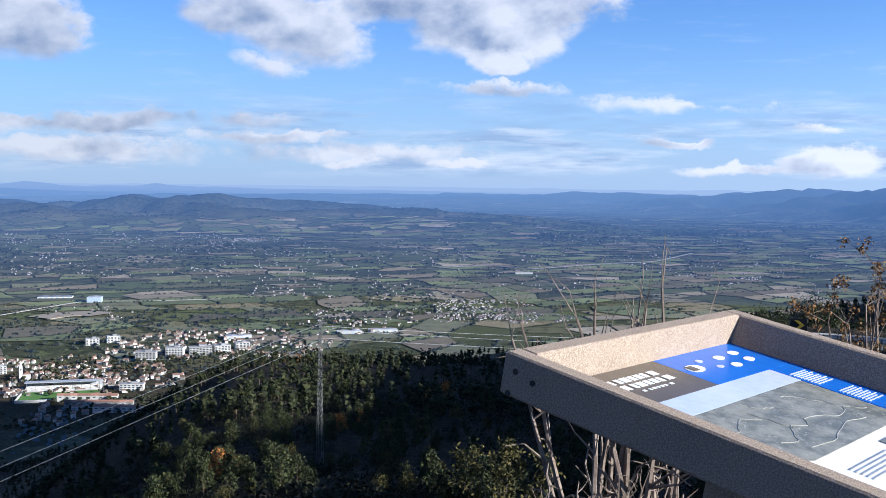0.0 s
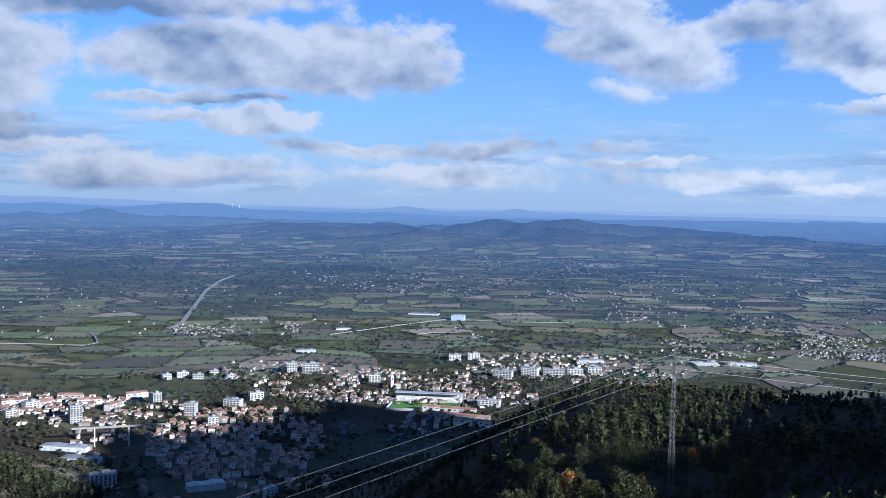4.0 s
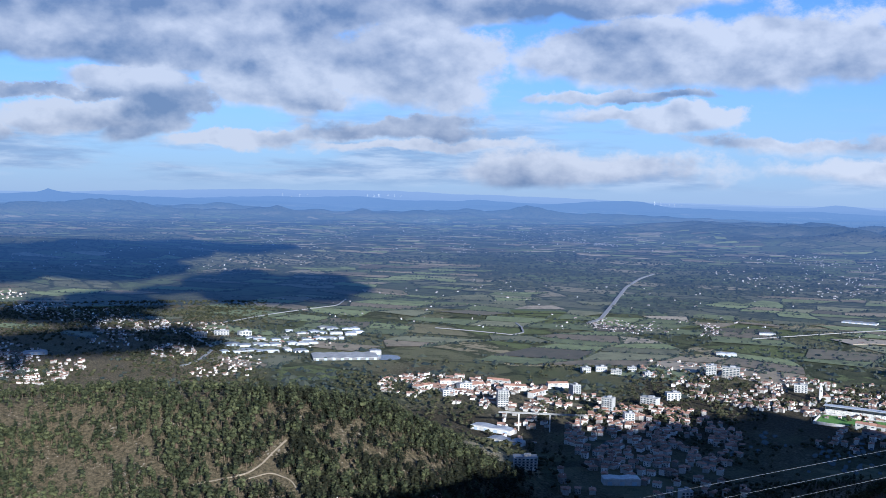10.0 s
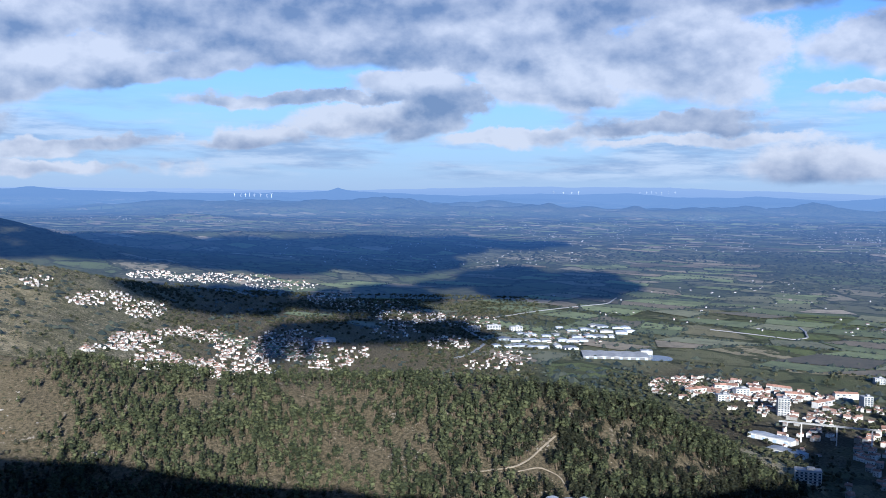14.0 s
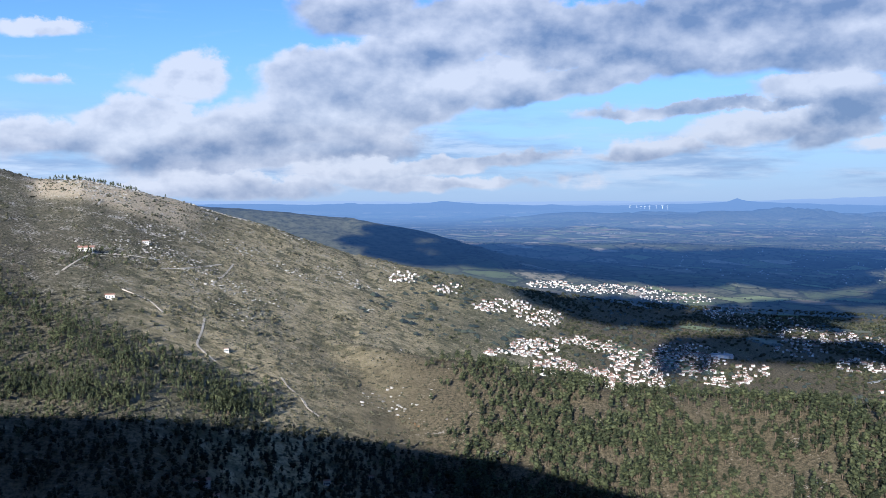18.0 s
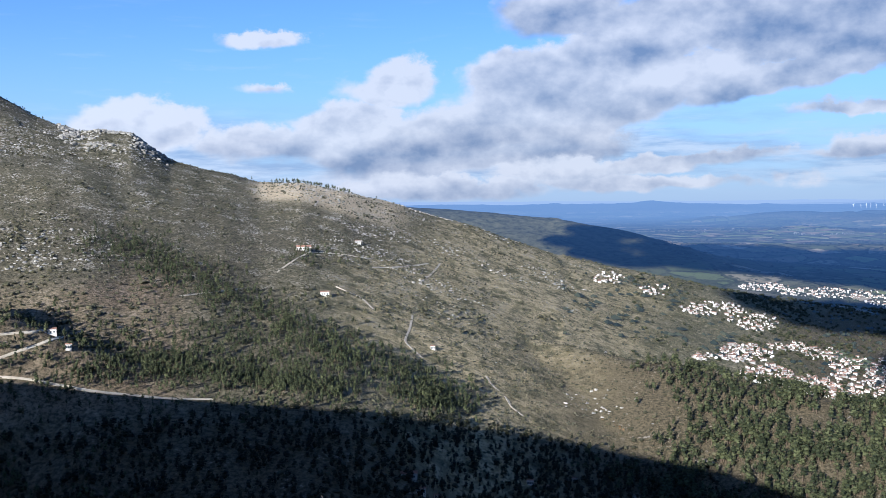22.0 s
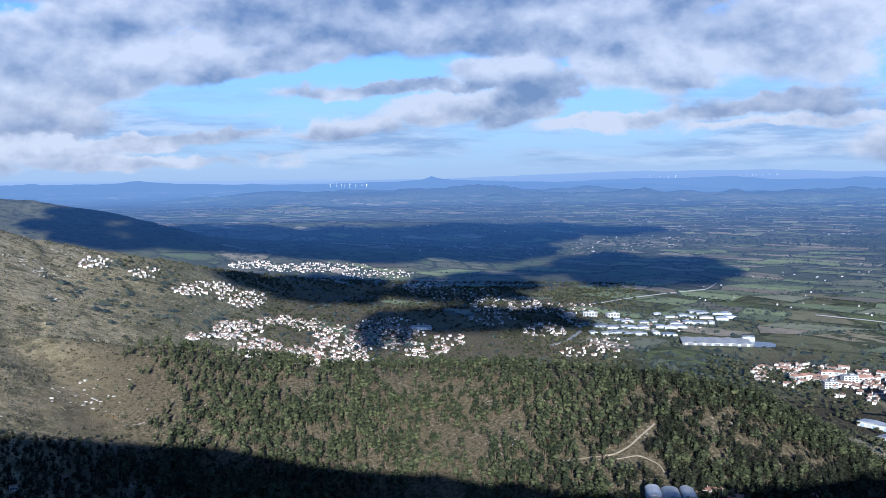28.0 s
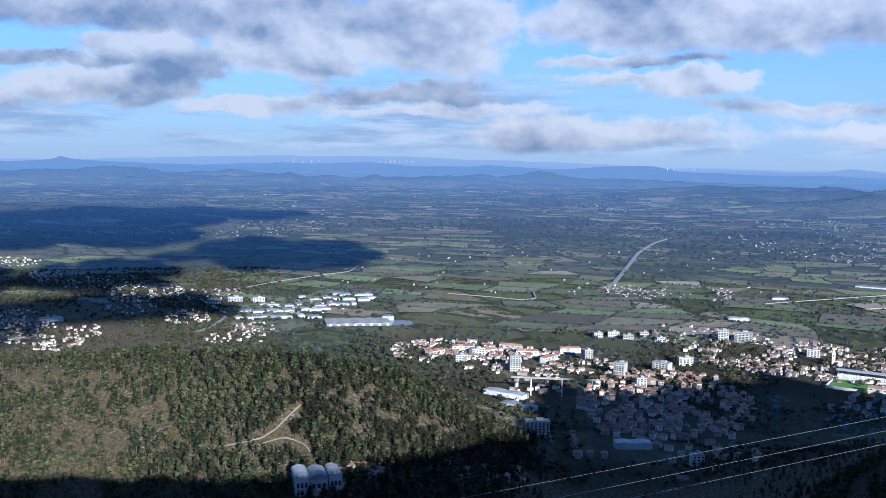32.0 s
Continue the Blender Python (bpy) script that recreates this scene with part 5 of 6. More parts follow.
def info_board():
    """A lectern of granite boards round a printed sheet, its high edge level; u runs along that edge, v down the slope."""
    u = Vector((0.689, 0.724, 0.0))
    v = Vector((0.7134, -0.6789, -0.1736))
    up = Vector((0.1258, -0.1197, 0.9848))
    m = Matrix.Translation((0.196, 2.862, EYE_Z - 0.5)) @ Matrix((u, v, up)).transposed().to_4x4()
    top = thing("information_board", m, "speckled granite lectern with a glossy printed panorama sheet on the terrace", "information board")
    L, W, D, T = 1.445, 1.55, 0.135, 0.065
    S = -0.115

    def board(name, u0, u1, v0, v1, lean):
        # each board is a little thicker at its foot on the inner side
        bm = bmesh.new()
        rings = []
        for z in (-D, -D + 0.008, -0.006, 0.0):
            f = -z / D
            c = 0.006 if z in (-D, 0.0) else 0.0
            a0, a1 = u0 + c - lean[0] * f, u1 - c + lean[1] * f
            b0, b1 = v0 + c - lean[2] * f, v1 - c + lean[3] * f
            rings.append([(a0, b0, z), (a1, b0, z), (a1, b1, z), (a0, b1, z)])
        return part(name, solid(bm, rings), MAT_GRANITE, top)
    near = board("side_board", 0.0, T, 0.0, W, (0, 0.0, 0, 0))
    board("side_board", L - T, L, 0.0, W, (0.06, 0, 0, 0))
    board("end_board", T + 0.003, L - T - 0.003, 0.0, T, (0, 0, 0, 0.01))
    board("end_board", T + 0.003, L - T - 0.003, W - T, W, (0, 0, 0.01, 0))
    for a, z in ((0.046, -0.052), (0.115, -0.066), (0.03, -0.125)):
        bm = bmesh.new()
        rod(bm, (-0.003, a, z), (0.012, a, z), 0.009, sides=10)
        part("screw", bm, MAT_DARK, near, "dark countersunk screw")
    part("base_plate", boxes(((L - 0.06, W - 0.06, 0.016), (L / 2, W / 2, -D + 0.012))), MAT_GRANITE, top)
    sheet = part("printed_sheet", boxes(((L - T - 0.09, W - 2 * T, 0.006), (L / 2 - 0.02, W / 2, S))), MAT_PRINT_WHITE, top, "white glossy printed sheet")

    def patch(name, u0, u1, v0, v1, mat, lift=0.005, label=""):
        return part(name, boxes(((u1 - u0, v1 - v0, 0.002), ((u0 + u1) / 2, (v0 + v1) / 2, S + lift))), mat, sheet, label)
    U1 = L - T - 0.055
    patch("title_field", T, 0.745, T, 0.33, MAT_PRINT_BROWN, label="dark brown title field")
    patch("blue_field", 0.747, U1, T, 0.33, MAT_PRINT_BLUE, label="bright blue field")
    patch("blue_field", 1.135, U1, 0.332, 1.45, MAT_PRINT_BLUE)
    patch("sky_field", T, 1.133, 0.332, 0.45, MAT_PRINT_PALE, label="pale sky of the printed view")
    bm = bmesh.new()
    ring = [(T, 0.452), (1.12, 0.452), (1.12, 0.78)] + [(1.08 + 0.04 * math.cos(a), 0.78 + 0.04 * math.sin(a)) for a in (0.4, 0.8, 1.2)] + [(0.4 - 0.06 * math.sin(a), 0.76 + 0.06 * math.cos(a)) for a in (0.2, 0.7, 1.2)] + [(T, 0.74)]
    prism(bm, ring, 0.002)
    bmesh.ops.translate(bm, verts=bm.verts, vec=(0, 0, S + 0.004))
    part("aerial_photo", bm, MAT_PRINT_PHOTO, sheet, "grey-green aerial photograph with pale roads")
    for start, end, bow in (((0.42, 0.70), (0.66, 0.68), 0.03), ((0.66, 0.68), (0.98, 0.66), -0.03), ((0.48, 0.765), (0.95, 0.75), 0.02), ((0.62, 0.47), (0.74, 0.60), 0.02), ((0.85, 0.50), (1.06, 0.71), -0.02), ((0.30, 0.56), (0.55, 0.58), 0.03), ((0.55, 0.50), (0.60, 0.68), -0.02)):
        pts = [(start[0] + (end[0] - start[0]) * i / 12 + 0.006 * math.sin(2.3 * i), start[1] + (end[1] - start[1]) * i / 12 + bow * math.sin(math.pi * i / 6) + 0.004 * math.cos(1.7 * i)) for i in range(13)]
        bm = bmesh.new()
        solid(bm, [[(a, b - 0.0009, S + 0.006), (a, b + 0.0009, S + 0.006), (a, b + 0.0009, S + 0.0075), (a, b - 0.0009, S + 0.0075)] for a, b in pts])
        part("printed_road", bm, MAT_PRINT_ROAD, sheet)
    # title and text, too worn to read
    for row, (b, h, u0, u1) in enumerate(((0.155, 0.034, 0.34, 0.60), (0.205, 0.034, 0.36, 0.66), (0.248, 0.012, 0.41, 0.60))):
        a = u0
        k = 0
        while a < u1:
            w = (0.032, 0.024, 0.04, 0.028)[k % 4] * (1.0 if h > 0.02 else 0.5)
            part("title_bar", boxes(((w, h, 0.001), (a + w / 2, b, S + 0.0075))), MAT_PRINT_WHITE, sheet)
            a += w + (0.008 if k % 5 else 0.02)
            k += 1
    for a, b, s in ((0.83, 0.196, 0.05), (0.93, 0.155, 0.02), (0.96, 0.225, 0.02), (1.06, 0.165, 0.031), (1.055, 0.24, 0.031), (1.19, 0.155, 0.031), (1.185, 0.225, 0.031)):
        bm = bmesh.new()
        prism(bm, [(a + s * math.cos(q * 0.3927), b + 0.62 * s * math.sin(q * 0.3927)) for q in range(16)], 0.0015)
        bmesh.ops.translate(bm, verts=bm.verts, vec=(0, 0, S + 0.0065))
        part("emblem", bm, MAT_PRINT_WHITE if s > 0.03 else MAT_PRINT_PALE, sheet)
        if s > 0.04:
            patch("emblem_half", a - 0.75 * s, a, b - 0.02, b + 0.02, MAT_PRINT_BROWN, 0.0095)
    for b0 in (0.40, 0.58, 0.74, 0.90):
        for k in range(9):
            patch("text_line", 1.15, 1.15 + (0.13, 0.12, 0.135, 0.11)[k % 4], b0 + 0.013 * k, b0 + 0.013 * k + 0.005, MAT_PRINT_PALE, 0.0075)
    for k in range(5):
        patch("text_line", 0.42, 0.70, 0.90 + 0.016 * k, 0.905 + 0.016 * k, MAT_PRINT_INK, 0.005)
    for u0, v0 in ((0.76, 0.86), (0.94, 0.83), (0.6, 1.02), (0.85, 1.05)):
        patch("small_photo", u0, u0 + 0.16, v0, v0 + 0.13, MAT_PRINT_PHOTO)
    foot = boxes(((1.0, 0.7, 0.32), (0.60, 1.0, -0.30)), ((0.9, 0.5, 1.0), (0.60, 1.0, -0.66)), bevel=0.01)
    part("pedestal", foot, MAT_GRANITE, top)
    return top


info_board()

# ---- power line ----
def pylon(m, height, label):
    top = thing("lattice_pylon", m, label, "pylon", "pylons of the power line")
    w = 1.2
    legs = [(-1, -1), (1, -1), (1, 1), (-1, 1)]

    def at(i, f):
        s = w * (1 - 0.72 * f) / 2
        return (legs[i][0] * s, legs[i][1] * s, height * f)
    for i in range(4):
        bm = bmesh.new()
        rod(bm, (at(i, 0)[0], at(i, 0)[1], -3.0), at(i, 1), 0.055, 0.04, 4)
        part("leg", bm, MAT_STEEL, top)
    steps = 15
    for i in range(4):
        for k in range(steps):
            for a, b in ((i, (i + 1) % 4), ((i + 1) % 4, i)):
                bm = bmesh.new()
                rod(bm, at(a, k / steps), at(b, (k + 1) / steps), 0.022, sides=4)
                part("brace", bm, MAT_STEEL, top)
    for z, half in ((height - 0.8, 2.6), (height - 2.6, 2.2)):
        bm = bmesh.new()
        for s in (-1, 1):
            rod(bm, (-half, 0, z), (half, s * 0.25, z), 0.05, sides=4)
            rod(bm, (s * half, 0, z), (0, 0, z + 0.9), 0.05, sides=4)
        part("cross_arm", bm, MAT_STEEL, top)
    for a, z in ((-2.6, height - 0.8), (2.6, height - 0.8), (2.2, height - 2.6)):
        bm = bmesh.new()
        for k in range(5):
            bmesh.ops.create_cone(bm, cap_ends=True, segments=8, radius1=0.13, radius2=0.08, depth=0.1, matrix=Matrix.Translation((a, 0, z - 0.15 - 0.14 * k)))
        part("insulator", bm, MAT_DARK, top, "stack of dark insulator discs")
    return top


P0, P1, P2 = Vector((-23.3, 183.5, 282.6)), Vector((-470, 171, 114)), Vector((193, 230, 271))
for foot, turn, label in ((P0, 75, "grey steel lattice pylon among pines on the shaded slope"), (P1, 80, "grey steel lattice pylon low in the gully"), (P2, 75, "grey steel lattice pylon on the eastern slope")):
    gz = float(land(foot.x, foot.y))
    pylon(Matrix.Translation((foot.x, foot.y, gz)) @ pose(0, 0, 0, 0, 0, turn), foot.z - gz + 0.8, label)


def cable(a, b, sag, r=0.035):
    crv = bpy.data.curves.new("power_cable", "CURVE")
    crv.dimensions, crv.bevel_depth, crv.bevel_resolution = "3D", r, 1
    sp = crv.splines.new("POLY")
    sp.points.add(40)
    for i, p in enumerate(sp.points):
        f = i / 40
        q = Vector(a).lerp(Vector(b), f)
        p.co = (q.x, q.y, q.z - 4 * sag * f * (1 - f), 1)
    crv.materials.append(MAT_CABLE)
    return tagged(new("power_cable", crv), "thin bright aluminium power cable hanging between pylons", "cable", "cables of the power line")


for dx, dz, low, east in ((-2.6, 0.0, 102.6, 273.5), (2.6, -1.5, 90.2, 271.0), (2.2, -3.1, 79.8, 269.5)):
    side = Vector((math.cos(radians(75)) * dx, math.sin(radians(75)) * dx, dz))
    cable(P0 + side, (-463.6, 187.3, low + 1.0), 1.2, 0.028)
    cable(P0 + side, Vector((192.8, 229.8, east + 1.2)), 2.4, 0.028)

# ---- roads and tracks ----
def ribbon(name, line, width, mat, label, lift=0.5, steps=14):
    """A road laid on the ground along sight lines (bearing, height angle)."""
    line = np.array(line, float)
    f = np.linspace(0, len(line) - 1, (len(line) - 1) * steps + 1)
    az, el = np.interp(f, range(len(line)), line[:, 0]), np.interp(f, range(len(line)), line[:, 1])
    for _ in range(6):
        az[1:-1], el[1:-1] = (az[:-2] + 2 * az[1:-1] + az[2:]) / 4, (el[:-2] + 2 * el[1:-1] + el[2:]) / 4
    x, y, z = meet(az, el, 400.0)
    tx, ty = np.gradient(x), np.gradient(y)
    k = np.hypot(tx, ty) + 1e-6
    over = 0.0011 if name.startswith("road") else 0.0
    rows = []
    for s, dz in ((-0.5, -1.0), (-0.5, lift), (0.5, lift), (0.5, -1.0)):
        px, py = x - ty / k * width * s, y + tx / k * width * s
        rows.append(to_world(px, py, (np.maximum(land(px, py), land(x, y)) if over else land(px, py)) + dz + over * np.hypot(x, y))[0])
    v = np.stack(rows, 1)
    n = len(x)
    i = np.arange(n - 1)[:, None] * 4 + np.arange(3)[None]
    faces = np.stack([i, i + 1, i + 5, i + 4], -1).reshape(-1, 4)
    ob = new(name, mesh_from(name, v.reshape(-1, 3), faces, [mat]))
    return tagged(ob, label, "road", kind="structure")


ribbon("road_1", [(36.9, -7.45), (36.2, -7.2), (35.5, -6.3), (34.8, -5.3), (34.0, -4.75), (33.2, -4.45)], 11, MAT_ASPHALT, "pale dual carriageway crossing the plain")
ribbon("road_2", [(58.5, -7.75), (56, -7.3), (53.5, -6.95), (51.9, -6.75), (51.4, -6.4)], 4, MAT_ASPHALT, "pale country road winding round a wood")
ribbon("road_3", [(46.0, -8.0), (43.5, -8.15), (41.4, -8.3), (40.7, -8.15), (40.9, -7.8), (41.2, -7.6)], 4, MAT_ASPHALT, "pale country road with a sharp bend between fields")
ribbon("road_4", [(0.2, -5.1), (-2.5, -4.95), (-5.5, -5.1), (-9, -4.75), (-12.5, -4.5), (-14.6, -3.95)], 9, MAT_ASPHALT, "pale motorway crossing the eastern plain")
ribbon("road_5", [(27.6, -7.9), (24, -7.4), (20.5, -6.9), (17, -7.0), (13, -6.95)], 2.5, MAT_ASPHALT, "pale link road past a building site")
ribbon("road_6", [(60.6, -8.3), (59.0, -9.2), (59.9, -9.9), (60.9, -10.2)], 6, MAT_ASPHALT, "curving pale road below the industrial estate")
ribbon("road_7", [(22.9, -7.75), (21.6, -7.6), (20.2, -7.6), (19.6, -7.7)], 70, MAT_BARE_EARTH, "bare pale earth of a building site")
TRACKS = [
    *HILL_TRACKS,
    [(99.0, -7.0), (99.15, -7.7), (99.5, -8.5), (98.9, -9.1), (98.4, -9.5)],
    [(94.6, -10.6), (94.2, -11.2), (93.5, -11.7), (93.1, -12.4), (92.4, -12.9)],
    [(107.0, -4.3), (106.0, -3.6), (105.0, -3.1), (103.0, -3.3), (101.4, -3.6)],
    [(98.6, -5.1), (97.8, -4.5), (97.3, -3.9)], [(101.4, -4.1), (99.7, -4.1), (98.0, -3.9)],
    [(98.5, -1.6), (98.2, -1.2)], [(124.0, -9.2), (121.0, -9.6), (117.5, -10.6), (113.5, -11.3), (110.8, -11.5)],
    [(124.5, -9.1), (122.0, -8.4), (119.3, -7.6), (117.8, -7.2)], [(124.5, -6.8), (122.0, -7.2), (119.8, -7.1)],
    [(103.5, -5.2), (102.0, -5.9), (101.3, -6.6)], [(112.5, -5.5), (109.0, -5.2)], [(104.3, 0.2), (104.7, -0.4)],
]
for i, line in enumerate(TRACKS):
    ribbon("track_%d" % (i + 1), line, (1.7, 1.0, 2.3)[min(i, 2)], MAT_DIRT if i < 2 else MAT_PALE_DIRT, "pale dirt track on the hillside", 0.35 if i < 2 else 0.5, 10)

# ---- houses of the old town, one by one ----


def house_kinds():
    kinds = []
    for i, (w, d, h, hip) in enumerate(((11, 9, 6.2, 0), (9, 8.5, 8.5, 0), (13, 9, 5.6, 2.5), (8, 8, 7.0, 0))):
        top = new("house")
        part("wall", boxes(((w, d, h + 3), (0, 0, (h - 3) / 2))), MAT_HOUSE, top)
        bm = bmesh.new()
        o = 0.5
        solid(bm, [[(-w / 2 - o, -d / 2 - o, h), (w / 2 + o, -d / 2 - o, h), (w / 2 + o, d / 2 + o, h), (-w / 2 - o, d / 2 + o, h)],
                   [(-w / 2 - o, -d / 2 - o, h + 0.25), (w / 2 + o, -d / 2 - o, h + 0.25), (w / 2 + o, d / 2 + o, h + 0.25), (-w / 2 - o, d / 2 + o, h + 0.25)],
                   [(-w / 2 - o + hip, -0.05, h + d * 0.24), (w / 2 + o - hip, -0.05, h + d * 0.24), (w / 2 + o - hip, 0.05, h + d * 0.24), (-w / 2 - o + hip, 0.05, h + d * 0.24)]])
        part("roof", bm, MAT_TILES, top)
        part("chimney", boxes(((0.7, 0.7, 1.8), (w * 0.25, d * 0.15, h + d * 0.2))), MAT_HOUSE, top)
        floors = 2 if h > 6.5 else 1
        for f in range(floors):
            for k in (-1, 1):
                z = 1.8 + 3 * f
                for s in (-1, 1):
                    part("window", boxes(((1.3, 0.12, 1.5), (k * w * 0.27, s * (d / 2 + 0.03), z + 0.4))), MAT_GLASS, top)
        part("door", boxes(((1.2, 0.12, 2.1), (0, -d / 2 - 0.03, 1.05))), MAT_BARK, top)
        kinds.append(top)
    return kinds


HOUSES = house_kinds()
LABELS = ["old town house with cream walls and terracotta roof", "tall narrow town house with pale walls and tiled roof", "low long house with hipped terracotta roof", "small square house with pale walls and tiled roof"]


def street_houses(groups, seed, group):
    x, y, z, turn, rng = house_places(groups, seed, 600.0)
    kept = []
    for i in range(len(x)):
        if any((x[i] - x[j]) ** 2 + (y[i] - y[j]) ** 2 < 48 for j in kept):
            continue
        kept.append(i)
        at, k = to_world(x[i], y[i], z[i])
        q = int(rng.randint(0, 4))
        m = Matrix.Translation(at) @ pose(0, 0, 0, 0, 0, math.degrees(turn[i])) @ Matrix.Scale(0.78, 4)
        ob = copy_thing(HOUSES[q], m)
        tagged(ob, LABELS[q], "house", group)


OLD_TOWN = [(33, -14.0, 5.2, 2.0, 620, 20), (31, -16.4, 3.5, 1.2, 40, 20), (37.5, -16.2, 2.0, 1.2, 26, 40), (22.5, -13.0, 2.2, 0.8, 26, 10), (46, -18.6, 5.0, 0.7, 24, 15), (52, -18.6, 2.5, 0.5, 14, 15)]
street_houses(OLD_TOWN, 51, "houses of the old town")
for ob in HOUSES:
    for o in (*ob.children_recursive, ob):
        bpy.data.objects.remove(o)


# ---- apartment blocks ----
def block(m, w, d, floors, bays, label, wall=None, group="apartment blocks"):
    top = thing("apartment_block", m, label, "apartment building", group)
    h = floors * 3.0 + 0.8
    part("wall", boxes(((w, d, h + 4), (0, 0, (h - 4) / 2)), bevel=0.08), wall or MAT_WHITE, top)
    part("roof_slab", boxes(((w + 0.6, d + 0.6, 0.5), (0, 0, h + 0.25)), ((w * 0.3, d * 0.5, 2.4), (w * 0.1, 0, h + 1.6))), MAT_SLAB, top)
    for f in range(floors):
        for b in range(bays):
            bx = -w / 2 + w * (b + 0.5) / bays
            part("window", boxes(((w / bays * 0.55, 0.3, 1.6), (bx, -d / 2 - 0.05, 3 * f + 1.9))), MAT_GLASS, top)
    for f in range(1, floors):
        part("balcony", boxes(((w * 0.94, 1.0, 0.9), (0, -d / 2 - 0.45, 3 * f + 0.45))), wall or MAT_WHITE, top)
    return top


BLOCKS = [
    (41.9, -12.45, 16, 14, 8, 4, 10), (35.6, -12.5, 16, 14, 7, 4, -20), (37.6, -11.7, 14, 14, 6, 3, 30), (33.2, -12.1, 26, 14, 5, 5, -25), (34.4, -13.1, 14, 12, 5, 3, 15),
    (37.0, -10.3, 16, 11, 3, 4, 20), (36.1, -10.2, 20, 11, 3, 5, 12), (35.2, -10.35, 18, 11, 3, 4, -5), (34.3, -10.15, 16, 11, 3, 4, 5), (33.4, -10.4, 14, 11, 3, 3, 25),
    (29.8, -10.15, 18, 16, 7, 4, 0), (28.7, -10.1, 30, 16, 6, 5, 0), (17.2, -10.3, 34, 16, 5, 6, -12), (15.6, -10.2, 30, 16, 6, 6, -12), (14.2, -10.1, 40, 16, 5, 7, 8),
    (13.0, -10.05, 30, 16, 5, 5, 20), (11.8, -9.8, 26, 14, 4, 4, 10), (20.1, -9.3, 24, 14, 4, 4, 0), (19.0, -9.2, 24, 14, 4, 4, 10), (40.45, -15.9, 26, 14, 4, 6, 5),
    (18.0, -11.9, 34, 12, 3, 6, -10), (71.6, -11.3, 16, 12, 3, 4, 0), (59.8, -8.6, 26, 14, 4, 5, 0), (58.6, -8.4, 30, 14, 3, 5, 0), (57.3, -8.45, 26, 14, 3, 4, 20),
    (31.9, -11.6, 22, 12, 4, 4, 20), (24.9, -10.6, 20, 12, 4, 4, 0), (44.2, -11.6, 22, 12, 4, 4, 30), (45.2, -11.9, 20, 12, 3, 4, 25), (31.0, -17.2, 12, 12, 4, 3, 20),
]
for i, (az, el, w, d, floors, bays, turn) in enumerate(BLOCKS):
    m = sight(az, el, 0.5, turn)
    block(m, w, d, floors, bays, "white %s-storey apartment block with rows of balconies" % ("three four five six seven eight".split()[floors - 3]) if floors >= 3 else "low white flats")


# ---- sheds of the industrial estate ----
def shed(m, w, d, h, label, wall, roof, doors=3, group="industrial sheds"):
    top = thing("industrial_shed", m, label, "warehouse", group)
    part("wall", boxes(((w, d, h + 4), (0, 0, (h - 4) / 2))), wall, top)
    bm = bmesh.new()
    bays = max(1, round(w / 25))
    for b in range(bays):
        x0, x1 = -w / 2 + w * b / bays, -w / 2 + w * (b + 1) / bays
        solid(bm, [[(x0, y, h), (x1, y, h), (x1, y, h + 0.3), ((x0 + x1) / 2, y, h + 1.6), (x0, y, h + 0.3)] for y in (-d / 2 - 0.3, d / 2 + 0.3)])
    part("roof", bm, roof, top)
    for k in range(doors):
        x0 = -w / 2 + w * (k + 0.5) / doors
        part("loading_door", boxes(((min(5, w / doors * 0.5), 0.3, 4.2), (x0, -d / 2 - 0.05, 2.1))), MAT_BLUE_SHED, top)
    return top


rng = np.random.RandomState(61)
for row, (el, a0, a1, count) in enumerate(((-8.35, 55.2, 50.2, 7), (-8.7, 57.5, 51.0, 8), (-9.05, 58.5, 53.0, 8), (-9.4, 58.8, 53.8, 7), (-8.1, 53.0, 50.5, 4))):
    for k in range(count):
        az = a0 + (a1 - a0) * (k + rng.uniform(0.2, 0.8)) / count
        w, d, h = rng.uniform(12, 34), rng.uniform(14, 26), rng.uniform(3.2, 5.2)
        shed(sight(az, el + rng.uniform(-0.07, 0.07), 0.3, rng.uniform(-8, 8) + 12), w, d, h, "%s industrial shed with a low metal roof" % ("white", "grey")[(k + row) % 3 > 0], (MAT_WHITE, MAT_CLAD)[(k + row) % 3 > 0], (MAT_SHED, MAT_WHITE)[(k + row) % 4 == 0])
shed(sight(51.4, -9.75, 0.3, 6), 120, 62, 4, "large factory hall with a flat grey roof", MAT_CLAD, MAT_SLAB, 8)
shed(sight(49.6, -9.55, 0.3, 6), 22, 18, 8, "tall white factory end building", MAT_WHITE, MAT_SHED, 2)
shed(sight(19.95, -6.95, 0.3, -10), 34, 26, 15, "tall blue-grey warehouse on the plain", MAT_BLUE_SHED, MAT_SHED, 2)
shed(sight(22.0, -6.6, 0.3, -10), 84, 30, 3, "long low white logistics hall", MAT_WHITE, MAT_SHED, 6)
shed(sight(34.75, -16.5, 0.3, 14), 40, 14, 7, "sports hall with a bright white roof among old houses", MAT_WHITE, MAT_WHITE, 3)
for az, el, w in ((42.4, -13.9, 60), (41.6, -14.6, 46), (-4.9, -5.35, 60), (5.5, -9.0, 50), (3.5, -8.9, 60), (29.0, -8.9, 40), (68.7, -9.2, 40), (26.8, -7.6, 36), (12.0, -9.2, 50)):
    shed(sight(az, el, 0.3, -30 if az > 41 and az < 43 else 5), w, 16, 6, "long low white hall with a metal roof", MAT_WHITE, MAT_SHED, 4)
m = sight(48.9, -9.75, -0.2, 0)
pond = thing("pond", m, "dark blue pond beside the factory hall", "pond")
bm = bmesh.new()
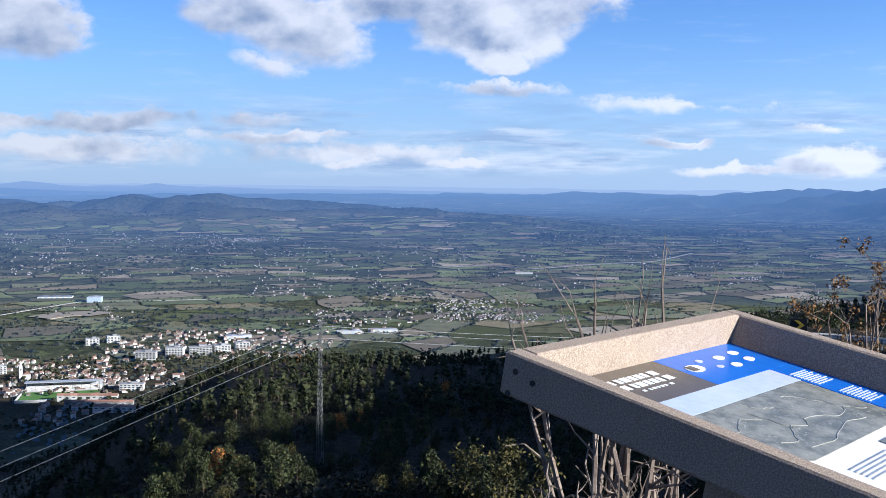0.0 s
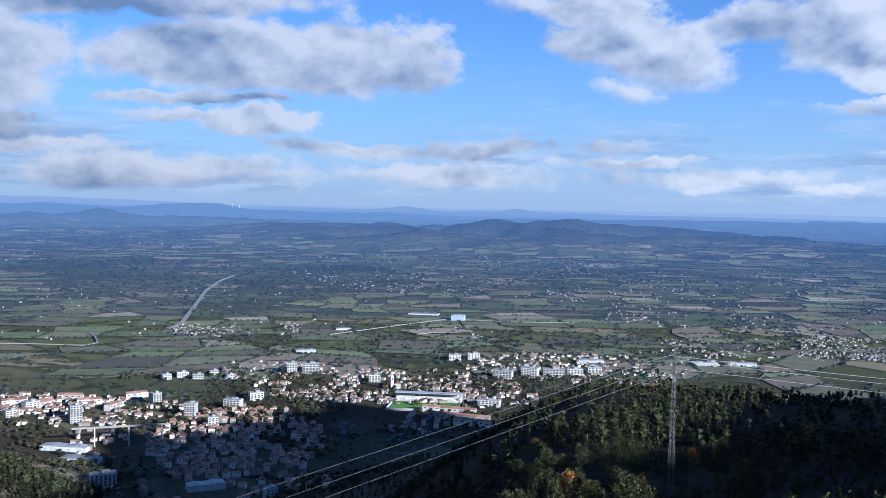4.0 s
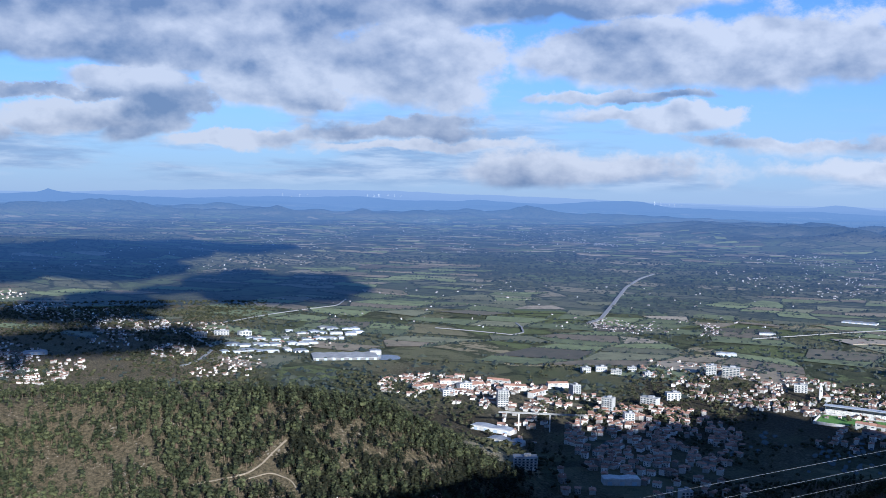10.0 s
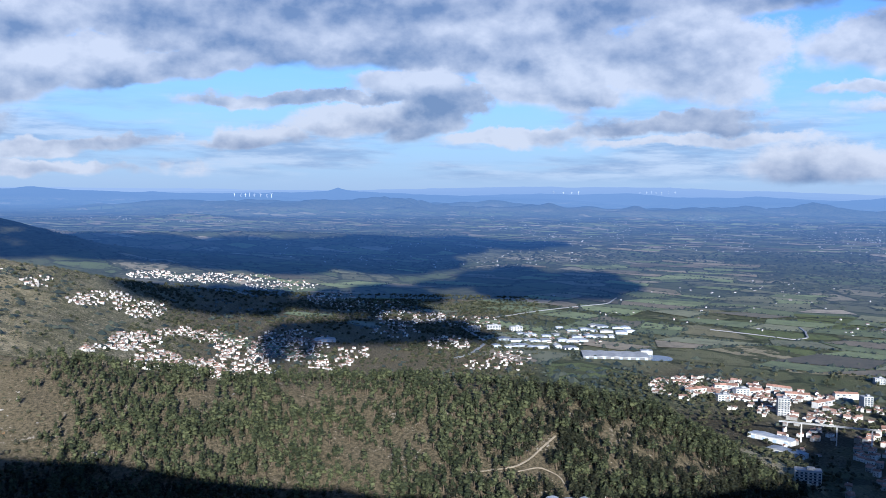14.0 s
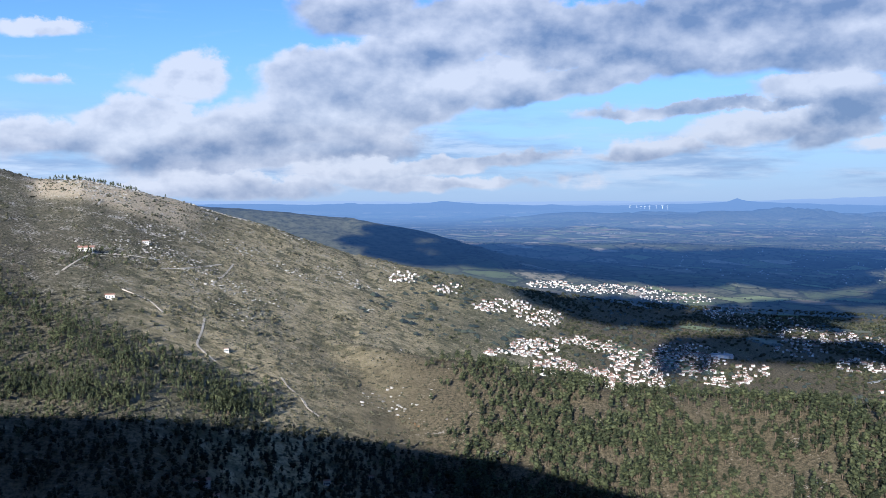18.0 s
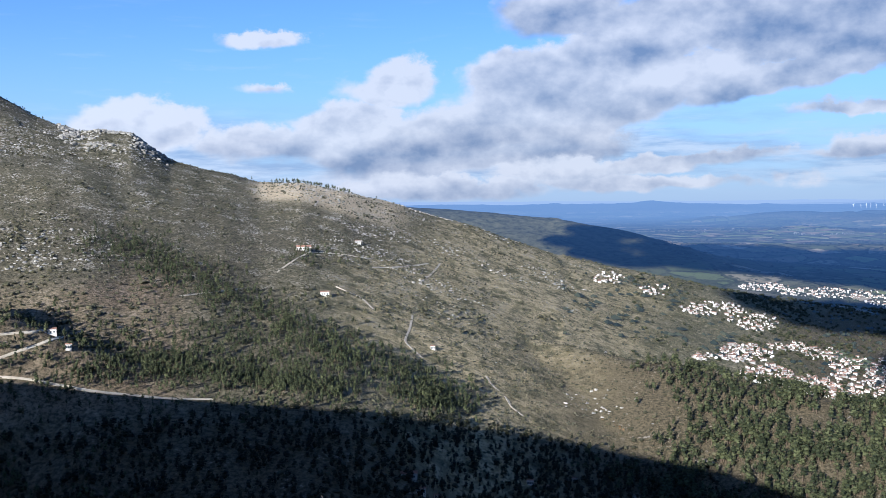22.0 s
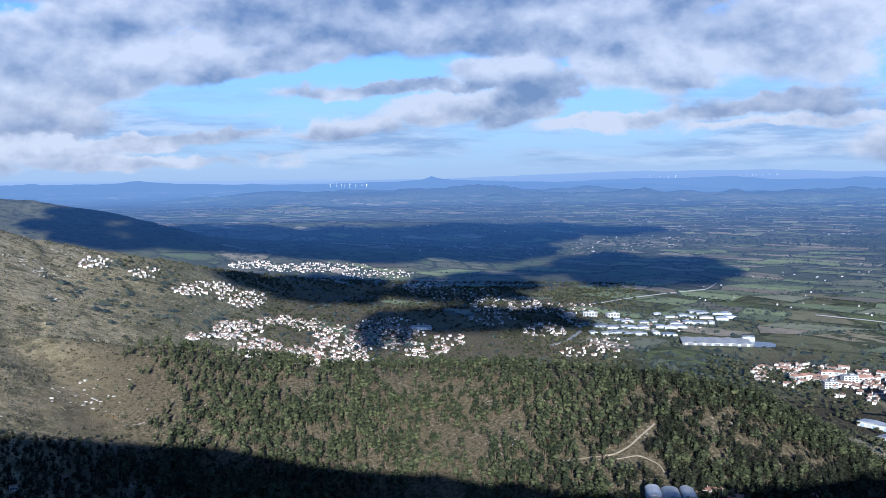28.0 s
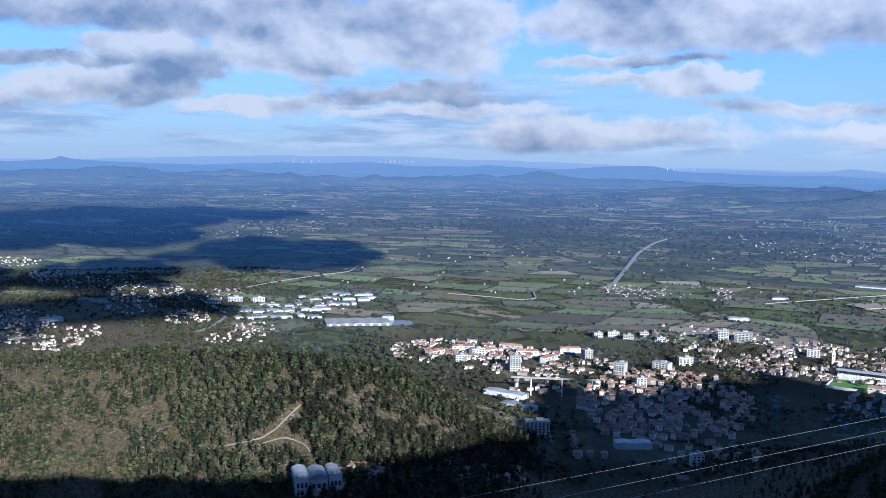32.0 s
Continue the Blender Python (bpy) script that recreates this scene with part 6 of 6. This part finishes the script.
prism(bm, [(26 * math.cos(q * 0.6283) * (1 + 0.15 * math.sin(3 * q)), 30 * math.sin(q * 0.6283)) for q in range(10)], 0.4)
part("water", bm, MAT_WATER, pond)


# ---- stadium ----
def stadium():
    m = sight(22.0, -12.0, -0.2, -8)
    top = thing("football_stadium", m, "small football ground with a long white stand and floodlights", "stadium")
    part("pitch", boxes(((104, 66, 1.0), (4, -6, 0.0))), MAT_TURF, top, "green turf pitch")
    for k in range(7):
        part("seat_tier", boxes(((104, 1.98, 1.0 + 0.9 * k), (4, 31 + 2.0 * k, 0.5 + 0.45 * k))), MAT_WHITE, top)
    part("stand_roof", boxes(((106, 15, 0.6), (4, 39, 13.0)), ((106, 0.8, 12), (4, 46.5, 6.5))), MAT_SHED, top)
    part("front_wall", boxes(((60, 1.0, 5), (-20, -40, 1.5)), ((1.0, 60, 4), (-50, -8, 1.5))), MAT_WHITE, top)
    for k in range(9):
        bm = bmesh.new()
        rod(bm, (-46 + 12.5 * k, 33, 0), (-46 + 12.5 * k, 33, 12.8), 0.25)
        part("stand_post", bm, MAT_STEEL, top)
    for x, y in ((-52, -38), (-40, 44), (48, 48), (60, -34), (62, 10)):
        bm = bmesh.new()
        rod(bm, (x, y, -2), (x, y, 27), 0.45, 0.22)
        mast = part("floodlight_mast", bm, MAT_STEEL, top)
        part("lamp_rack", boxes(((4.5, 0.5, 2.6), (x, y, 27.5))), MAT_SHED, mast)
    return top


stadium()


def terrace_row(az, el, count, turn):
    """A stepped row of white houses with red roofs, wall to wall."""
    m = sight(az, el, 0.3, turn)
    top = thing("terraced_houses", m, "stepped row of white houses with red tiled roofs", "terraced houses", "terraces below the stadium")
    for k in range(count):
        x = (k - count / 2) * 9
        unit = part("house_unit", boxes(((8.9, 10, 9 + 3), (x, 0, 3 - 0.25 * k))), MAT_WHITE, top)
        bm = bmesh.new()
        h = 9.0 - 0.25 * k
        solid(bm, [[(x - 4.6, -5.6, h), (x - 4.6, 5.6, h), (x - 4.6, 0, h + 2.4)], [(x + 4.4, -5.6, h), (x + 4.4, 5.6, h), (x + 4.4, 0, h + 2.4)]])
        part("roof", bm, MAT_TILES, unit)
        part("window", boxes(((3.6, 0.2, 1.4), (x, -5.03, 6.5 - 0.25 * k))), MAT_GLASS, unit)
    return top


for az, el, count, turn in ((20.2, -12.35, 9, -10), (19.6, -12.75, 10, -10), (18.6, -13.1, 7, -14), (38.5, -11.25, 4, 25), (43.6, -11.5, 5, 40), (42.0, -11.2, 4, -12), (46.6, -11.6, 4, 48), (39.7, -11.75, 5, 60), (41.0, -11.5, 4, 8), (44.9, -11.3, 4, 15)):
    terrace_row(az, el, count, turn)


# ---- footbridge over the ravine ----
def bridge():
    a, b = Vector(bearing(42.1, 1260, -12.85)), Vector(bearing(36.8, 1260, -12.75))
    mid, way = (a + b) / 2, b - a
    top = thing("footbridge", Matrix.Translation(mid) @ pose(0, 0, 0, 0, 0, math.degrees(math.atan2(way.y, way.x))), "slender white footbridge on tall piers over the ravine", "bridge")
    n = way.length
    part("deck", boxes(((n, 4.0, 1.0), (0, 0, 0)), ((n, 0.1, 0.5), (0, -1.9, 0.8)), ((n, 0.1, 0.5), (0, 1.9, 0.8))), MAT_WHITE, top)
    for f in (-0.27, 0.08, 0.42):
        x, y = mid.x + way.x * f, mid.y + way.y * f
        part("pier", boxes(((1.6, 2.6, mid.z + 8), (n * f, 0, -(mid.z + 8) / 2))), MAT_CONCRETE, top)


bridge()


# ---- church and domed hall ----
def church(az, el):
    top = thing("church", sight(az, el, 0.3, 10), "white church with a pointed bell tower", "church")
    part("nave", boxes(((12, 22, 12), (8, 0, 4))), MAT_WHITE, top)
    bm = bmesh.new()
    solid(bm, [[(1.5, -11.5, 10), (14.5, -11.5, 10), (8, -11.5, 14)], [(1.5, 11.5, 10), (14.5, 11.5, 10), (8, 11.5, 14)]])
    part("roof", bm, MAT_TILES, top)
    tower = part("tower", boxes(((5, 5, 24), (0, -8, 10))), MAT_WHITE, top)
    bm = bmesh.new()
    bmesh.ops.create_cone(bm, cap_ends=True, segments=4, radius1=3.6, radius2=0.2, depth=9, matrix=Matrix.Translation((0, -8, 26.5)) @ pose(0, 0, 0, 0, 0, 45))
    part("spire", bm, MAT_WHITE, tower)
    part("belfry_opening", boxes(((1.6, 5.2, 3.2), (0, -8, 18))), MAT_DARK, tower)


church(23.9, -11.0)


def vaulted_hall():
    top = thing("vaulted_hall", sight(53.8, -19.2, 0.5, 8, 500.0), "pale hall with three barrel-vaulted white roofs in shade", "hall")
    for x, w, h in ((-13, 11, 13), (0, 14, 11), (13, 10, 13)):
        part("bay_wall", boxes(((w, 24, h + 4), (x, 0, (h - 4) / 2))), MAT_WHITE, top)
        bm = bmesh.new()
        arc = [(x + w * 0.54 * math.cos(a * math.pi / 10), h + w * 0.3 * math.sin(a * math.pi / 10)) for a in range(11)]
        solid(bm, [[(p, y, q) for p, q in arc] for y in (-12.4, 12.4)])
        part("vault", bm, MAT_SHED, top)
        for k in range(3):
            part("window", boxes(((w * 0.18, 0.3, 3.5), (x + (k - 1) * w * 0.28, -12.05, h * 0.55))), MAT_GLASS, top)


vaulted_hall()


# ---- farm buildings on the mountain ----
def farm(az, el, w, label, turn=0):
    top = thing("farmhouse", sight(az, el, 0.3, turn, 400.0), label, "farmhouse", "farm buildings on the mountain")
    part("wall", boxes(((w, w * 0.5, 7), (0, 0, 1))), MAT_HOUSE, top)
    bm = bmesh.new()
    h = 4.5
    solid(bm, [[(-w / 2 - .4, -w / 4 - .4, h), (-w / 2 - .4, w / 4 + .4, h), (-w / 2 - .4, 0, h + w * 0.12)], [(w / 2 + .4, -w / 4 - .4, h), (w / 2 + .4, w / 4 + .4, h), (w / 2 + .4, 0, h + w * 0.12)]])
    part("roof", bm, MAT_TILES, top)
    for k in (-1, 0, 1):
        part("window", boxes(((1.2, 0.2, 1.4), (k * w * 0.3, -w / 4 - 0.05, 2.2))), MAT_GLASS, top)


for az, el, w, label in ((105.4, -3.0, 20, "long pale farmhouse with tiled roof on the mountain side"), (102.2, -2.65, 9, "small pale barn beside the mountain track"), (97.8, -9.0, 5, "small white hut in the scrub"),
                         (104.2, -5.7, 10, "small ruined stone house with red roof"), (119.5, -7.3, 9, "small white shed on the terraces"), (118.6, -8.2, 5, "white tank house beside the track"), (99.3, -16.4, 12, "white house low in the shaded gully"),
                         (98.6, -17.3, 7, "small grey shed in the shaded gully"), (97.6, -17.7, 5, "small pale outbuilding in the shaded gully"), (92.0, -16.8, 6, "small white cottage in the shaded wood"), (89.4, -16.6, 6, "small white cottage in the shaded wood"), (90.9, -17.1, 5, "small pale outbuilding in the shaded wood"), (77.8, -17.4, 5, "small white cottage in the shaded wood"),
                         (31.8, -18.1, 12, "white house alone in the shaded wood")):
    farm(az, el, w, label)


# ---- wind turbines on the far hills ----
def turbine(az, x, y, z, high):
    at, k = to_world(x, y, z)
    top = thing("wind_turbine", Matrix.Translation(at) @ pose(0, 0, 0, 0, 0, az) @ Matrix.Scale(float(k), 4), "white wind turbine on a far hazy ridge", "wind turbine", "wind farm")
    bm = bmesh.new()
    rod(bm, (0, 0, -10), (0, 0, high), 2.0, 1.2)
    part("tower", bm, MAT_FAR_TOWER, top)
    part("nacelle", boxes(((4, 9, 4), (0, 0, high))), MAT_FAR_TOWER, top)
    for q in range(3):
        a = q * 2.094 + az
        bm = bmesh.new()
        rod(bm, (0, -7, high), (high * 0.5 * math.sin(a), -7, high + high * 0.5 * math.cos(a)), 1.2, 0.4, 4)
        part("blade", bm, MAT_FAR_TOWER, top)


for base, el, count, step in ((74.0, -0.72, 8, 0.3), (50.2, -0.22, 7, 0.32), (33.3, -0.42, 6, 0.3), (55.2, -0.3, 4, 0.5)):
    way = np.array([base - k * step + 0.07 * math.sin(5 * k) for k in range(count)])
    for a, x, y, z in zip(way, *meet(way, np.full(count, el), 4000.0)):
        turbine(float(a), float(x), float(y), float(z), 48)

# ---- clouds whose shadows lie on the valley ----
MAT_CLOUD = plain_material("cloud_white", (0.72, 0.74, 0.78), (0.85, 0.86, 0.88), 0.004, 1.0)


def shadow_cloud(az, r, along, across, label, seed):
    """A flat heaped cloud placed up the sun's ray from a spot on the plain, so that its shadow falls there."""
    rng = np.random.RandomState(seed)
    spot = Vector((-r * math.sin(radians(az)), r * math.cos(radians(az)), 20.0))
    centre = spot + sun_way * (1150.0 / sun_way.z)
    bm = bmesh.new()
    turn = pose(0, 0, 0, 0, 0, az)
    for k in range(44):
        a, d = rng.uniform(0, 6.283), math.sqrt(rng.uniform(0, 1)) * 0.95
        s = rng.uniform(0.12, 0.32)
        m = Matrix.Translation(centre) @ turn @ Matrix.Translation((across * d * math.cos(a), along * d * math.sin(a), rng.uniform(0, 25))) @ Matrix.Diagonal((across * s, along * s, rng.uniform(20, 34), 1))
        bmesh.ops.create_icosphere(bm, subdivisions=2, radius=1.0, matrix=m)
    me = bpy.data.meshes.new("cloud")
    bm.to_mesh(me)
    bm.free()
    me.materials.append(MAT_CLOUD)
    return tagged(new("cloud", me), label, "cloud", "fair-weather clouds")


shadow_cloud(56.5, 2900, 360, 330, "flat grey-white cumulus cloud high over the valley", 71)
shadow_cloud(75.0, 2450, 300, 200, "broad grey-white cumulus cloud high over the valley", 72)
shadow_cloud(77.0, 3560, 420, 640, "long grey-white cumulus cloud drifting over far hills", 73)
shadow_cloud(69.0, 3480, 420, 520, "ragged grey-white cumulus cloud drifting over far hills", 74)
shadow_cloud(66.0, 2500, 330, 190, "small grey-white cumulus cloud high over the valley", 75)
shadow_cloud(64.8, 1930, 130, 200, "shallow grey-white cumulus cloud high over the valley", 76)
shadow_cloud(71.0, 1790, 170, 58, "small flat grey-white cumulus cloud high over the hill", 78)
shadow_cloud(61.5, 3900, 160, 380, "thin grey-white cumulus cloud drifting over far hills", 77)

# ---- trees of the near slope ----
MAT_OAK = foliage("oak_leaves", (0.022, 0.024, 0.009), (0.105, 0.092, 0.03))
MAT_ORANGE = foliage("autumn_leaves", (0.16, 0.06, 0.02), (0.42, 0.19, 0.045))
MAT_RUST = foliage("rusty_leaves", (0.10, 0.05, 0.018), (0.24, 0.13, 0.045))
MAT_LEAF = foliage("pine_sprays", (0.012, 0.018, 0.008), (0.058, 0.066, 0.025))
MAT_TWIG = plain_material("bare_twig", (0.12, 0.09, 0.072), (0.26, 0.21, 0.17), 8.0, 0.9)


def crown(rng, height, spread, low, leaves, size):
    """Many small leaf sprays round a few boughs: an uneven crown with gaps."""
    hubs = []
    for k in range(9):
        f = (k + 0.5) / 9
        a = 2.4 * k + rng.uniform(-0.4, 0.4)
        w = spread * (math.sin(math.pi * min(0.95, 0.25 + 0.75 * f)) * 0.8 + 0.1)
        hubs.append((w * math.cos(a) * rng.uniform(0.3, 0.9), w * math.sin(a) * rng.uniform(0.3, 0.9), height * (low + (0.95 - low) * f)))
    hubs = np.array(hubs)
    pick = rng.randint(0, len(hubs), leaves)
    at = hubs[pick] + rng.normal(0, 1, (leaves, 3)) * np.array([spread * 0.24, spread * 0.24, height * 0.065])
    a, b = rng.normal(0, 1, (leaves, 3)), rng.normal(0, 1, (leaves, 3))
    a /= np.linalg.norm(a, axis=1)[:, None]
    b -= a * (a * b).sum(1)[:, None]
    b /= np.linalg.norm(b, axis=1)[:, None]
    s = size * rng.uniform(0.6, 1.4, (leaves, 1))
    v = np.stack([at - a * s, at - b * s * 0.45, at + a * s, at + b * s * 0.45], 1)
    return hubs, v.reshape(-1, 3), np.arange(leaves * 4).reshape(-1, 4)


def tree_kind(name, seed, height, spread, low, leaves, size, mat):
    rng = np.random.RandomState(seed)
    top = new(name)
    hubs, v, f = crown(rng, height, spread, low, leaves, size)
    bm = bmesh.new()
    rod(bm, (0, 0, -1.0), (0.1, 0.05, height * 0.8), height * 0.022, height * 0.008, 7)
    for h in hubs:
        rod(bm, (0.05, 0.03, max(0.3, h[2] - spread * 0.5)), h, height * 0.007, height * 0.002, 5)
    part("trunk", bm, MAT_BARK, top)
    ob = new("crown", mesh_from("crown", v, f, [mat]))
    ob.parent = top
    return top


KINDS = [tree_kind("pine_tree", 81, 9.0, 2.3, 0.25, 700, 0.32, MAT_LEAF), tree_kind("pine_tree", 82, 8.0, 2.6, 0.3, 700, 0.32, MAT_LEAF), tree_kind("pine_tree", 83, 10.0, 2.2, 0.35, 700, 0.32, MAT_LEAF),
         tree_kind("oak_tree", 84, 6.5, 2.6, 0.25, 650, 0.26, MAT_OAK), tree_kind("oak_tree", 85, 5.5, 2.4, 0.2, 650, 0.26, MAT_OAK), tree_kind("chestnut_tree", 86, 6.0, 2.5, 0.25, 650, 0.26, MAT_ORANGE), tree_kind("pine_tree", 87, 10.0, 2.6, 0.25, 5000, 0.11, MAT_LEAF)]
SAYS = ["dark green maritime pine on the shaded slope", "spreading dark green pine on the shaded slope", "tall slender pine on the shaded slope",
        "yellow-green oak turning with autumn", "low yellowish oak with thin leaves", "orange autumn chestnut among dark pines", "bushy green pine beside the terrace"]


def plant(q, az, r, scale, turn):
    x, y = -r * math.sin(radians(az)), r * math.cos(radians(az))
    m = Matrix.Translation((x, y, float(land(x, y)) - 0.1)) @ pose(0, 0, 0, 0, 0, turn)
    ob = copy_thing(KINDS[q], m)
    ob.scale = (scale, scale, scale * (0.9 + 0.2 * ((turn * 7.3) % 1)))
    tagged(ob, SAYS[q], "tree", "trees of the near slope")


x, y, rng = scatter(91, 520, (-30, 30), (95, 330), lambda x, y, az, r: (0.25 + 0.75 * smooth(wave(x, y, 45, 22, 3), -0.4, 0.1)) * (1 - 0.6 * smooth(az, 18, 28)) * smooth(r, 90, 130))
for i in range(min(len(x), 290)):
    az, r = math.degrees(math.atan2(-x[i], y[i])), math.hypot(x[i], y[i])
    q = int(rng.choice(6, p=(0.31, 0.27, 0.23, 0.09, 0.08, 0.02)))
    plant(q, az, r, rng.uniform(0.45, 0.8), rng.uniform(0, 360))
x, y, rng = scatter(92, 130, (-9, 17), (112, 240))
for i in range(len(x)):
    az, r = math.degrees(math.atan2(-x[i], y[i])), math.hypot(x[i], y[i])
    plant(int(rng.choice(6, p=(0.28, 0.25, 0.12, 0.17, 0.15, 0.03))), az, r, rng.uniform(0.35, 0.62), rng.uniform(0, 360))
for az, r, q, s in ((13.1, 165, 5, 1.0), (12.5, 168, 5, 0.8), (-0.3, 300, 5, 1.2), (0.6, 310, 5, 1.0), (6.0, 230, 5, 0.8), (4.7, 250, 5, 0.7), (3.2, 205, 3, 1.0), (1.0, 215, 3, 1.0), (-1.0, 260, 4, 0.9),
                    (-17.6, 88, 6, 0.85), (-18.6, 92, 6, 0.95), (-19.6, 86, 6, 0.7), (-21.2, 90, 6, 0.8), (-22.2, 94, 6, 0.9), (-16.6, 96, 6, 0.8), (-23.8, 92, 6, 0.75), (-25.5, 90, 6, 0.8)):
    plant(q, az, r, s, az * 37 % 360)
for ob in KINDS:
    for o in (*ob.children_recursive, ob):
        bpy.data.objects.remove(o)


# ---- bare and leafy shrubs at the terrace edge ----
def bare_shrub(az, r, height, stems, seed, label, leaves=None, lean=0.25, count=0, size=0.05, group="shrubs at the terrace"):
    rng = np.random.RandomState(seed)
    x, y = -r * math.sin(radians(az)), r * math.cos(radians(az))
    top = thing("shrub", Matrix.Translation((x, y, float(land(x, y)) - 0.05)), label, "shrub", group)
    tips = []
    for k in range(stems):
        bm = bmesh.new()
        p = Vector((rng.uniform(-0.12, 0.12), rng.uniform(-0.12, 0.12), 0))
        way = Vector((rng.normal(0, lean), rng.normal(0, lean), 1)).normalized()
        n = 7
        h = height * rng.uniform(0.85, 1.0)
        for i in range(n):
            q = p + way * (h / n)
            w = 0.021 * height / 2 * (1 - i / n) + 0.006
            rod(bm, p, q, w, w * 0.85, 5)
            if i > 1:
                for _ in range(2):
                    tw = (way + Vector(rng.normal(0, 0.55, 3))).normalized()
                    e = q + tw * h * rng.uniform(0.05, 0.15)
                    rod(bm, q, e, w * 0.5, w * 0.25, 4)
                    e2 = e + (tw + Vector(rng.normal(0, 0.6, 3))).normalized() * h * 0.07
                    rod(bm, e, e2, w * 0.3, w * 0.15, 4)
                    tips += [e, e2]
            way = (way + Vector((rng.normal(0, 0.06), rng.normal(0, 0.06), 0.05))).normalized()
            p = q
        part("stem", bm, MAT_TWIG, top)
    if leaves:
        tips = np.array([tuple(t) for t in tips])
        at = tips[rng.randint(0, len(tips), count)] + rng.normal(0, size * 1.6, (count, 3))
        a, b = rng.normal(0, 1, (count, 3)), rng.normal(0, 1, (count, 3))
        a, b = a / np.linalg.norm(a, axis=1)[:, None] * size, b / np.linalg.norm(b, axis=1)[:, None] * size * 0.6
        v = np.stack([at - a, at - b, at + a, at + b], 1).reshape(-1, 3)
        ob = new("leaves", mesh_from("leaves", v, np.arange(count * 4).reshape(-1, 4), [leaves]))
        ob.parent = top
    return top


BARE = "bare leafless shrub with pale thin twigs"
for az, r, h, stems, seed in ((-8.2, 6.0, 2.05, 2, 1), (-9.0, 6.2, 2.2, 3, 2), (-9.5, 6.1, 2.05, 2, 8), (-12.0, 6.0, 2.25, 3, 3), (-12.9, 6.4, 2.1, 2, 4), (-13.6, 6.3, 1.95, 3, 14), (-7.6, 4.2, 0.75, 4, 5), (-9.4, 4.2, 0.8, 5, 6), (-11.0, 4.2, 0.8, 5, 7),
                              (103.8, 8.0, 1.25, 5, 9), (101.9, 8.3, 0.95, 4, 10), (107.0, 8.5, 0.5, 3, 11)):
    bare_shrub(az, r, h, stems, seed, BARE, lean=0.06 if r > 5 else 0.16)
bare_shrub(-24.1, 14.0, 4.7, 5, 12, "sparse shrub with rusty autumn leaves", MAT_RUST, 0.025, 3600, 0.024)
bare_shrub(-4.0, 22.0, 2.6, 9, 13, "leafy yellow-green shrub below the board", MAT_OAK, 0.3, 5000, 0.05)
bare_shrub(-2.4, 25.0, 2.6, 8, 15, "leafy dark green shrub below the board", MAT_LEAF, 0.3, 5000, 0.06)


# ---- road bend beside the terrace ----
MAT_SIGN_BLACK = plain_material("sign_black", (0.012, 0.012, 0.013), (0.02, 0.02, 0.022), 2.0, 0.5)
MAT_SIGN_YELLOW = plain_material("sign_yellow", (0.50, 0.33, 0.03), (0.58, 0.39, 0.04), 2.0, 0.5)


def guard_rail():
    """A crash barrier round the bend: one curved beam on posts."""
    spots = []
    for k in range(13):
        a, r = -19.6 - 0.75 * k, 62.0 - 0.045 * (k - 4) ** 2
        x, y = -r * math.sin(radians(a)), r * math.cos(radians(a))
        spots.append(Vector((x, y, float(land(x, y)))))
    top = thing("guard_rail", Matrix.Translation(spots[0]), "pale galvanised crash barrier round a road bend", "guard rail")
    bm = bmesh.new()
    rings = []
    for p, q in zip(spots, spots[1:] + [spots[-1] * 2 - spots[-2]]):
        out = (q - p).cross(Vector((0, 0, 1))).normalized()
        base = p - spots[0]
        rings.append([base + out * d + Vector((0, 0, h)) for d, h in ((0.0, 0.40), (0.06, 0.47), (0.0, 0.55), (0.06, 0.64), (0.0, 0.72), (-0.05, 0.72), (-0.05, 0.40))])
    solid(bm, rings)
    part("beam", bm, MAT_CONCRETE, top)
    for p in spots:
        part("post", boxes(((0.1, 0.1, 0.95), tuple(p - spots[0] + Vector((0, 0, 0.22))))), MAT_STEEL, top)


def chevron_sign():
    x, y = -61.0 * math.sin(radians(-20.55)), 61.0 * math.cos(radians(-20.55))
    top = thing("chevron_sign", Matrix.Translation((x, y, float(land(x, y)))) @ pose(0, 0, 0, 0, 0, -20.55), "black road sign with a yellow chevron on a post", "road sign")
    part("post", boxes(((0.07, 0.07, 1.7), (0, 0.05, 0.7))), MAT_STEEL, top)
    plate = part("plate", boxes(((0.95, 0.03, 0.75), (0, 0, 1.25)), bevel=0.008), MAT_SIGN_BLACK, top)
    bm = bmesh.new()
    for z0, z1 in ((0.98, 1.25), (1.25, 1.52)):
        ring = [(-0.25 if z0 < 1.2 else 0.08, z0), (0.0 if z0 < 1.2 else 0.33, z0), (0.33 if z0 < 1.2 else 0.0, z1), (0.08 if z0 < 1.2 else -0.25, z1)]
        solid(bm, [[(a, -0.028, z) for a, z in ring], [(a, -0.018, z) for a, z in ring]])
    part("chevron", bm, MAT_SIGN_YELLOW, plate, "yellow chevron")


guard_rail()
chevron_sign()
